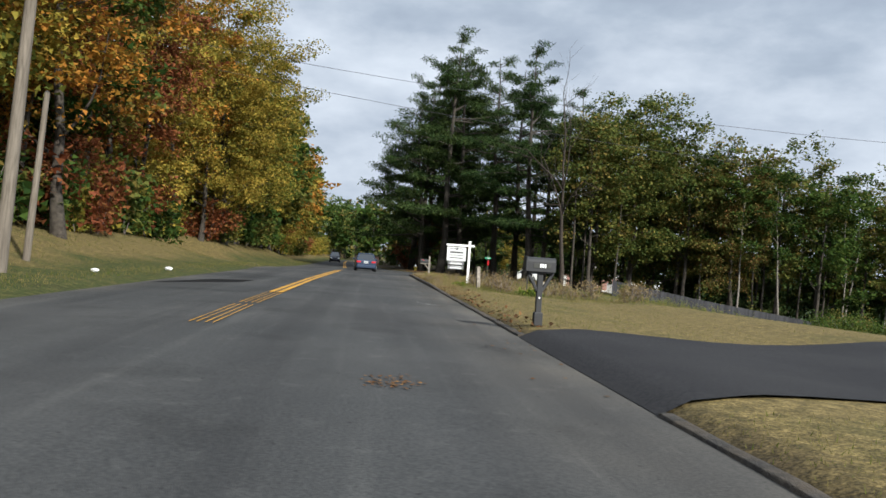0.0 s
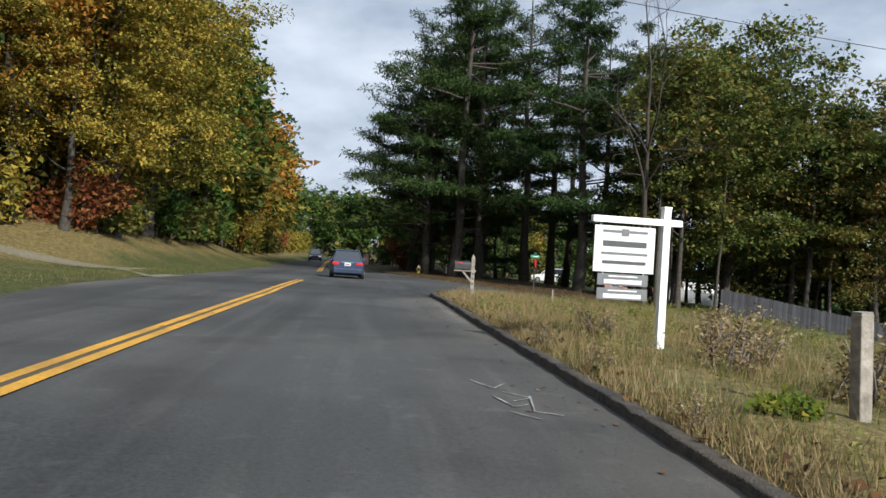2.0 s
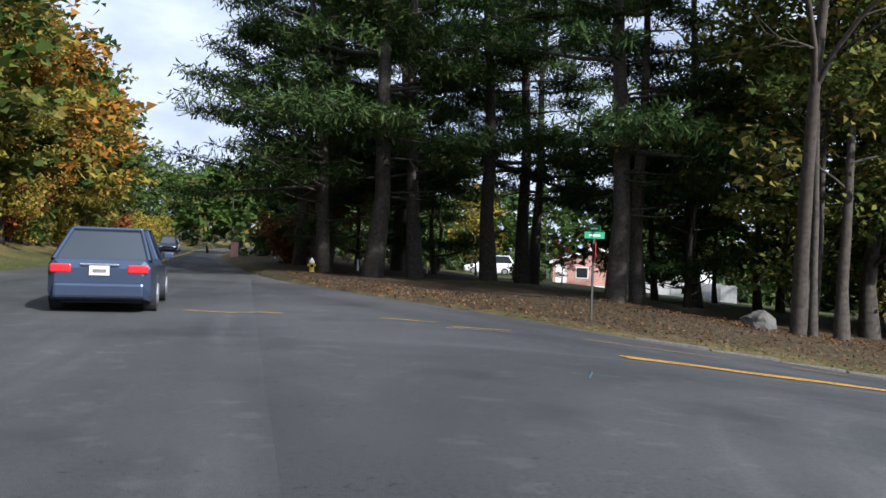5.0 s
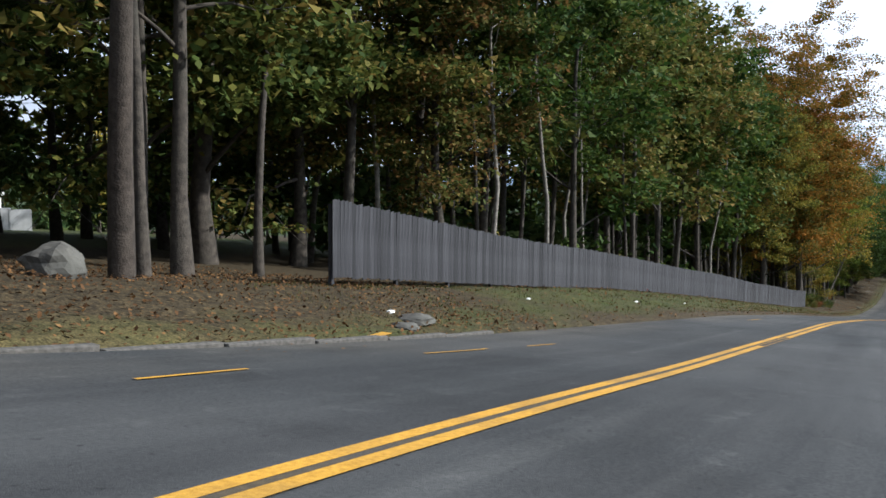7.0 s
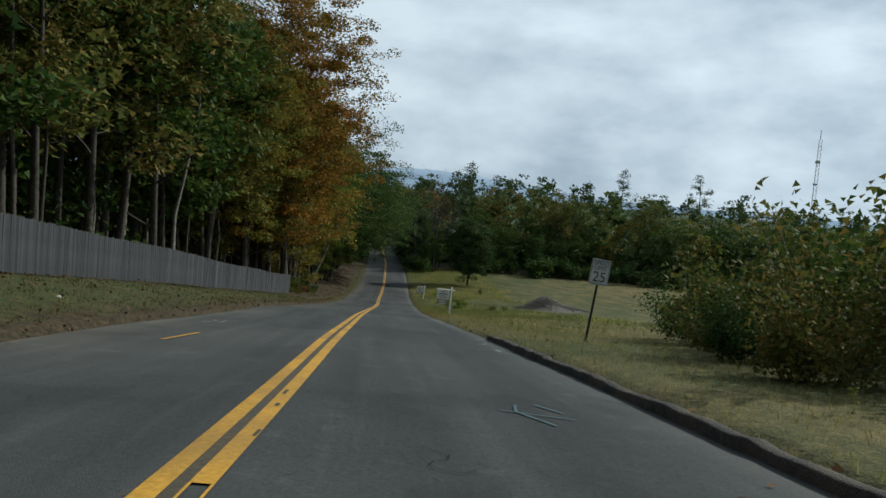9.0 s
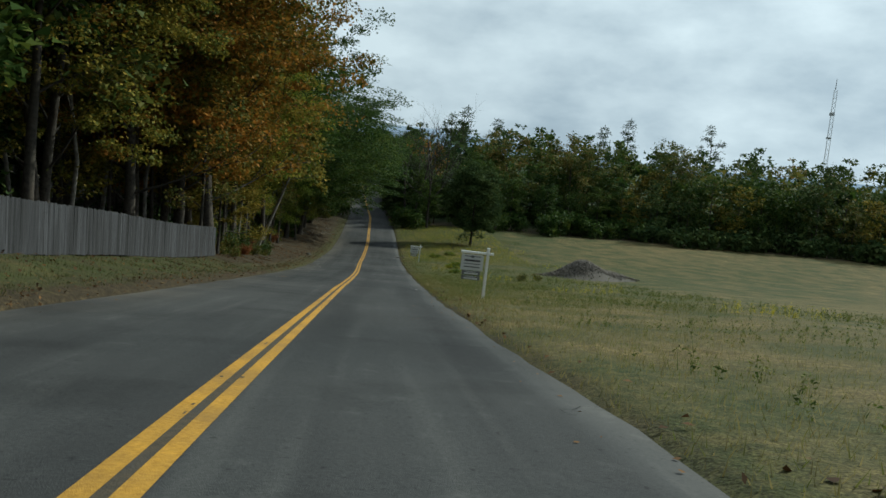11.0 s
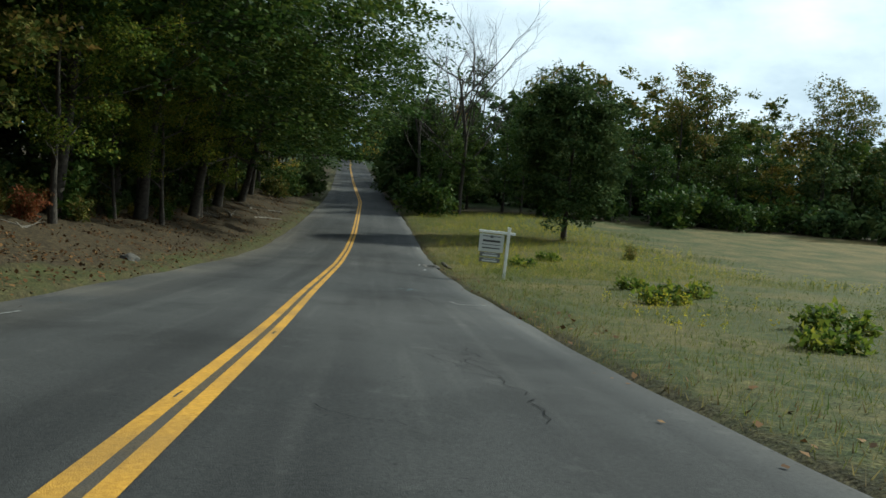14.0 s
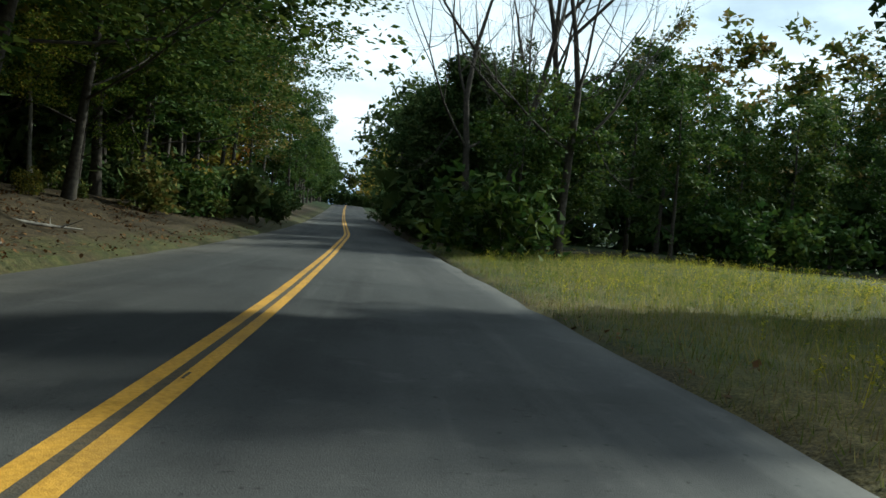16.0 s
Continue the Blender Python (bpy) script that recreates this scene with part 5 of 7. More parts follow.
for row in range(3):
    for k in range(40):
        a = radians(42 + k * 2.9 + row)
        r = 225 + row * 50 + R.uniform(-12, 12)
        px, py = 60 + r * math.sin(a), 40 + r * math.cos(a)
        if -95 < py < 62 and px > 120:
            put(T_FARW if R.random() < 0.9 else T_PIN2, px, py, R.uniform(0.9, 1.2) + row * 0.12, "wood beyond the field")
for x, y in ((236, 52), (242, 40), (228, 20)):
    put(T_PIN2, x, y, 1.0, "wood beyond the field")
# the far end of the side road
for k in range(16):
    x = 236 + k * 11
    put(T_GRN if k < 7 else T_DRK, x, float(side_left(x)) + 3.2 + R.uniform(0, 1.5), R.uniform(0.8, 1.0), "trees at the far end of the side road")
    put(T_MID, x + 4, float(side_right(x)) - (2.6 if x > 285 else 9) - R.uniform(0, 1.0), R.uniform(0.75, 0.95), "trees at the far end of the side road")
    put(B_DRK, 392 + R.uniform(-2, 2), float(side_centre(392)) - 26 + k * 3.4, R.uniform(1.5, 2.2), "trees at the far end of the side road", category="shrub")
    put(T_FAR, 406 + R.uniform(-4, 4), float(side_centre(400)) - 40 + k * 5.2, R.uniform(0.75, 1.0), "trees at the far end of the side road")

# a pale birch that leans towards the road end
birch = make_tree("leaning_birch", 75, 11.0, 6.0, 2.6, 2400, 0.24, M_LEAF_YELLOW, M_BARK_PALE, 0.15, 0.02, 20)
birch.matrix_world = pose(109.3, 73.0, float(ground_z(109.3, 73.0)), 20, 4, 0)
tagged(birch, LBL["leaning_birch"], "tree", "wood north of the side road")


# ---- kerbs and drive ----
def kerb_run(name, pts, width, height, material, label, lift=0.0, worn=None):
    """A rounded lip along the road's edge."""
    sp = Soup()
    p = np.asarray(pts, float)
    t = np.gradient(p, axis=0)
    t /= np.linalg.norm(t, axis=1)[:, None] + 1e-9
    nrm = np.stack([t[:, 1], -t[:, 0]], 1)
    prof = [(-0.015, -0.1), (0.0, height * 0.86), (0.016, height * 0.97), (width * 0.6, height), (width, height * 0.9), (width + 0.05, -0.1)]
    rng = np.random.default_rng(len(p))
    rows = []
    for q, nn in zip(p, nrm):
        z = surf(*q) + lift
        j = rng.uniform(-0.016, 0.016, 2)
        k = 1.0 if worn is None else float(worn(*q))
        k *= 1 - 0.35 * max(0.0, noise.noise(Vector((q[0] * 0.6, q[1] * 0.6, 3.0))))
        rows.append([[q[0] + nn[0] * (o + j[0]), q[1] + nn[1] * (o + j[0]), z + (h * k + j[1] * k if h > 0 else h)] for o, h in prof])
    n, m = len(rows), len(prof)
    i, k = np.meshgrid(np.arange(n - 1), np.arange(m - 1), indexing="ij")
    sp.add(np.array(rows).reshape(-1, 3), np.stack([i * m + k, (i + 1) * m + k, (i + 1) * m + k + 1, i * m + k + 1], -1).reshape(-1, 4))
    for end in (rows[0], rows[-1]):
        sp.add(np.array(end), np.array([[0, 1, 2, 3], [0, 3, 4, 5]]))
    return tagged(sp.make(name, material, smooth=True), label, "kerb", "kerbs", "structure")


ys = np.arange(11.9, 47.6, 0.22)
kerb_run("kerb", np.stack([np.full(len(ys), JX - 0.02), ys], 1), 0.14, 0.10, M_KERB, "worn black asphalt kerb beside the lawn", worn=lambda x, y: 0.38 + 0.62 * sstep(24, 33, y))
ys = np.arange(-12, 5.6, 0.5)
kerb_run("kerb", np.stack([np.full(len(ys), JX - 0.02), ys], 1), 0.12, 0.10, M_KERB, "worn black asphalt kerb beside the lawn", worn=lambda x, y: 0.35)
aa = np.radians(np.arange(180, 92, -3))
arc = np.stack([12.2 + 9.95 * np.cos(aa) - 0.65 * (np.cos(aa) + 1) * 0, 48.9 + 9.95 * np.sin(aa)], 1)
arc = np.concatenate([[[JX - 0.02, 47.4], [JX - 0.01, 47.8], [JX + 0.04, 48.2], [JX + 0.14, 48.6], [JX + 0.32, 49.0], [2.08, 49.45]], arc[arc[:, 1] > 49.9]])
kerb_run("kerb", arc, 0.14, 0.10, M_KERB, "worn black asphalt kerb round the corner")
xs = np.arange(13.0, 41.2, 0.25)
kerb_run("kerb", np.stack([xs, side_right(xs) + 0.04], 1), 0.15, 0.11, M_KERB, "broken black asphalt kerb beside the field")
xs = np.arange(139.0, 142.4, 0.4)
kerb_run("kerb", np.stack([xs, side_right(xs) - 0.38], 1), 0.15, 0.10, M_KERB, "broken black asphalt kerb beside the field")
xs = np.arange(163, 9.2, -0.5)
STONE = box(1.55, 0.16, 0.30, bevel=0.02)
stone_me = bpy.data.meshes.new("kerb_stone")
STONE.to_mesh(stone_me)
STONE.free()
stone_me.materials.append(M_STONE_KERB)
kerb_line = thing("kerb", pose(0, 0, 0), "old granite kerb stones along the leafy verge", "kerb", "kerbs", "structure")
rk = random.Random(4)
x = 9.4
while x < 20:
    s = new("stone", stone_me)
    y0, y1 = float(side_left(x)), float(side_left(x + 1.58))
    s.parent = kerb_line
    s.matrix_world = pose(x + 0.79, (y0 + y1) / 2 + 0.06, surf(x + 0.79, (y0 + y1) / 2) + rk.uniform(-0.115, -0.085), 0, math.degrees(math.atan2(float(z_side(x) - z_side(x + 1.58)), 1.58)) * 0.8, math.degrees(math.atan2(y1 - y0, 1.58)) + rk.uniform(-1.5, 1.5))
    x += 1.6
paint = thing("kerb_mark", pose(17.3, 68.28, surf(17.3, 68.0) + 0.075), "patch of bright orange survey paint on the kerb", "road marking", kind="structure")
part("patch", box(0.42, 0.17, 0.012), M_YELLOW, paint)


def flat_patch(name, pts, material, label, lift, category="road", nsub=10, us=None):
    """A quadrilateral laid over the ground, subdivided to follow it."""
    a, b, c, d = [np.array(p, float) for p in pts]
    rows = []
    us = np.linspace(0, 1, nsub) if us is None else us
    for u in us:
        for v in np.linspace(0, 1, nsub):
            q = (a * (1 - u) + b * u) * (1 - v) + (d * (1 - u) + c * u) * v
            rows.append([q[0], q[1], lift(q[0], q[1])])
    i, j = np.meshgrid(np.arange(len(us) - 1), np.arange(nsub - 1), indexing="ij")
    f = np.stack([i * nsub + j, (i + 1) * nsub + j, (i + 1) * nsub + j + 1, i * nsub + j + 1], -1).reshape(-1, 4)
    return tagged(mesh_arrays(name, rows, f, material, smooth=True), label, category, kind="structure")


flat_patch("driveway", ((JX - 0.03, 5.5), (46, 25.2), (46, 29.0), (JX - 0.03, 11.75)), M_DRIVE, "smooth black asphalt driveway beside the lawn",
           lambda x, y: surf(JX, y) + 0.008 if x < JX + 0.1 else max(surf(JX, y) + 0.01 - 0.6 * max(x - JX - 0.6, 0), float(ground_z(x, y)) + 0.03), nsub=36, us=np.concatenate([np.linspace(0, 0.025, 8), np.linspace(0.04, 1, 46)]))
flat_patch("driveway", ((-7.0, 52.5), (-7.0, 56.5), (-26, 59), (-26, 55)), M_DIRT, "faint dirt drive leading into the wood", lambda x, y: float(ground_z(x, y)) + 0.035 if x < -8.4 else surf(-7.4, y) + 0.004, nsub=26)
# near-black quadrilateral laid over the left lane
flat_patch("dark_road_patch", ((-6.5, 21.3), (-4.6, 23.6), (-4.4, 25.6), (-5.6, 25.0)), M_TAR, "dark patch on the left lane of the road", lambda x, y: surf(x, y) + 0.006)


# ---- road marks, cracks, debris ----
def scribble(cx, cy, strokes, width, material, label):
    sp = Soup()
    for a in strokes:
        p = np.array(a, float) + [cx, cy]
        s = np.linspace(0, 1, 5)[:, None]
        q = np.concatenate([p[i] * (1 - s) + p[i + 1] * s for i in range(len(p) - 1)])
        ribbon(sp, q + np.random.default_rng(len(q)).uniform(-0.004, 0.004, q.shape), width, 0.011)
    return tagged(sp.make("survey_mark", material), label, "road marking", "survey marks on the road", "structure")


WL = "faded white survey paint mark on the asphalt"
scribble(123.5, 62.5, [((0.45, 0.3), (-0.3, 0.15), (-0.1, 0.0)), ((-0.3, 0.15), (0.1, -0.5))], 0.028, M_PAINT_WHITE, WL)
scribble(40.5, 61.5, [((-0.1, 0.5), (0.1, -0.4)), ((0.2, 0.1), (0.1, -0.4), (-0.2, -0.1)), ((-0.35, 0.0), (-0.3, -0.45), (-0.1, -0.3))], 0.024, M_PAINT_WHITE, WL)
scribble(0.6, 18.7, [((-0.3, 0.5), (0.1, -0.3)), ((-0.1, 0.3), (0.3, -0.2)), ((-0.2, -0.1), (0.3, 0.1))], 0.024, M_PAINT_WHITE, WL)
scribble(0.7, 31.0, [((-0.2, 0.9), (-0.05, 0.5), (0.1, 0.8)), ((0.0, 0.35), (0.2, 0.1), (0.02, -0.1)), ((-0.12, 0.1), (-0.02, -0.35), (0.12, -0.2)), ((0.2, 0.2), (0.1, -0.5), (0.3, -0.6)), ((-0.1, -0.55), (0.1, -0.8))], 0.015, M_PAINT_WHITE, WL)
scribble(85.6, 61.9, [((-0.7, -0.3), (0.2, 0.2), (0.6, 0.3)), ((0.0, -0.2), (0.5, 0.1)), ((-0.5, 0.0), (-0.1, 0.25))], 0.045, M_PAINT_WHITE, WL)
scribble(88.0, 68.8, [((0, -0.6), (0, 0.5)), ((0.25, -0.3), (0.2, 0.4))], 0.05, M_PAINT_WHITE, WL)
scribble(88.2, 68.2, [((0, -0.3), (0, 0.3))], 0.05, M_YELLOW, "short yellow survey paint dash on the asphalt")
scribble(34.7, 66.2, [((-0.8, 0.05), (0.8, -0.05))], 0.07, M_YELLOW, "short yellow survey paint dash on the asphalt")
scribble(1.1, 68.5, [((-0.9, 0.35), (0.9, -0.35))], 0.08, M_YELLOW, "worn yellow paint dash across the junction")
scribble(4.2, 67.4, [((-0.5, 0.2), (0.5, -0.2))], 0.06, M_YELLOW, "worn yellow paint dash across the junction")
scribble(8.6, 66.22, [((-1.45, 0.02), (0.0, 0.03), (1.4, -0.04))], 0.045, M_YELLOW, "worn yellow paint dash across the junction")
for x_, y_, a_ in ((12.2, 66.54, 0.65), (5.3, 66.42, 0.55)):
    scribble(x_, y_, [((-a_, -0.02), (0.0, 0.0), (a_, 0.03))], 0.06, M_YELLOW, "worn yellow paint dash across the junction")
scribble(17.0, 66.6, [((-0.9, 0.1), (0.7, 0.05))], 0.05, M_YELLOW, "worn yellow paint dash across the junction")
scribble(19.2, 66.5, [((-0.4, 0.05), (0.5, -0.03))], 0.04, M_YELLOW, "worn yellow paint dash across the junction")


CL = "faded cyan survey paint on the asphalt"
scribble(29.7, 61.85, [((-0.5, -0.1), (0.1, 0.15), (0.5, 0.1)), ((-0.1, -0.35), (0.1, 0.3)), ((0.2, -0.3), (0.6, -0.1))], 0.03, M_CYAN, CL)
scribble(126.9, 63.55, [((-0.5, 0.1), (0.4, -0.1)), ((-0.1, -0.3), (0.1, 0.3))], 0.03, M_CYAN, CL)
scribble(5.05, 61.0, [((-0.2, -0.3), (0.1, 0.3)), ((-0.25, 0.1), (0.3, 0.0))], 0.016, M_CYAN, CL)
scribble(39.3, 66.6, [((-0.6, 0.25), (0.0, 0.1), (0.5, 0.3)), ((-0.5, -0.05), (0.3, 0.0), (0.6, -0.2))], 0.05, M_PAINT_WHITE, WL)
scribble(38.5, 61.45, [((-0.3, 0.1), (0.3, -0.1))], 0.035, M_PAINT_WHITE, WL)
scribble(36.85, 61.35, [((-0.3, -0.05), (0.35, 0.05))], 0.035, M_PAINT_WHITE, WL)
for x_, y_, a_ in ((101.6, 69.0, 0.8), (100.6, 68.2, 0.5), (104.6, 68.3, 0.7), (116.5, 68.9, 0.6), (110.2, 68.3, 0.7), (137.75, 62.6, 0.4), (140.4, 62.7, 0.4), (5.2, 66.1, 0.6)):
    scribble(x_, y_, [((-a_, 0.06), (0.1, 0.0), (a_, -0.05))], 0.05, M_PAINT_WHITE, WL)
for x_, y_ in ((-0.09, 49.9), (0.45, 49.25), (0.86, 49.2)):
    scribble(x_, y_, [((-0.16, 0.02), (0.16, -0.02))], 0.06, M_PAINT_WHITE, WL)


def cracks(seed, areas, n):
    rng = np.random.default_rng(seed)
    for k in range(n):
        x0, x1, y0, y1 = areas[k % len(areas)]
        p = np.array([rng.uniform(x0, x1), rng.uniform(y0, y1)])
        a = rng.uniform(0, 6.28)
        pts = [p]
        for q in range(rng.integers(5, 12)):
            a += rng.normal() * 0.95
            pts.append(pts[-1] + 0.13 * np.array([math.cos(a), math.sin(a)]))
        sp = Soup()
        ribbon(sp, np.array(pts), 0.008, 0.012)
        tagged(sp.make("crack", M_TAR), "jagged dark crack in the asphalt", "crack", "cracks in the road", "structure")


cracks(3, ((-2, 1.0, 8, 48), (-6, -3.4, 12, 45), (20, 60, 61.5, 63.8), (90, 150, 62.8, 64.6), (110, 152, 62.8, 64.8)), 44)


def crack_net(seed, x0, y0, x1, y1, n):
    """A main crack with side cracks, where the asphalt has begun to break up."""
    rng = np.random.default_rng(seed)
    a, b = np.array([x0, y0]), np.array([x1, y1])
    u = (b - a) / np.linalg.norm(b - a)
    side = np.array([-u[1], u[0]])
    m = max(6, int(np.linalg.norm(b - a) / 0.16))
    spine = a + (b - a) * np.linspace(0, 1, m)[:, None] + side * (np.cumsum(rng.normal(size=m)) * 0.06)[:, None]
    runs = [(q, rng.uniform(0.007, 0.013)) for q in np.array_split(spine, max(2, m // 6)) if len(q) > 2]
    for k in range(n):
        p = [spine[rng.integers(1, m - 1)] + rng.normal(size=2) * 0.05]
        d = u * rng.choice((-1, 1)) * 0.7 + side * rng.choice((-1, 1)) * rng.uniform(0.3, 1.0)
        for q in range(rng.integers(3, 7)):
            d = d + rng.normal(size=2) * 0.35
            p.append(p[-1] + 0.11 * d / np.linalg.norm(d))
        runs.append((np.array(p), rng.uniform(0.005, 0.010)))
    for p, w in runs:
        sp = Soup()
        ribbon(sp, p, w, 0.009)
        tagged(sp.make("crack", M_TAR), "jagged dark crack in broken asphalt", "crack", "cracks in the road", "structure")


crack_net(11, 142.4, 63.1, 145.8, 63.3, 9)
crack_net(12, 145.4, 63.4, 148.4, 63.6, 6)
crack_net(13, 121.6, 62.9, 124.4, 63.1, 6)
crack_net(14, 123.4, 64.2, 125.4, 64.9, 4)
crack_net(15, 111.8, 63.2, 116.2, 63.0, 8)


# ---- things beside the road ----
def mailbox_black(m):
    t = thing("mailbox", m, "black plastic mailbox on a black moulded post beside the lawn", "mailbox")
    part("post", box(0.11, 0.11, 0.95, 0, 0, 0.475, 0.012), M_BLACK, t)
    part("base", box(0.17, 0.17, 0.24, 0, 0, 0.12, 0.015), M_BLACK, t)
    for s in (-1, 1):
        part("brace", box(0.06, 0.07, 0.42, 0, 0, 0, 0.01, pose(s * 0.14, 0, 0.78, 0, s * 32, 0)), M_BLACK, t)
    part("platform", box(0.50, 0.20, 0.03, 0, 0, 0.955, 0.008), M_BLACK, t)
    bm = bmesh.new()
    prof = [(-0.13, 0.0), (-0.13, 0.17)] + [(-0.13 * math.cos(a), 0.17 + 0.085 * math.sin(a)) for a in np.linspace(0.25, math.pi - 0.25, 8)] + [(0.13, 0.17), (0.13, 0.0)]
    rows = [[bm.verts.new((x, y, 0.97 + z)) for y, z in prof] for x in (-0.29, 0.27)]
    for i in range(len(prof)):
        j = (i + 1) % len(prof)
        bm.faces.new((rows[0][i], rows[0][j], rows[1][j], rows[1][i]))
    bm.faces.new(rows[0][::-1])
    bm.faces.new(rows[1])
    b = part("box", bm, M_BLACK, t)
    part("door", box(0.03, 0.29, 0.27, -0.305, 0, 1.10, 0.012), M_BLACK, b)
    part("recess", box(0.34, 0.008, 0.085, 0.0, -0.134, 1.075, 0.003), M_METAL_DARK, b)
    for k in range(3):
        part("number_bar", box(0.032, 0.008, 0.065, -0.03 + k * 0.045, -0.142, 1.075, 0.002), M_WHITE, b, "white house number plate bar")
    part("reflector", box(0.03, 0.006, 0.03, 0.0, -0.058, 0.5, 0.002), M_WHITE, t)
    return t


mailbox_black(pose(1.95, 12.75, float(ground_z(1.95, 12.75)) + 0.02, 0, 0, 0) @ Matrix.Diagonal((0.86, 0.9, 0.93, 1)))


def mailbox_wood(m):
    t = thing("mailbox", m, "dark grey mailbox with red flag on a weathered white post", "mailbox")
    part("post", box(0.10, 0.10, 1.02, 0, 0, 0.51, 0.008), M_WOOD_POST, t)
    bm = bmesh.new()
    bmesh.ops.create_cone(bm, cap_ends=True, segments=4, radius1=0.075, radius2=0.01, depth=0.13, matrix=pose(0, 0, 1.09, 0, 0, 45))
    part("finial", bm, M_WOOD_POST, t)
    part("arm", box(0.62, 0.08, 0.06, -0.22, 0, 0.70, 0.006), M_WOOD_POST, t)
    part("brace", box(0.05, 0.06, 0.40, 0, 0, 0, 0.005, pose(-0.16, 0, 0.54, 0, -42, 0)), M_WOOD_POST, t)
    bm = bmesh.new()
    prof = [(-0.09, 0.0), (-0.09, 0.12)] + [(-0.09 * math.cos(a), 0.12 + 0.09 * math.sin(a)) for a in np.linspace(0.2, math.pi - 0.2, 7)] + [(0.09, 0.12), (0.09, 0.0)]
    rows = [[bm.verts.new((x, y, 0.74 + z)) for y, z in prof] for x in (-0.52, -0.06)]
    for i in range(len(prof)):
        j = (i + 1) % len(prof)
        bm.faces.new((rows[0][i], rows[0][j], rows[1][j], rows[1][i]))
    bm.faces.new(rows[0][::-1])
    bm.faces.new(rows[1])
    b = part("box", bm, M_BLACK, t)
    part("flag", box(0.13, 0.008, 0.03, -0.38, -0.10, 0.90, 0.002, pose(0, 0, 0, 0, 0, 0)), M_RED, b, "small red signal flag")
    for k in range(3):
        part("number_bar", box(0.045, 0.008, 0.06, 0, -0.055, 0.62 - 0.14 * k, 0.002), M_INK, t, "dark house number bar")
    return t


mailbox_wood(pose(2.6, 47.43, float(ground_z(2.6, 47.43)), 0, 0, 3))


def estate_sign(m, label, lean=0.0):
    """White post with an arm; a hung panel and two name riders; the writing stands as plain bars."""
    t = thing("estate_sign", m @ pose(0, 0, 0, 0, lean, 0), label, "sign", "sale signs on white posts")
    part("post", box(0.10, 0.10, 2.0, 0, 0, 0.87, 0.006), M_WHITE, t)
    part("arm", box(1.24, 0.085, 0.085, -0.40, 0, 1.68, 0.006), M_WHITE, t)
    part("post_cap", box(0.115, 0.115, 0.03, 0, 0, 1.875, 0.006), M_WHITE, t)
    p = part("panel", box(0.84, 0.022, 0.60, -0.56, 0, 1.30, 0.004), M_PANEL, t, "white hanging sale panel with dark bars")
    for bx, bz, w, h, mt in ((-0.74, 1.53, 0.26, 0.03, M_INKGREY), (-0.38, 1.53, 0.26, 0.03, M_INKGREY), (-0.56, 1.52, 0.10, 0.09, M_INKGREY), (-0.56, 1.37, 0.60, 0.07, M_INK),
                             (-0.56, 1.245, 0.64, 0.028, M_INKGREY), (-0.56, 1.13, 0.60, 0.04, M_INK)):
        part("bar", box(w, 0.008, h, bx, -0.014, bz, 0.0), mt, p)
    for k, z in enumerate((0.905, 0.72)):
        r = part("rider", box(0.70, 0.02, 0.15, -0.56, 0, z, 0.004), M_INKGREY, t, "dark name rider under the panel")
        part("bar", box(0.52, 0.008, 0.055, -0.56, -0.013, z - 0.025), M_PANEL, r)
        part("bar", box(0.40, 0.008, 0.018, -0.56, -0.013, z + 0.045), M_PANEL, r)
    for hx in (-0.90, -0.22):
        part("hook", box(0.012, 0.012, 0.05, hx, 0, 1.62), M_METAL, t)
        part("hook", box(0.012, 0.012, 0.06, hx + 0.06 * (1 if hx < -0.5 else -1), 0, 0.995), M_METAL, t)
    return t


estate_sign(pose(3.4, 35.0, float(ground_z(3.4, 35.0)) - 0.02, 0, 0, 6), "white hanging sale sign on a post among weeds by the lawn", 0)
estate_sign(pose(79.7, 59.7, float(ground_z(79.7, 59.7)) - 0.0, 0, 0, -88), "white hanging sale sign on a post in the field grass", 1.5)
estate_sign(pose(134.2, 60.12, float(ground_z(134.2, 60.12)) - 0.12, 0, 0, -90), "white hanging sale sign sunk in tall field grass", 2.0)


def stake(m, h, w, label, material, top=0.02):
    t = thing("stake", m, label, "post")
    bm = bmesh.new()
    add_box(bm, 0, 0, h / 2 - 0.05, w, w * 0.7, h + 0.1, 0.008)
    part("shaft", bm, material, t)
    part("top", box(w * 0.92, w * 0.62, top, 0, 0, h + top / 2 - 0.003), material, t)
    return t


def gz(x, y):
    return float(ground_z(x, y))


stake(pose(3.27, 30.38, gz(3.27, 30.38), 0, -3, 20), 0.80, 0.14, "weathered split wooden post among dry weeds", M_WOOD_POST)
stake(pose(5.2, 48.7, gz(5.2, 48.7), 2, 0, 0), 0.40, 0.045, "short pale survey stake in the weeds", M_WOOD_POST)
stake(pose(5.45, 29.2, gz(5.45, 29.2), 0, 12, 40), 0.55, 0.07, "leaning splintered wooden stake by the lawn", M_WOOD_POST)
stake(pose(20.4, 59.0 - 2.5, gz(20.4, 56.5), 0, 3, 0), 0.9, 0.05, "thin wooden stake in the dry grass", M_WOOD_POST)


def marker(m):
    t = thing("marker_sign", m, "small grey-green diamond marker on a thin black post", "sign")
    part("post", box(0.035, 0.02, 1.12, 0, 0, 0.5, 0.003), M_BLACK, t)
    part("plate", box(0.15, 0.008, 0.15, 0, 0, 0, 0.0, pose(0, -0.016, 1.0, 0, 52, 0)), M_METAL, t)
    part("band", box(0.10, 0.006, 0.05, 0, -0.024, 1.0), M_LEAF_OLIVE, t)
    return t


marker(pose(4.8, 28.7, gz(4.8, 28.7), 0, 2, 0))


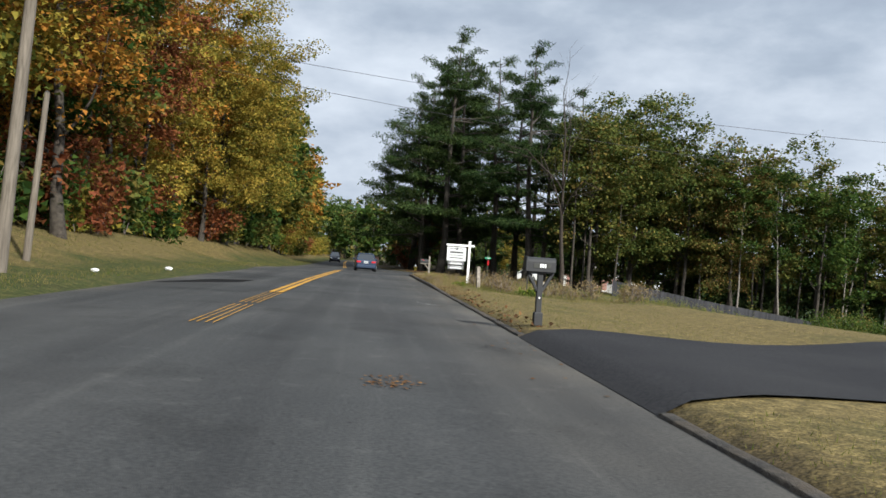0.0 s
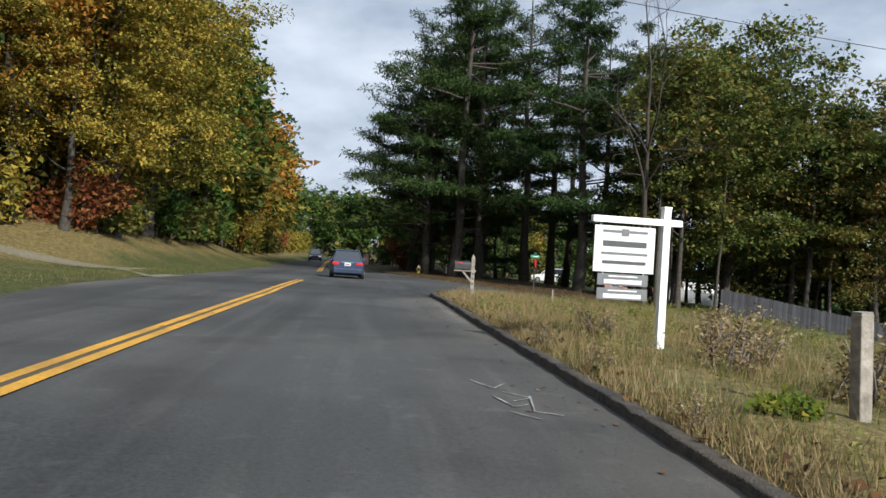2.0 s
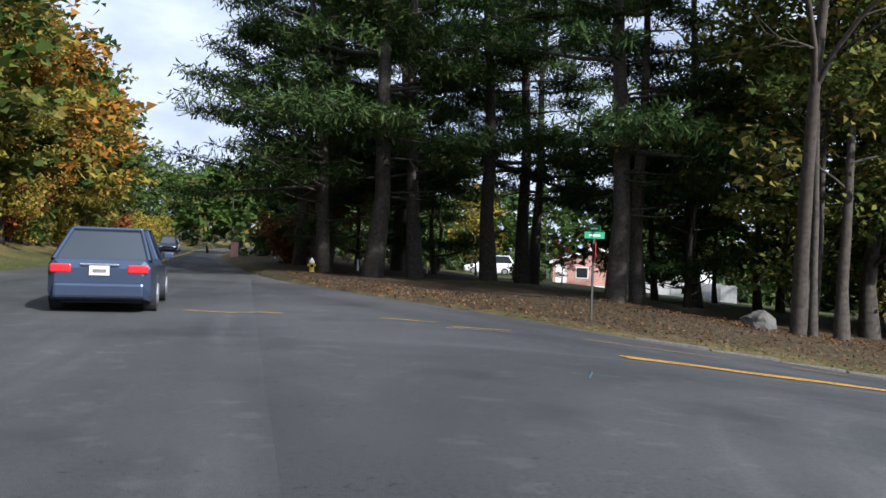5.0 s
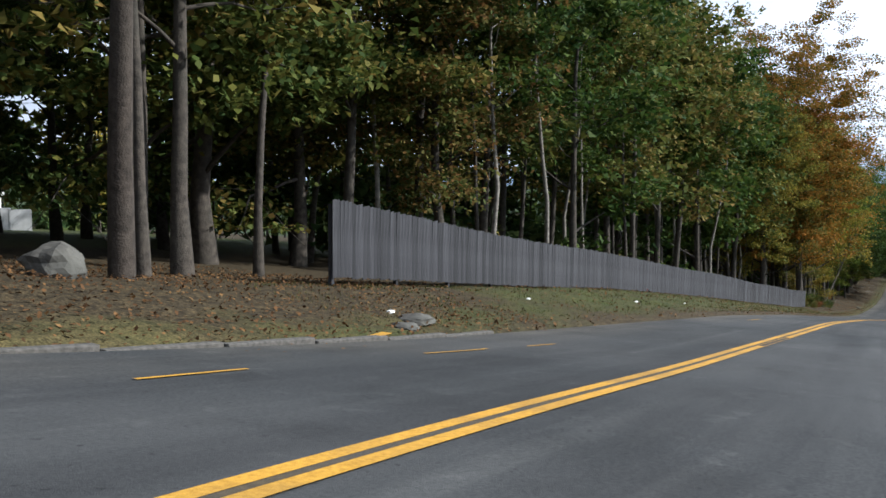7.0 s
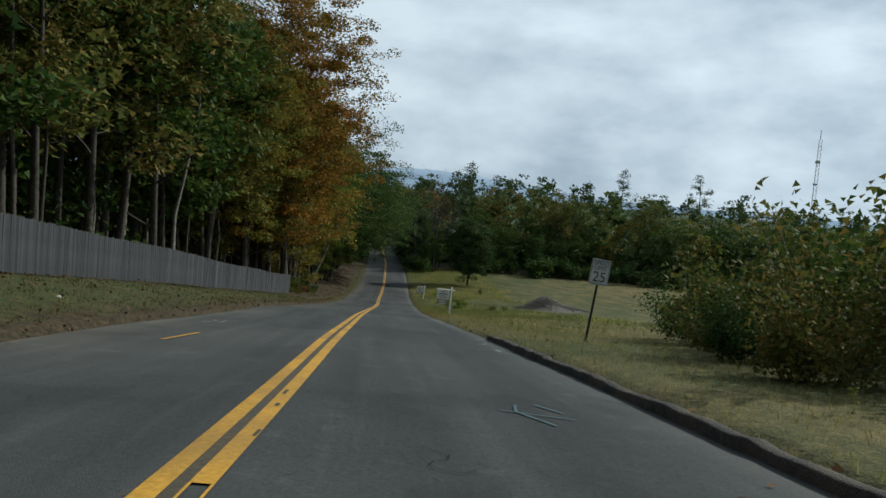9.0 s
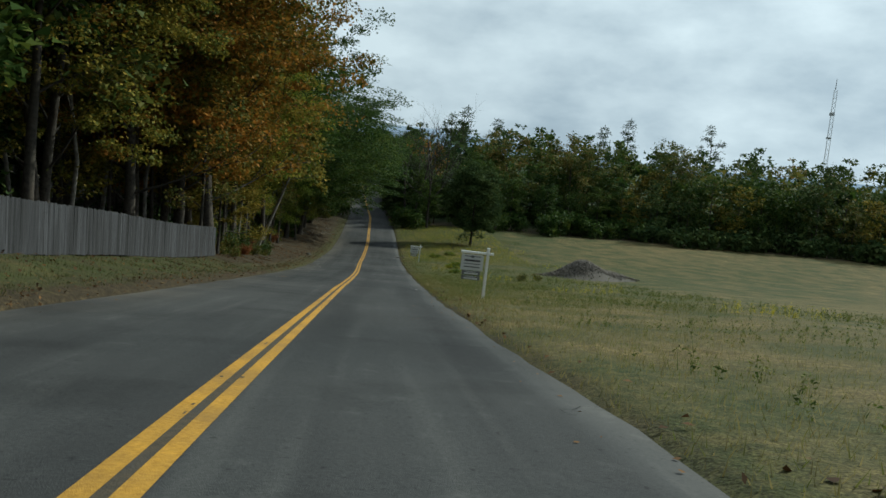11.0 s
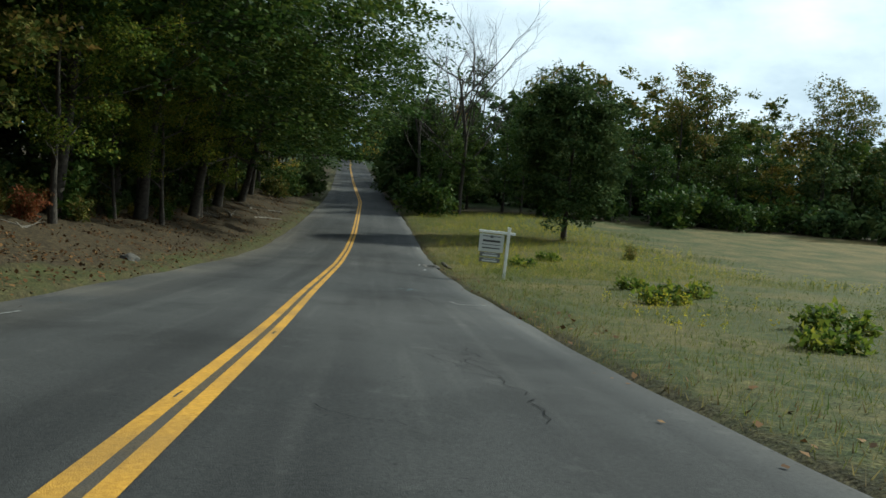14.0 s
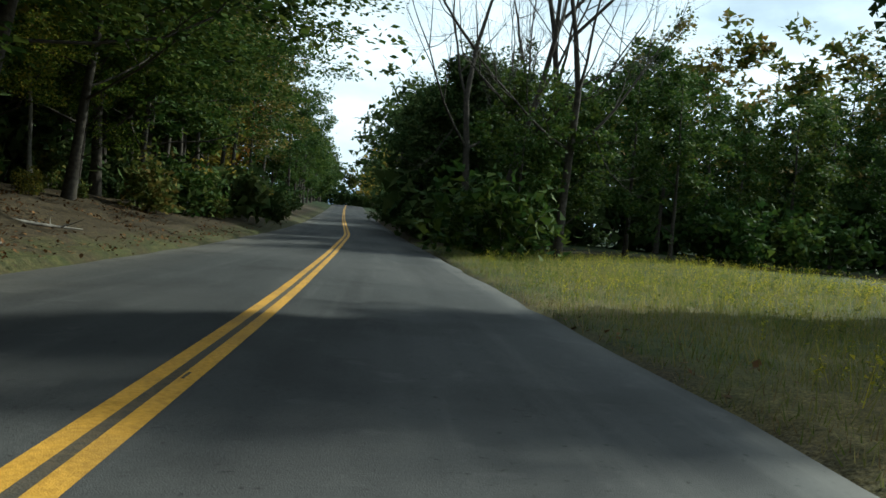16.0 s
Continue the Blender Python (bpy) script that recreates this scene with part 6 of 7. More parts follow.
def lathe(prof, segs=14):
    bm = bmesh.new()
    rows = [[bm.verts.new((r * math.cos(a), r * math.sin(a), z)) for a in np.linspace(0, 2 * math.pi, segs, endpoint=False)] for r, z in prof]
    for i in range(len(rows) - 1):
        for j in range(segs):
            k = (j + 1) % segs
            bm.faces.new((rows[i][j], rows[i][k], rows[i + 1][k], rows[i + 1][j]))
    bm.faces.new(rows[0][::-1])
    bm.faces.new(rows[-1])
    return bm


def hydrant(m):
    t = thing("hydrant", m, "yellow fire hydrant in the leafy verge", "hydrant")
    part("barrel", lathe([(0.17, 0), (0.17, 0.04), (0.12, 0.05), (0.115, 0.40), (0.15, 0.41), (0.15, 0.45), (0.12, 0.46)]), M_HYDRANT, t, smooth=False)
    part("bonnet", lathe([(0.135, 0.46), (0.13, 0.52), (0.09, 0.60), (0.04, 0.64), (0.03, 0.70)]), M_WHITE, t, "pale rounded bonnet")
    for s in (-1, 1):
        bm = lathe([(0.05, 0), (0.05, 0.06), (0.06, 0.06), (0.06, 0.09)], 10)
        bmesh.ops.transform(bm, matrix=pose(0.1 * s, 0, 0.34, 0, 90 * s, 0), verts=bm.verts)
        part("nozzle", bm, M_HYDRANT, t)
    bm = lathe([(0.07, 0), (0.07, 0.07), (0.08, 0.07), (0.08, 0.11)], 10)
    bmesh.ops.transform(bm, matrix=pose(0, -0.1, 0.32, 90, 0, 0), verts=bm.verts)
    part("nozzle", bm, M_BLACK, t)
    return t


hydrant(pose(4.3, 91.9, gz(4.3, 91.9)))


def street_sign(m):
    t = thing("street_sign", m, "green street name plates above a stop sign on a steel post", "sign")
    part("post", box(0.05, 0.04, 2.55, 0, 0, 1.1, 0.005), M_METAL_DARK, t)
    for rz, z, w in ((8, 2.22, 0.56), (98, 2.38, 0.5)):
        p = part("name_plate", box(w, 0.012, 0.16, 0, 0, 0, 0.003, pose(0, -0.03, z, 0, 0, rz)), M_GREEN_SIGN, t, "green street name plate")
        for s in (-1, 1):
            part("bar", box(0.30, 0.004, 0.035, 0, 0, 0, 0, pose(0, -0.03, z, 0, 0, rz) @ pose(0, s * 0.009, 0)), M_WHITE, p)
    bm = bmesh.new()
    bmesh.ops.create_cone(bm, cap_ends=True, segments=8, radius1=0.25, radius2=0.25, depth=0.012, matrix=pose(0.04, -0.04, 1.82, 90, 0, 66) @ pose(0, 0, 0, 0, 0, 22.5))
    st = part("stop_plate", bm, M_RED, t, "red octagonal stop plate")
    return t


street_sign(pose(9.42, 71.23, gz(9.42, 71.23) - 0.15))


def text_mesh(body, size, material, parent, m):
    cu = bpy.data.curves.new("lettering", "FONT")
    cu.body, cu.size, cu.align_x, cu.align_y, cu.extrude = body, size, "CENTER", "CENTER", 0.002
    tmp = bpy.data.objects.new("lettering", cu)
    scene.collection.objects.link(tmp)
    me = bpy.data.meshes.new_from_object(tmp.evaluated_get(bpy.context.evaluated_depsgraph_get()))
    bpy.data.objects.remove(tmp)
    me.materials.append(material)
    ob = new("lettering", me)
    ob.parent = parent
    ob.matrix_parent_inverse = Matrix()
    ob.matrix_basis = m
    return ob


def speed_sign(m):
    t = thing("speed_sign", m, "white speed limit 25 sign on a leaning brown steel post", "sign")
    part("post", box(0.06, 0.035, 2.25, 0, 0, 1.0, 0.006), M_METAL_DARK, t)
    p = part("plate", box(0.50, 0.012, 0.64, 0, -0.03, 1.83, 0.0), M_PANEL, t, "white plate with black speed limit lettering")
    part("border", box(0.46, 0.004, 0.012, 0, -0.038, 2.12), M_INK, p)
    part("border", box(0.46, 0.004, 0.012, 0, -0.038, 1.54), M_INK, p)
    for s in (-1, 1):
        part("border", box(0.012, 0.004, 0.59, s * 0.228, -0.038, 1.83), M_INK, p)
    for body, size, z in (("SPEED", 0.145, 2.05), ("LIMIT", 0.145, 1.93), ("25", 0.36, 1.70)):
        text_mesh(body, size, M_INK, p, pose(0, -0.042, z, 90, 0, 0))
    return t


speed_sign(pose(41.55, 58.77, gz(41.55, 58.77) - 0.05, 0, 0, -90) @ pose(0, 0, 0, 0, 6.0, 0) @ Matrix.Diagonal((0.88, 1, 0.92, 1)))


# ---- boulder, gravel heap, brush ----
def rock(name, m, r, seed, label, squash=0.75):
    bm = bmesh.new()
    bmesh.ops.create_icosphere(bm, subdivisions=3, radius=r)
    for v in bm.verts:
        k = 1 + 0.28 * noise.noise(v.co * (1.6 / r) + Vector((seed, 0, 0))) + 0.08 * noise.noise(v.co * (5 / r))
        v.co = Vector((v.co.x * k, v.co.y * k, v.co.z * k * squash))
    ob = part(name, bm, M_ROCK)
    ob.matrix_world = m
    return tagged(ob, label, "rock")


rock("boulder", pose(15.0, 72.7, gz(15.0, 72.7) + 0.15), 0.46, 3, "grey rounded boulder at the edge of the trees")
rock("rock", pose(19.4, 69.0, gz(19.4, 69.0) + 0.02), 0.34, 7, "flat grey stone in the leafy verge", 0.35)
rock("rock", pose(18.6, 68.7, gz(18.6, 68.7)), 0.26, 9, "flat grey stone in the leafy verge", 0.35)
rock("rock", pose(128.5, 70.9, gz(128.5, 70.9)), 0.25, 11, "pale stone at the road edge", 0.6)


def heap():
    rng = np.random.default_rng(12)
    n = 8000
    t = rng.uniform(0, 1, n)
    cx = 123.0 + t * 4.5 + rng.normal(size=n) * 1.0
    cy = 47.2 - t * 5.6 + rng.normal(size=n) * 1.1
    base = np.exp(-(((cx - 124.2) / 2.6) ** 2 + ((cy - 45.4) / 2.1) ** 2)) * 1.6 + np.exp(-(((cx - 127.0) / 2.6) ** 2 + ((cy - 42.4) / 2.4) ** 2)) * 0.7
    s = rng.uniform(0.025, 0.085, n) * (1 + (rng.uniform(0, 1, n) > 0.96) * 0.8)
    v, f = [], []
    unit = np.array([[1, 0, 0], [0, 1, 0], [-1, 0, 0], [0, -1, 0], [0, 0, 1], [0, 0, -1]], float)
    tri = np.array([[0, 1, 4], [1, 2, 4], [2, 3, 4], [3, 0, 4], [1, 0, 5], [2, 1, 5], [3, 2, 5], [0, 3, 5]])
    z = ground_z(cx, cy) + base
    for k in range(n):
        v.append(unit * s[k] * rng.uniform(0.6, 1.2, (6, 1)) + [cx[k], cy[k], z[k]])
        f.append(tri + 6 * k)
    ob = thing("rubble_heap", pose(0, 0, 0), "grey heap of rubble and gravel in the field", "heap", kind="stuff")
    mesh_arrays("stones", np.concatenate(v), np.concatenate(f), M_GRAVEL, ob)
    gx, gy = np.meshgrid(np.linspace(119, 133, 40), np.linspace(36, 52, 44), indexing="ij")
    b = np.exp(-(((gx - 124.2) / 2.6) ** 2 + ((gy - 45.4) / 2.1) ** 2)) * 1.6 + np.exp(-(((gx - 127.0) / 2.6) ** 2 + ((gy - 42.4) / 2.4) ** 2)) * 0.7
    i, j = np.meshgrid(np.arange(39), np.arange(43), indexing="ij")
    fq = np.stack([i * 44 + j, (i + 1) * 44 + j, (i + 1) * 44 + j + 1, i * 44 + j + 1], -1).reshape(-1, 4)
    mesh_arrays("core", np.stack([gx, gy, ground_z(gx, gy) + b * 1.02 - 0.16], -1).reshape(-1, 3), fq, M_GRAVEL, ob, True)


heap()

for x, y, s, k in ((33, 55.2, 0.78, B_ROAD[0]), (35.5, 54.0, 0.86, B_ROAD[1]), (38, 55.0, 0.8, B_ROAD[0]), (40.5, 53.2, 0.88, B_ROAD[1]), (43.5, 54.4, 0.75, B_ROAD[2]), (36.5, 51.0, 0.95, B_ROAD[0]), (41, 50.5, 1.0, B_ROAD[0]), (46.5, 54.8, 0.5, B_ROAD[1]), (31, 53.2, 0.8, B_ROAD[1]), (33.5, 57.2, 0.45, B_ROAD[2]), (36.8, 57.0, 0.4, B_ROAD[1]), (40, 56.2, 0.45, B_ROAD[2])):
    plant(k, x, y, s * 1.08, tall=s * 1.22, label="tangled roadside bush with vines and dull green leaf", category="shrub", group="bushes by the side road")
for x, y, s in ((17.5, 55.5, 0.3), (21, 54.0, 0.35), (24, 53.0, 0.45), (14.5, 54.0, 0.22), (12, 40, 0.3), (150, 51, 0.3), (108, 53.5, 0.24), (111, 52.0, 0.2)):
    plant(B_OLI, x, y, s, label="low scrubby bush in dry grass", category="shrub", group="scrub in the field")


for x, y, s, k in ((3.95, 28.6, 0.9, B_DRY), (4.1, 31.4, 1.0, B_DRY), (3.5, 33.2, 0.9, B_DRY), (4.4, 34.4, 0.8, B_DRY), (2.9, 36.0, 0.6, B_DRY), (5.9, 31.0, 0.9, B_DRY), (6.6, 29.4, 0.8, B_DRY), (7.6, 30.2, 1.0, B_DRY), (8.6, 28.8, 0.9, B_DRY),
                   (9.6, 30.6, 1.0, B_DRY), (7.0, 33.0, 0.8, B_DRY), (5.3, 37.5, 0.7, B_DRY), (6.8, 41.0, 0.7, B_DRY), (1.9, 32.5, 0.35, B_DRY), (1.8, 34.6, 0.4, B_DRY), (1.75, 29.8, 0.3, B_DRY), (1.85, 37.4, 0.35, B_DRY),
                   (4.7, 27.9, 0.9, B_DOCK), (5.0, 28.3, 0.8, B_DOCK), (2.6, 30.2, 0.6, B_DOCK), (6.2, 44.0, 0.7, B_DOCK), (129.5, 55.5, 1.6, B_DOCK), (131.5, 56.4, 1.3, B_DOCK), (126.5, 57.2, 1.4, B_DOCK), (118, 57.6, 1.2, B_DOCK), (121, 55.8, 1.5, B_DOCK), (110, 57.0, 1.3, B_DOCK), (143, 58.0, 1.4, B_DOCK), (147, 56.0, 1.5, B_DOCK)):
    plant(k, x, y, s, label=LBL[k.name.split(".")[0]], category="weed", group="weed clumps")


# ---- wooden fence ----
def build_fence():
    t = thing("fence", pose(0, 0, 0), "long weathered grey board fence stepping down the hill", "fence")
    rng = random.Random(17)
    bm = box(0.135, 0.022, 1.80, 0, 0, 0.90)
    for v in bm.verts:
        if v.co.z > 1:
            v.co.z += 0.012 if v.co.x > 0 else -0.012
    me = bpy.data.meshes.new("board")
    bm.to_mesh(me)
    bm.free()
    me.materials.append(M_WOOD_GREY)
    L0, L1 = (20.95, 72.1), (94.4, 72.75)
    TOPS = (0.915, 0.80, 0.75, 0.79, 0.86)
    FOOT = (0.15, 0.09, 0.015, 0.0, 0.05)
    length = math.hypot(L1[0] - L0[0], L1[1] - L0[1])
    n = int(length / 0.1325)
    rest = bmesh.new()
    for k in range(n):
        u = (k + 0.5) / n
        x, y = L0[0] + (L1[0] - L0[0]) * u, L0[1] + (L1[1] - L0[1]) * u
        hs = float(np.interp(u, [0, 0.1, 0.25, 0.7, 1.0], TOPS))
        z = gz(x, y) + float(np.interp(u, [0, 0.1, 0.25, 0.7, 1.0], FOOT)) + 0.03 * math.sin(x * 0.35) + rng.uniform(-0.02, 0.02)
        m = pose(x, y + rng.uniform(-0.003, 0.003), z, rng.uniform(-0.3, 0.3), rng.uniform(-0.4, 0.4), 0.5 + rng.uniform(-0.6, 0.6)) @ Matrix.Diagonal((1, 1, hs, 1))
        if k < 300:
            b = new("board", me)
            b.parent = t
            b.matrix_world = m
        else:
            tmp = box(0.135, 0.022, 1.80, 0, 0, 0.90, 0, m)
            mm = bpy.data.meshes.new("tmp")
            tmp.to_mesh(mm)
            tmp.free()
            rest.from_mesh(mm)
            bpy.data.meshes.remove(mm)
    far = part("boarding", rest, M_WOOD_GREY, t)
    tagged(far, kind="stuff")
    k = 0
    x = L0[0] + 0.05
    while x < L1[0]:
        y = L0[1] + (L1[1] - L0[1]) * (x - L0[0]) / (L1[0] - L0[0])
        u = (x - L0[0]) / (L1[0] - L0[0])
        tall = 1.8 * float(np.interp(u, [0, 0.1, 0.25, 0.7, 1.0], TOPS)) + float(np.interp(u, [0, 0.1, 0.25, 0.7, 1.0], FOOT)) - 0.06
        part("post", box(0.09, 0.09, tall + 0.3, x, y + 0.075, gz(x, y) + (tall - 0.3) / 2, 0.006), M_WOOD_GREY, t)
        x2 = min(x + 2.42, L1[0])
        z0, z1 = gz(x, y), gz(x2, y)
        for h in (0.4, tall - 0.22):
            sp = Soup()
            sp.tube([(x, y + 0.04, z0 + h), (x2, y + 0.04, z1 + h)], [0.035, 0.035], 4)
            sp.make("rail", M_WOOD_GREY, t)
        x += 2.42
    return t


build_fence()


# ---- poles, wires, mast ----
def utility_pole(m, h, r, label, arm=True):
    t = thing("utility_pole", m, label, "pole")
    sp = Soup()
    sp.tube([(0, 0, -0.3), (0, 0, h * 0.5), (0, 0, h)], [r, r * 0.85, r * 0.7], 10)
    sp.make("shaft", M_POLE, t, True)
    part("cap", lathe([(r * 0.72, h - 0.01), (r * 0.4, h + 0.03), (0.01, h + 0.05)], 10), M_METAL_DARK, t)
    if arm:
        part("crossarm", box(1.8, 0.09, 0.11, 0, 0.1, h - 0.5, 0.01), M_WOOD_POST, t)
        for s in (-0.8, -0.4, 0.4, 0.8):
            part("insulator", lathe([(0.03, 0), (0.05, 0.04), (0.03, 0.08), (0.04, 0.12)], 8), M_METAL, t).location = (s, 0.1, h - 0.45)
    return t


utility_pole(pose(-8.7, 17.5, gz(-8.7, 17.5), 0, 2.5, 0), 9.5, 0.15, "grey wooden utility pole leaning over the bank")
utility_pole(pose(-9.7, 21.4, gz(-9.7, 21.4), 0, 3, 0), 4.4, 0.10, "short cut-off grey wooden pole beside shrubs", False)
utility_pole(pose(-18.0, 49.5, gz(-18, 49.5)), 12.2, 0.16, "wooden utility pole among the trees")


def wire(a, b, sag, label="thin dark overhead wire across the road"):
    u = np.linspace(0, 1, 24)[:, None]
    p = np.array(a) * (1 - u) + np.array(b) * u
    p[:, 2] -= sag * 4 * (u * (1 - u))[:, 0]
    sp = Soup()
    sp.tube(p, np.full(24, 0.014), 5)
    return tagged(sp.make("wire", M_BLACK), label, "wire", "overhead wires")


wire((-18, 50, 13.6), (40, 49, 10.2), 1.0)
wire((-18, 50, 12.4), (40, 51, 7.6), 0.8)


def mast(x, y, z0, h):
    t = thing("radio_mast", pose(x, y, z0), "tall slender lattice radio mast far beyond the woods", "mast")
    legs = [(1.0, 0), (-0.5, 0.866), (-0.5, -0.866)]
    for a, b in legs:
        sp = Soup()
        sp.tube([(a * 1.1, b * 1.1, 0), (a * 0.9, b * 0.9, h)], [0.13, 0.10], 5)
        sp.make("leg", M_GREY_FENCE, t)
    for k in range(22):
        sp = Soup()
        z = h * k / 22
        for i in range(3):
            p, q = legs[i], legs[(i + 1) % 3]
            sp.tube([(p[0], p[1], z), (q[0], q[1], z + h / 22)], [0.06, 0.06], 4)
        sp.make("brace", M_GREY_FENCE, t)
    part("antenna", box(1.9, 1.9, 1.6, 0, 0, h * 0.79, 0.3), M_GREY_FENCE, t)
    part("antenna", box(1.8, 1.8, 1.0, 0, 0, h * 0.58, 0.25), M_GREY_FENCE, t)
    sp = Soup()
    sp.tube([(0, 0, h), (0, 0, h + 5)], [0.22, 0.15], 5)
    sp.make("spike", M_METAL, t)
    return t


mast(431.6, -137.4, -14, 53)


# ---- storm drain at the field edge ----
drain = thing("storm_drain", pose(140.1, 62.24, surf(140.1, 62.4) - 0.002, 0, 3.3, 0.8), "iron storm drain grate in a pale concrete frame", "drain")
for nm, sx, sy, cx, cy in (("frame", 1.5, 0.16, 0, 0.24), ("frame", 1.5, 0.10, 0, -0.27), ("frame", 0.22, 0.38, 0.64, -0.03), ("frame", 0.22, 0.38, -0.64, -0.03)):
    part(nm, box(sx, sy, 0.16, cx, cy, -0.06, 0.006), M_STONE_KERB, drain)
part("pit", box(1.1, 0.4, 0.02, 0, -0.03, -0.11, 0), M_TAR, drain, "dark drain pit")
for k in range(15):
    part("bar", box(0.022, 0.38, 0.03, -0.5 + k * 0.0715, -0.03, 0.0, 0.003), M_METAL_DARK, drain)
for k in range(5):
    part("rib", box(1.06, 0.014, 0.026, 0, -0.19 + k * 0.08, -0.002, 0.002), M_METAL_DARK, drain)


# ---- cars ----
def car(m, paint, label, suv=False, lamps="rear"):
    """A lofted body with a glass house, wheels, lamps and bumpers; the car looks along +y."""
    t = thing("car", m, label, "car")
    L, W, H = (4.6, 0.88, 1.46) if not suv else (4.7, 0.94, 1.75)
    belt = 0.92 if not suv else 1.06

    def loft(rows, name, material, parent, smooth=True):
        bm = bmesh.new()
        vs = [[bm.verts.new(p) for p in r] for r in rows]
        n = len(rows[0])
        for i in range(len(rows) - 1):
            for j in range(n):
                k = (j + 1) % n
                bm.faces.new((vs[i][j], vs[i][k], vs[i + 1][k], vs[i + 1][j]))
        bm.faces.new(vs[0][::-1])
        bm.faces.new(vs[-1])
        bmesh.ops.recalc_face_normals(bm, faces=bm.faces)
        return part(name, bm, material, parent, smooth=False)

    def ring(y, w, z0, z1):
        r = 0.12
        return [(-w + 0.06, y, z0), (-w, y, z0 + r), (-w, y, z1 - r), (-w + 0.10, y, z1), (w - 0.10, y, z1), (w, y, z1 - r), (w, y, z0 + r), (w - 0.06, y, z0)]

    h = L / 2
    body = loft([ring(-h, W * 0.80, 0.36, belt - 0.12), ring(-h + 0.10, W * 0.93, 0.26, belt + 0.02), ring(-h + 0.5, W, 0.20, belt + 0.06), ring(-0.6, W, 0.18, belt + 0.02), ring(0.9, W, 0.18, belt - 0.02),
                 ring(h - 0.55, W * 0.97, 0.20, belt - 0.14), ring(h - 0.12, W * 0.88, 0.26, belt - 0.24), ring(h, W * 0.72, 0.34, belt - 0.34)], "body", paint, t)
    rear = -h + (0.62 if not suv else 0.25)

    def hoop(y, w, z):
        return [(-w, y, z), (-w * 0.96, y, z + 0.02), (w * 0.96, y, z + 0.02), (w, y, z)]

    bm = bmesh.new()
    a = [(-W * 0.88, rear - 0.35 if not suv else rear - 0.1, belt), (W * 0.88, rear - 0.35 if not suv else rear - 0.1, belt), (W * 0.88, 1.15, belt - 0.03), (-W * 0.88, 1.15, belt - 0.03)]
    b = [(-W * 0.66, rear + 0.35, H), (W * 0.66, rear + 0.35, H), (W * 0.66, 0.35, H), (-W * 0.66, 0.35, H)]
    va, vb = [bm.verts.new(p) for p in a], [bm.verts.new(p) for p in b]
    for j in range(4):
        k = (j + 1) % 4
        bm.faces.new((va[j], va[k], vb[k], vb[j]))
    bm.faces.new(va[::-1])
    bm.faces.new(vb)
    bmesh.ops.recalc_face_normals(bm, faces=bm.faces)
    part("glasshouse", bm, M_GLASS, t, "dark tinted glass")
    part("roof", box(W * 1.36, 0.35 - rear - 0.30, 0.06, 0, (0.35 + rear + 0.33) / 2, H + 0.015, 0.025), paint, t)
    for s in (-1, 1):
        for y0, z0, y1, z1 in ((rear - 0.33 if not suv else rear - 0.08, belt, rear + 0.36, H), (1.13, belt - 0.03, 0.36, H), (-0.25, belt, -0.25, H)):
            sp = Soup()
            sp.tube([(s * W * 0.885, y0, z0), (s * W * 0.665, y1, z1)], [0.05, 0.045], 5)
            sp.make("pillar", paint, t)
        part("mirror", box(0.2, 0.1, 0.13, s * (W + 0.08), 0.75, belt + 0.06, 0.03), paint, t)
        for y in (-h + 0.92, h - 0.9):
            bm = bmesh.new()
            bmesh.ops.create_cone(bm, cap_ends=True, segments=20, radius1=0.33, radius2=0.33, depth=0.22, matrix=pose(s * (W - 0.10), y, 0.33, 0, 90, 0))
            w = part("wheel", bm, M_TYRE, t, "black tyre")
            bm = bmesh.new()
            bmesh.ops.create_cone(bm, cap_ends=True, segments=14, radius1=0.20, radius2=0.18, depth=0.03, matrix=pose(s * (W + 0.015), y, 0.33, 0, 90, 0))
            part("rim", bm, M_METAL, w, "grey alloy rim")
        part("tail_lamp", box(0.34, 0.16, 0.15, s * (W * 0.70), -h + 0.06, belt - 0.13, 0.03), M_TAIL, t, "red tail lamp")
        part("head_lamp", box(0.36, 0.22, 0.13, s * (W * 0.66), h - 0.12, belt - 0.34, 0.03), M_HEADLAMP, t, "clear head lamp")
    part("trunk_strip", box(0.62, 0.03, 0.035, 0, -h - 0.0, belt - 0.06, 0.008), M_CHROME, t)
    p = part("number_plate", box(0.32, 0.02, 0.16, 0, -h - 0.012, belt - 0.16, 0.003), M_PANEL, t, "pale number plate")
    part("bar", box(0.22, 0.006, 0.06, 0, -h - 0.024, belt - 0.165), M_INKGREY, p)
    part("bumper", box(W * 1.66, 0.16, 0.26, 0, -h + 0.03, 0.42, 0.05), paint, t)
    part("bumper", box(W * 1.5, 0.16, 0.24, 0, h - 0.03, 0.42, 0.05), paint, t)
    part("grille", box(W * 0.9, 0.05, 0.12, 0, h + 0.04, 0.52, 0.015), M_BLACK, t)
    part("underside", box(W * 1.5, L * 0.8, 0.10, 0, 0, 0.22, 0.02), M_BLACK, t)
    return t


car(pose(-1.2, 70.0, surf(-1.2, 70.0), 0, 0, 2), M_CAR_BLUE, "slate blue four-door sedan with red tail lamps on the road")
car(pose(-6.9, 147.0, surf(-6.9, 147.0), 0, 0, 183), M_CAR_DARK, "dark blue utility car facing down the road", True)
car(pose(-7.4, 158.0, surf(-7.4, 158.0), 0, 0, 183), M_CAR_WHITE, "white sedan facing down the road")
car(pose(23.4, 127.0, gz(23.4, 127.0), 0, 0, 70), M_CAR_WHITE, "white car parked by the house", True)


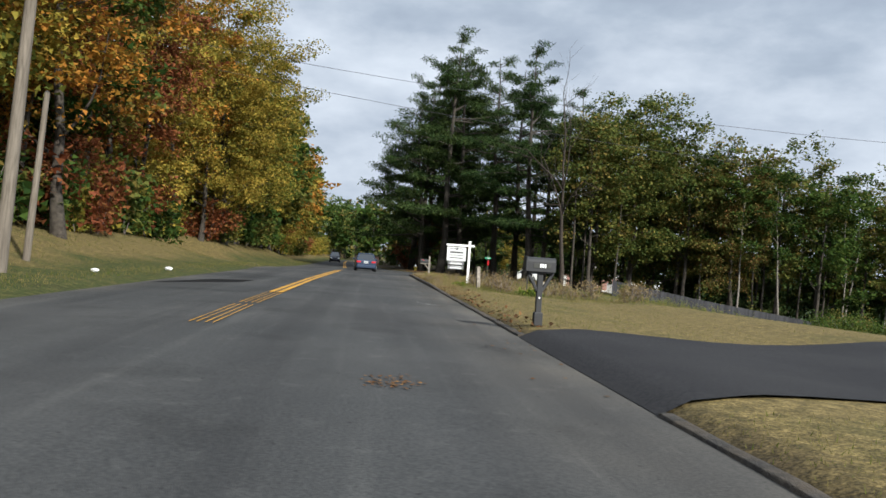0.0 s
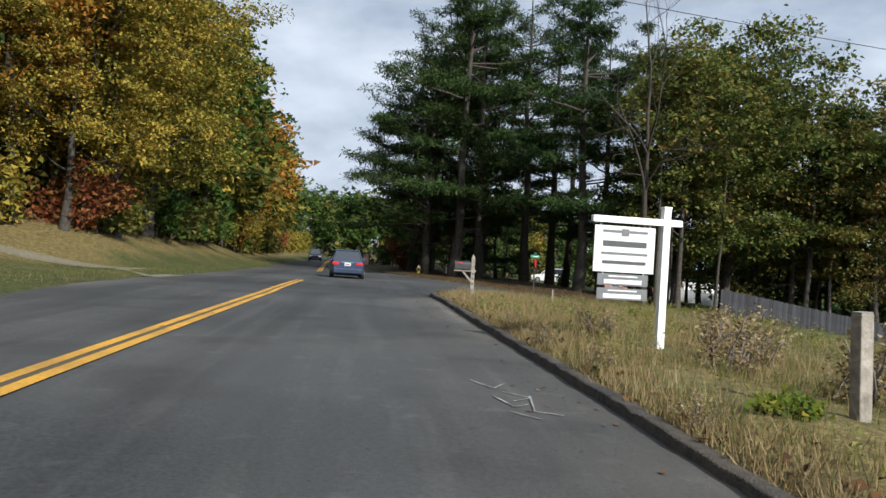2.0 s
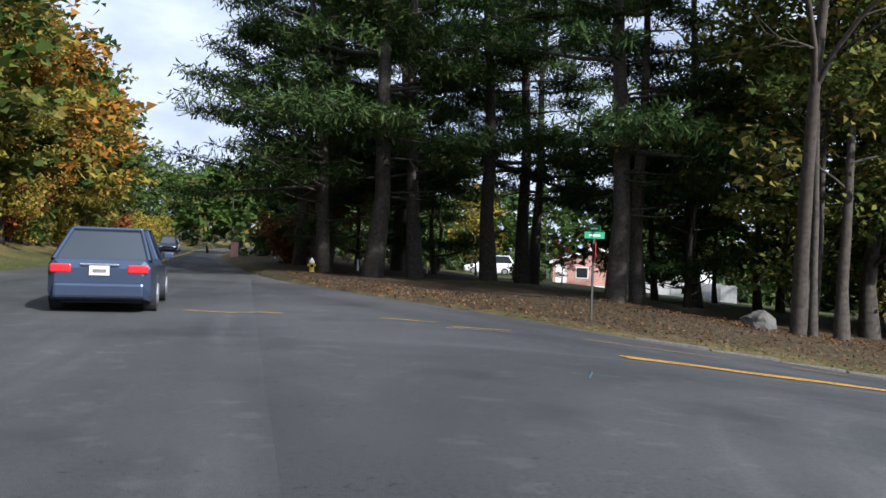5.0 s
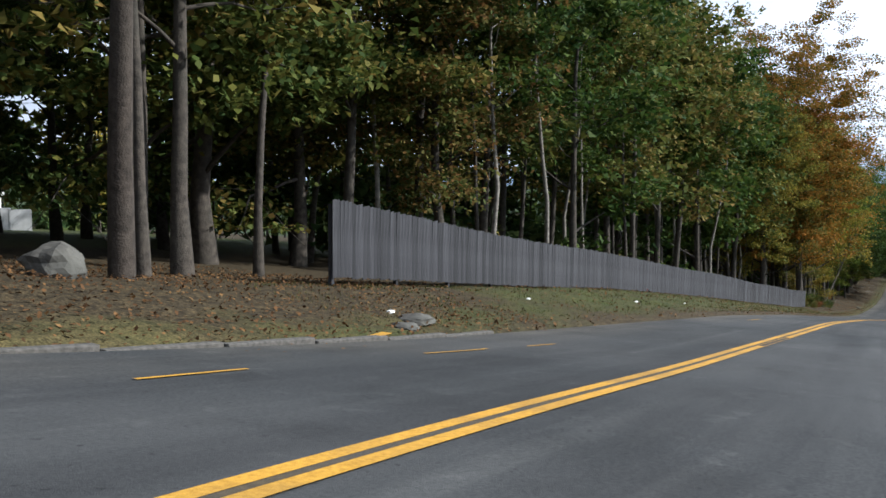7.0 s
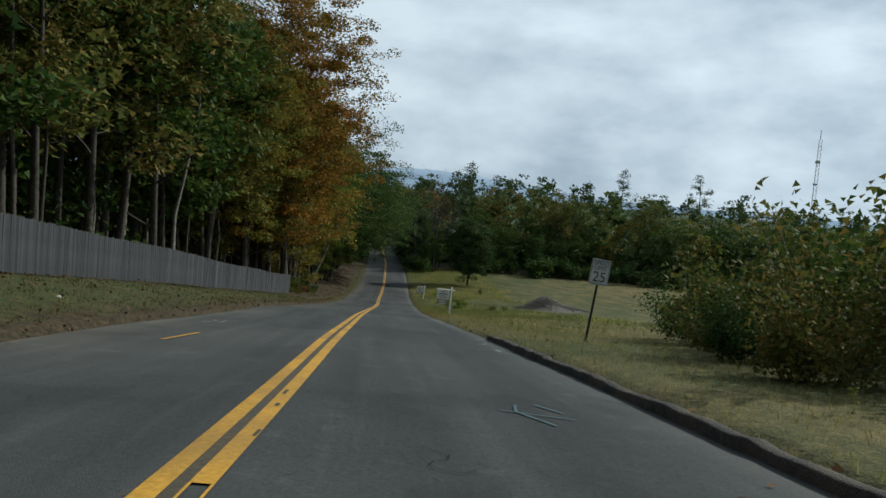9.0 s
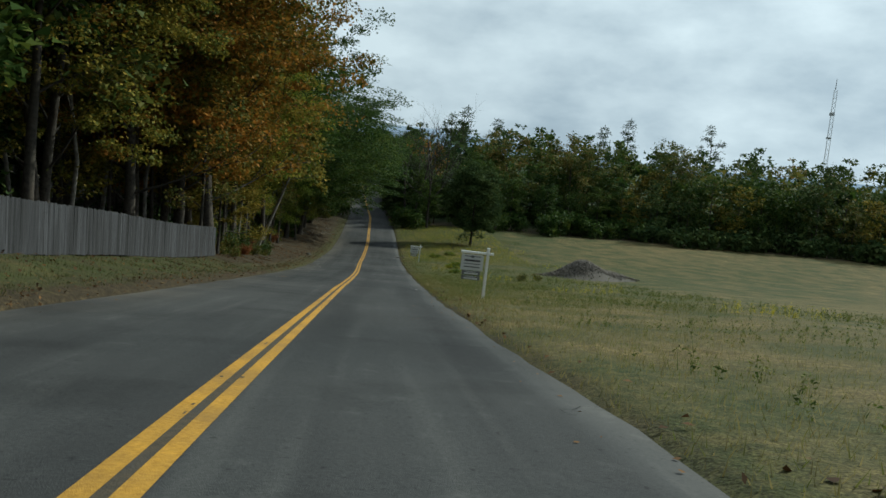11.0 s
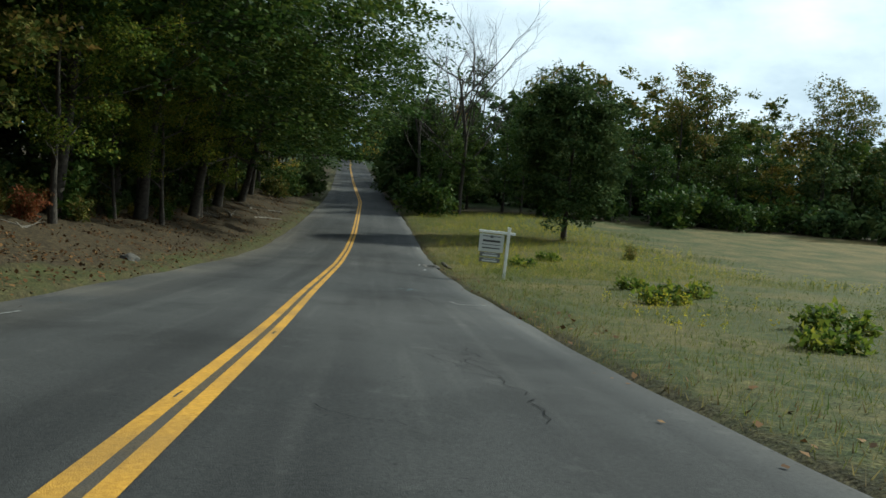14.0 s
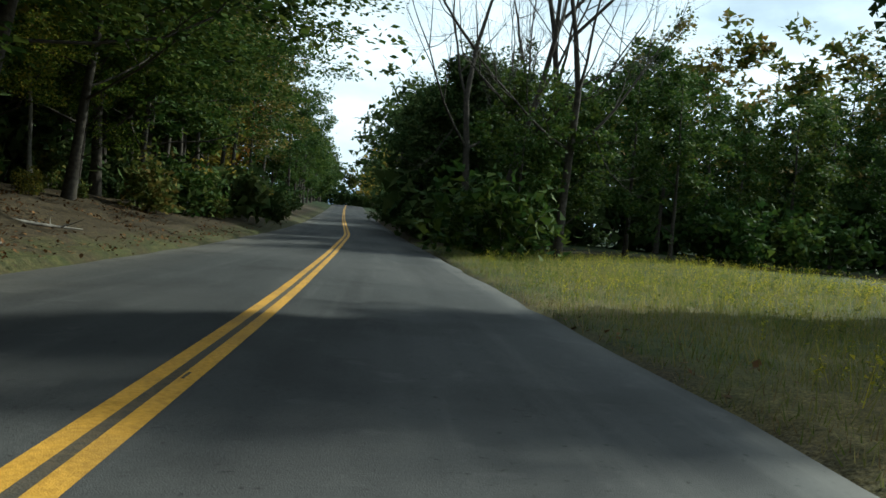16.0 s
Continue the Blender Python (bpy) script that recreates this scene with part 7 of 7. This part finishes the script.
# ---- house and yard ----
def house(m):
    """A low gabled house, the ridge along x; the gable end at -x shows its brick."""
    t = thing("house", m, "low pink brick house with white trim and grey shingle roof", "house")
    part("wall", box(11, 7.4, 1.9, 0, 0, 1.35), M_BRICK, t, "pink brick wall")
    part("foundation", box(11.1, 7.5, 0.45, 0, 0, 0.18), M_WHITE, t, "white painted foundation")
    for s in (-1, 1):
        bm = bmesh.new()
        v = [bm.verts.new(p) for p in ((s * 5.49, -3.7, 2.3), (s * 5.49, 3.7, 2.3), (s * 5.49, 0, 3.55), (s * 5.3, -3.7, 2.3), (s * 5.3, 3.7, 2.3), (s * 5.3, 0, 3.55))]
        for f in ((0, 1, 2), (5, 4, 3), (0, 3, 4, 1), (1, 4, 5, 2), (2, 5, 3, 0)):
            bm.faces.new([v[i] for i in f])
        bmesh.ops.recalc_face_normals(bm, faces=bm.faces)
        part("gable", bm, M_BRICK, t, "pink brick gable")
        r = part("roof", box(11.9, 4.25, 0.14, 0, 0, 0, 0.02, pose(0, s * 1.98, 3.02, s * -18.7, 0, 0)), M_ROOF, t, "grey shingle roof slope")
        for e in (-1, 1):
            part("fascia", box(0.05, 4.25, 0.2, 0, 0, 0, 0, pose(e * 5.97, s * 1.98, 3.0, s * -18.7, 0, 0)), M_WHITE, r)
        part("gutter", box(11.9, 0.1, 0.12, 0, s * 4.02, 2.3, 0.02), M_WHITE, r)
        for x in (-3.4, -0.8, 1.6, 3.8):
            w = part("window", box(1.0, 0.06, 1.0, x, s * 3.71, 1.5), M_WHITE, t)
            part("pane", box(0.82, 0.03, 0.84, x, s * 3.74, 1.5), M_GLASS, w)
    part("chimney", box(0.7, 0.7, 1.3, 1.5, 0.6, 3.5, 0.02), M_BRICK, t)
    for y in (-1.6, 1.2):
        w = part("window", box(0.06, 1.1, 1.0, -5.51, y, 1.5), M_WHITE, t)
        part("pane", box(0.03, 0.94, 0.84, -5.54, y, 1.5), M_GLASS, w)
        part("basement_window", box(0.05, 0.8, 0.22, -5.56, y + 0.6, 0.2), M_GLASS, t)
    d = part("door", box(0.06, 0.95, 1.95, -5.51, 3.0, 1.2), M_WHITE, t)
    part("handle", box(0.08, 0.04, 0.04, -5.56, 2.65, 1.15), M_METAL, d)
    return t


house(pose(33.0, 124.6, -2.55, 0, 0, 66))


def yard_fence(a, b, h, label, panels=6):
    t = thing("yard_fence", pose(0, 0, 0), label, "fence")
    for k in range(panels):
        u0, u1 = k / panels, (k + 1) / panels
        p, q = np.array(a) * (1 - u0) + np.array(b) * u0, np.array(a) * (1 - u1) + np.array(b) * u1
        mid, d = (p + q) / 2, q - p
        ln = math.hypot(d[0], d[1])
        rz = math.degrees(math.atan2(d[1], d[0]))
        part("panel", box(ln - 0.04, 0.05, h, 0, 0, h / 2, 0.006, pose(mid[0], mid[1], mid[2], 0, 0, rz)), M_GREY_FENCE, t)
        part("post", box(0.12, 0.12, h + 0.12, 0, 0, h / 2, 0.008, pose(p[0], p[1], p[2], 0, 0, rz)), M_GREY_FENCE, t)
    return t


yard_fence((33.6, 117.0, -2.75), (40.2, 112.9, -3.35), 1.75, "pale grey solid yard fence beside the lawn")
shed = thing("shed", pose(41.0, 122.5, -3.0, 0, 0, -14), "white garden shed with a low roof behind a fence", "shed")
part("wall", box(4.2, 3.0, 2.2, 0, 0, 1.1), M_WHITE, shed)
part("roof", box(4.6, 3.4, 0.25, 0, 0, 2.35, 0.05), M_GREY_FENCE, shed)
part("door", box(0.9, 0.06, 1.8, -0.8, -1.52, 0.95), M_GREY_FENCE, shed)


def rail_fence(x, y, n, rz):
    t = thing("rail_fence", pose(x, y, gz(x, y), 0, 0, rz), "short white rail fence at a garden edge", "fence")
    for k in range(n + 1):
        part("post", box(0.12, 0.12, 1.0, k * 2.2, 0, 0.45, 0.01), M_WHITE, t)
    for k in range(n):
        for z in (0.45, 0.8):
            part("rail", box(2.1, 0.05, 0.1, k * 2.2 + 1.1, 0, z, 0.006), M_WHITE, t)
    return t


rail_fence(3.6, 122.0, 1, 0)
pil = thing("pillar", pose(0.3, 127.5, gz(0.3, 127.5)), "orange brick gate pillar with a pale cap", "pillar")
rb = random.Random(2)
for r_ in range(9):
    for c_ in range(3):
        part("brick", box(0.21, 0.62, 0.13, -0.22 + c_ * 0.22, rb.uniform(-0.01, 0.01), 0.08 + r_ * 0.145, 0.008), M_BRICK, pil)
part("core", box(0.6, 0.58, 1.3, 0, 0, 0.66), M_BRICK, pil)
part("cap", box(0.8, 0.8, 0.08, 0, 0, 1.42, 0.015), M_STONE_KERB, pil)
for x, y, h in ((7.0, 96.0, 0.6), (11.8, 101.0, 0.5)):
    stake(pose(x, y, gz(x, y)), h, 0.09, "short white painted post in the leafy yard", M_WHITE)


# ---- distant ridge ----
def ridge():
    rng = np.random.default_rng(6)
    a = np.radians(np.linspace(20, 175, 160))
    r = 2600
    h = 4 + 52 * np.exp(-((np.degrees(a) - 91) / 8.0) ** 2) + 12 * np.exp(-((np.degrees(a) - 60) / 14) ** 2) + np.convolve(rng.normal(size=160) * 2, np.ones(7) / 7, "same")
    x, y = 40 + r * np.sin(a), 60 + r * np.cos(a)
    v = np.concatenate([np.stack([x, y, np.full(160, -60.0)], 1), np.stack([x * 0.985, y * 0.985, h * 0.6], 1), np.stack([x * 1.02, y * 1.02, h], 1), np.stack([x * 1.1, y * 1.1, h - 60], 1)])
    i = np.arange(159)
    f = np.concatenate([np.stack([k * 160 + i, k * 160 + i + 1, (k + 1) * 160 + i + 1, (k + 1) * 160 + i], -1) for k in range(3)])
    # an even blue emission paints distance haze over the ridge
    m = mat_noise("haze_glow_ridge", (0.02, 0.03, 0.04), (0.03, 0.04, 0.05), 0.01, 1.0, 0)
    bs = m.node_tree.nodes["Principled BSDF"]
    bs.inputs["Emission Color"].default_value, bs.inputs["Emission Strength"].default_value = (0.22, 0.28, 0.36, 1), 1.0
    return tagged(mesh_arrays("ridge", v, f, m, smooth=True), "wooded ridge on the skyline, its blue haze painted as glow", "hill", kind="structure")


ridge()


# ---- grass, weeds, fallen leaves ----
def scatter(seed, n, x0, x1, y0, y1, keep):
    rng = np.random.default_rng(seed)
    x, y = rng.uniform(x0, x1, n), rng.uniform(y0, y1, n)
    d, zone = edge_distance(x, y)
    k = keep(x, y, d, zone, rng)
    return rng, x[k], y[k]


def blades(name, rng, x, y, h, w, material, label, category="grass"):
    n = len(x)
    z = ground_z(x, y)
    a = rng.uniform(0, 6.28, n)
    lean = rng.normal(size=(n, 2)) * 0.35
    hh = h * rng.uniform(0.4, 1.25, n)
    b = np.stack([x, y, z - 0.02], 1)
    s = np.stack([np.cos(a), np.sin(a), np.zeros(n)], 1) * (w * rng.uniform(0.6, 1.4, n))[:, None] / 2
    tip = b + np.stack([lean[:, 0] * hh, lean[:, 1] * hh, hh], 1)
    v = np.stack([b - s, b + s, tip], 1).reshape(-1, 3)
    ob = mesh_arrays(name, v, np.arange(3 * n).reshape(n, 3), material)
    return tagged(ob, label, category, kind="stuff")


def outside(lo, hi, zones, prob=None):
    def keep(x, y, d, zone, rng):
        k = (d > lo) & (d < hi) & np.isin(zone, zones)
        if prob is not None:
            k &= rng.uniform(0, 1, len(x)) < prob(x, y, d)
        return k
    return keep


def weed_plants(name, seed, x, y, h, material, label, leaf=0.085):
    """Branching weeds: upright stalks with small leaves along them, of many heights."""
    rng = np.random.default_rng(seed)
    n = len(x)
    z = ground_z(x, y)
    hh = h * rng.uniform(0.45, 1.3, n)
    lean = rng.normal(size=(n, 2)) * 0.22
    per = 15
    t = rng.uniform(0.12, 1.0, (n, per))
    px = x[:, None] + lean[:, :1] * hh[:, None] * t + rng.normal(size=(n, per)) * 0.10 * hh[:, None]
    py = y[:, None] + lean[:, 1:] * hh[:, None] * t + rng.normal(size=(n, per)) * 0.10 * hh[:, None]
    pz = z[:, None] + hh[:, None] * t
    sp = Soup()
    sp.add(*leaf_tris(rng, np.stack([px, py, pz], -1).reshape(-1, 3), leaf, 0.45, 0.3))
    b = np.stack([x, y, z - 0.02], 1)
    tip = b + np.stack([lean[:, 0] * hh, lean[:, 1] * hh, hh], 1)
    a = rng.uniform(0, 6.28, n)
    side = np.stack([np.cos(a), np.sin(a), np.zeros(n)], 1) * 0.006
    sp.add(np.stack([b - side, b + side, tip], 1).reshape(-1, 3), np.arange(3 * n).reshape(n, 3))
    return tagged(sp.make(name, material), label, "weeds", kind="stuff")


no_drive = lambda x, y, d: np.where((y > 5.2) & (y < 12.2 + 0.08 * x), 0.0, 1.0)
rng, x, y = scatter(1, 120000, 1.5, 16, 0, 58, outside(0.08, 14, [1], lambda x, y, d: no_drive(x, y, d) * np.clip(1.2 - d / 9, 0.2, 1)))
blades("lawn_grass", rng, x, y, 0.055, 0.012, M_GRASS, "short dry lawn grass")
patchy = lambda x, y, d: np.clip(np.sin(x * 1.7 + 0.6 * y) * np.sin(y * 0.9 - x * 0.4) + 0.45, 0.04, 1)
clumpy = lambda x, y, d: np.clip(1.6 * np.sin(x * 0.43 + 1.7 * np.sin(y * 0.31)) * np.sin(y * 0.37 - 0.8 * np.sin(x * 0.29)) - 0.1 + 0.5 * np.sin(x * 2.1 + y) * np.sin(y * 1.9), 0.03, 1)
rng, x, y = scatter(2, 130000, 1.6, 14, 27, 56, outside(0.1, 12, [1], lambda x, y, d: patchy(x, y, d) * np.clip(1.25 - d / 8, 0.2, 1)))
blades("weeds", rng, x, y, 0.15, 0.009, M_GRASS, "tall dry weeds along the kerb")
rng, x, y = scatter(28, 60000, 1.7, 9, 29, 52, outside(0.15, 7, [1], lambda x, y, d: np.clip(0.25 + patchy(x, y, d), 0, 1) * sstep(29, 36, y) * np.clip(1.2 - d / 7, 0.1, 1)))
blades("tall_grass", rng, x, y, 0.24, 0.008, M_STRAW, "tall dry grass with brown seed heads along the kerb")
rng, x, y = scatter(12, 4200, 1.7, 14, 26, 56, outside(0.25, 12, [1], clumpy))
weed_plants("weeds", 13, x, y, 0.27, M_WEED, "straggling dry weeds along the kerb", 0.045)
rng, x, y = scatter(18, 60000, 1.3, 2.6, 23, 50, outside(-0.16, 0.9, [1], lambda x, y, d: np.exp(-np.abs(d - 0.1) * 3) * np.clip(0.45 + np.sin(y * 0.9) + 0.9 * np.exp(-((y - 31) / 6) ** 2), 0.12, 1)))
blades("dead_grass", rng, x, y, 0.13, 0.012, M_STRAW, "matted dead grass over the kerb")
rng, x, y = scatter(3, 50000, -14, -6.6, 0, 110, outside(0.1, 6.5, [0]))
blades("verge_grass", rng, x, y, 0.09, 0.016, M_GRASS, "rough verge grass on the bank")
rng, x, y = scatter(4, 120000, 12, 110, 46, 62, outside(0.12, 11, [1], lambda x, y, d: np.clip(1.15 - d / 11, 0.25, 1)))
blades("field_grass", rng, x, y, 0.13, 0.011, M_GRASS, "rough field grass and weeds")
rng, x, y = scatter(14, 5200, 14, 112, 40, 61, outside(1.6, 20, [1], clumpy))
weed_plants("weeds", 15, x, y, 0.32, M_WEED, "clumps of green and yellow weeds in the field", 0.06)
rng, x, y = scatter(5, 170000, 75, 180, 44, 64, outside(0.12, 16, [1], lambda x, y, d: np.clip(1.15 - d / 13, 0.25, 1)))
blades("field_grass", rng, x, y, 0.13, 0.011, M_GRASS, "rough field grass and weeds")
rng, x, y = scatter(16, 11000, 75, 182, 42, 64, outside(1.2, 18, [1], clumpy))
weed_plants("weeds", 17, x, y, 0.34, M_WEED, "clumps of green and yellow weeds in the field", 0.06)
rng, x, y = scatter(19, 3200, 76, 178, 42, 62, outside(2.0, 18, [1], lambda x, y, d: np.clip(2.2 * np.sin(x * 0.21 + 0.7) * np.sin(y * 0.4 + x * 0.13) - 1.1, 0, 1)))
weed_plants("weeds", 20, x, y, 0.42, M_GOLD, "yellow goldenrod patches in the field", 0.065)
rng, x, y = scatter(29, 30000, 64, 172, 56, 64, outside(0.1, 2.2, [1], lambda x, y, d: np.exp(-((d - 0.6) / 0.7) ** 2)))
blades("dead_grass", rng, x, y, 0.12, 0.012, M_STRAW, "dead brown grass along the road edge")
rng, x, y = scatter(23, 2600, 140, 184, 46, 63, outside(0.9, 15, [1], lambda x, y, d: np.clip(0.25 + 0.75 * np.sin(x * 0.5 + y) * np.sin(y * 0.7) + d / 14, 0, 1)))
weed_plants("weeds", 24, x, y, 0.42, M_GOLD, "tall green weeds along the field edge", 0.05)
rng, x, y = scatter(27, 90000, 136, 186, 46, 64, outside(0.3, 15, [1], lambda x, y, d: np.clip(0.15 + d / 5, 0, 1) * np.clip(1.3 - d / 14, 0.2, 1)))
blades("tall_grass", rng, x, y, 0.26, 0.012, M_GRASS_TALL, "tall yellow-green grass at the end of the field")
rng, x, y = scatter(6, 46000, 70, 178, 36, 64, outside(0.1, 6, [1]))
blades("field_grass", rng, x, y, 0.10, 0.014, M_GRASS, "short green grass at the road edge")
rng, x, y = scatter(7, 90000, 18, 110, 67, 76, outside(0.5, 4.8, [2], lambda x, y, d: np.clip(0.35 + patchy(x, y, d), 0, 1)))
blades("verge_grass", rng, x, y, 0.09, 0.014, M_GRASS_LUSH, "short green verge grass below the fence")


def litter(seed, n, x0, x1, y0, y1, keep, size, label):
    rng, x, y = scatter(seed, n, x0, x1, y0, y1, keep)
    z = np.maximum(ground_z(x, y), -99) + rng.uniform(0.005, 0.05, len(x))
    sp = Soup()
    sp.add(*leaf_quads(rng, np.stack([x, y, z], 1), size, 0.8, 0.85))
    return tagged(sp.make("fallen_leaves", M_LITTER), label, "leaves", kind="stuff")


litter(21, 32000, 3, 24, 68, 92, outside(0.05, 12, [2], lambda x, y, d: np.clip(1.2 - d / 14, 0.2, 1)), 0.065, "brown fallen leaves on the verge")
litter(22, 30000, 20, 200, 67, 80, outside(0.05, 8, [2], lambda x, y, d: np.clip(0.25 + d / 6 + (x > 95) * 0.3, 0, 1)), 0.085, "brown fallen leaves under the trees")
litter(26, 26000, 16, 130, 67, 76, outside(0.02, 2.0, [2], lambda x, y, d: np.exp(-d * 1.7)), 0.075, "brown fallen leaves along the edge of the verge")
litter(25, 22000, 94, 182, 69, 77, outside(0.3, 6, [2], lambda x, y, d: np.clip(0.2 + d / 4, 0, 1)), 0.10, "brown fallen leaves under the trees")
litter(23, 5000, 1.4, 3.2, 12, 58, outside(0.0, 0.8, [1], lambda x, y, d: np.exp(-d * 3)), 0.09, "brown fallen leaves along the kerb")
litter(24, 7000, 12, 160, 57, 64, outside(0.0, 1.2, [1], lambda x, y, d: np.exp(-d * 2)), 0.10, "brown fallen leaves along the road edge")
rngd = np.random.default_rng(31)
dx = np.concatenate([rngd.uniform(0.75, 1.38, 150), rngd.uniform(14, 150, 270)])
dy = np.concatenate([rngd.uniform(6, 48, 150), np.zeros(270)])
side = rngd.uniform(0, 1, 270) < 0.5
dy[150:] = np.where(side, side_right(dx[150:]) + rngd.exponential(0.3, 270) + 0.05, side_left(dx[150:]) - rngd.exponential(0.35, 270) - 0.05)
dz = np.array([surf(a, b) + 0.012 for a, b in zip(dx, dy)])
sp = Soup()
lv, lf = leaf_quads(rngd, np.stack([dx, dy, dz], 1), 0.06, 0.8, 0.92)
lv[:, 2] = np.repeat(dz, 4) + 0.25 * np.abs(lv[:, 2] - np.repeat(dz, 4))
sp.add(lv, lf)
tagged(sp.make("fallen_leaves", M_LITTER), "scattered leaves and twigs on the asphalt", "leaves", kind="stuff")
px_ = np.stack([rngd.normal(-0.62, 0.13, 90), rngd.normal(6.3, 0.2, 90)], 1)
sp = Soup()
lz = np.array([surf(a, b) + 0.012 for a, b in px_])
lv, lf = leaf_quads(rngd, np.column_stack([px_, lz]), 0.045, 0.8, 0.9)
lv[:, 2] = np.repeat(lz, 4) + 0.3 * np.abs(lv[:, 2] - np.repeat(lz, 4))
sp.add(lv, lf)
tagged(sp.make("fallen_leaves", M_LITTER), "small heap of crushed leaves on the asphalt", "leaves", kind="stuff")
for x_, y_, s_ in ((19.5, 69.6, 0.08), (26.5, 70.2, 0.06), (-7.4, 27, 0.12), (-8.0, 21.5, 0.10), (38.0, 69.3, 0.05), (33, 69.5, 0.06)):
    ob = rock("litter_scrap", pose(x_, y_, gz(x_, y_) + s_ * 0.3), s_, x_, "small white scrap of litter in the grass", 0.5)
    ob.data.materials[0] = M_WHITE
    ob["category"] = "litter"


# ---- fallen branches and a survey flag on the north verge ----
def fallen_branch(x, y, length, r, turn, seed):
    rng = np.random.default_rng(seed)
    root = thing("fallen_branch", pose(x, y, gz(x, y) + r, 0, 0, turn), "grey dead branch lying among leaves on the bank", "branch", "fallen branches")
    bp = bent_path(rng, (0, 0, 0), (1, 0, 0.05), length, 6, 0.10)
    lie = np.array([gz(x + p[0] * math.cos(radians(turn)) - p[1] * math.sin(radians(turn)), y + p[0] * math.sin(radians(turn)) + p[1] * math.cos(radians(turn))) - gz(x, y) for p in bp])
    bp[:, 2] = lie + np.linspace(0, 0.05, len(bp))
    sp = Soup()
    sp.tube(bp, np.linspace(r, r * 0.4, 7), 7)
    sp.make("limb", M_BARK_PALE, root, smooth=True)
    for k in (2, 3, 4):
        b2 = bent_path(rng, bp[k], (0.6, rng.choice((-1, 1)) * 0.8, 0.35), length * 0.3, 4, 0.15)
        sp = Soup()
        sp.tube(b2, np.linspace(r * 0.45, 0.006, 5), 5)
        sp.make("twig", M_BARK_PALE, root, smooth=True)
    return root


for k, (x_, o_, l_, r_, a_) in enumerate(((155.0, 3.2, 2.6, 0.06, 20), (158.5, 2.4, 3.2, 0.05, -15), (152.5, 3.4, 2.0, 0.07, 55), (162.0, 3.2, 2.2, 0.05, 10), (165.5, 2.6, 1.8, 0.05, -35), (128.0, 3.6, 2.2, 0.05, 30), (116.5, 4.0, 2.0, 0.05, -20))):
    fallen_branch(x_, float(side_left(x_)) + o_, l_, r_, a_, 40 + k)
pin = thing("survey_flag", pose(35.5, 69.9, gz(35.5, 69.9), 0, 4, 30), "small pink survey flag on a wire in the verge", "flag")
sp = Soup()
sp.tube([(0, 0, -0.05), (0, 0, 0.36)], [0.004, 0.004], 5)
sp.make("wire", M_KERB, pin)
part("flag", box(0.11, 0.004, 0.09, 0.058, 0, 0.31, 0.001), M_PINK, pin, "pink plastic flag")
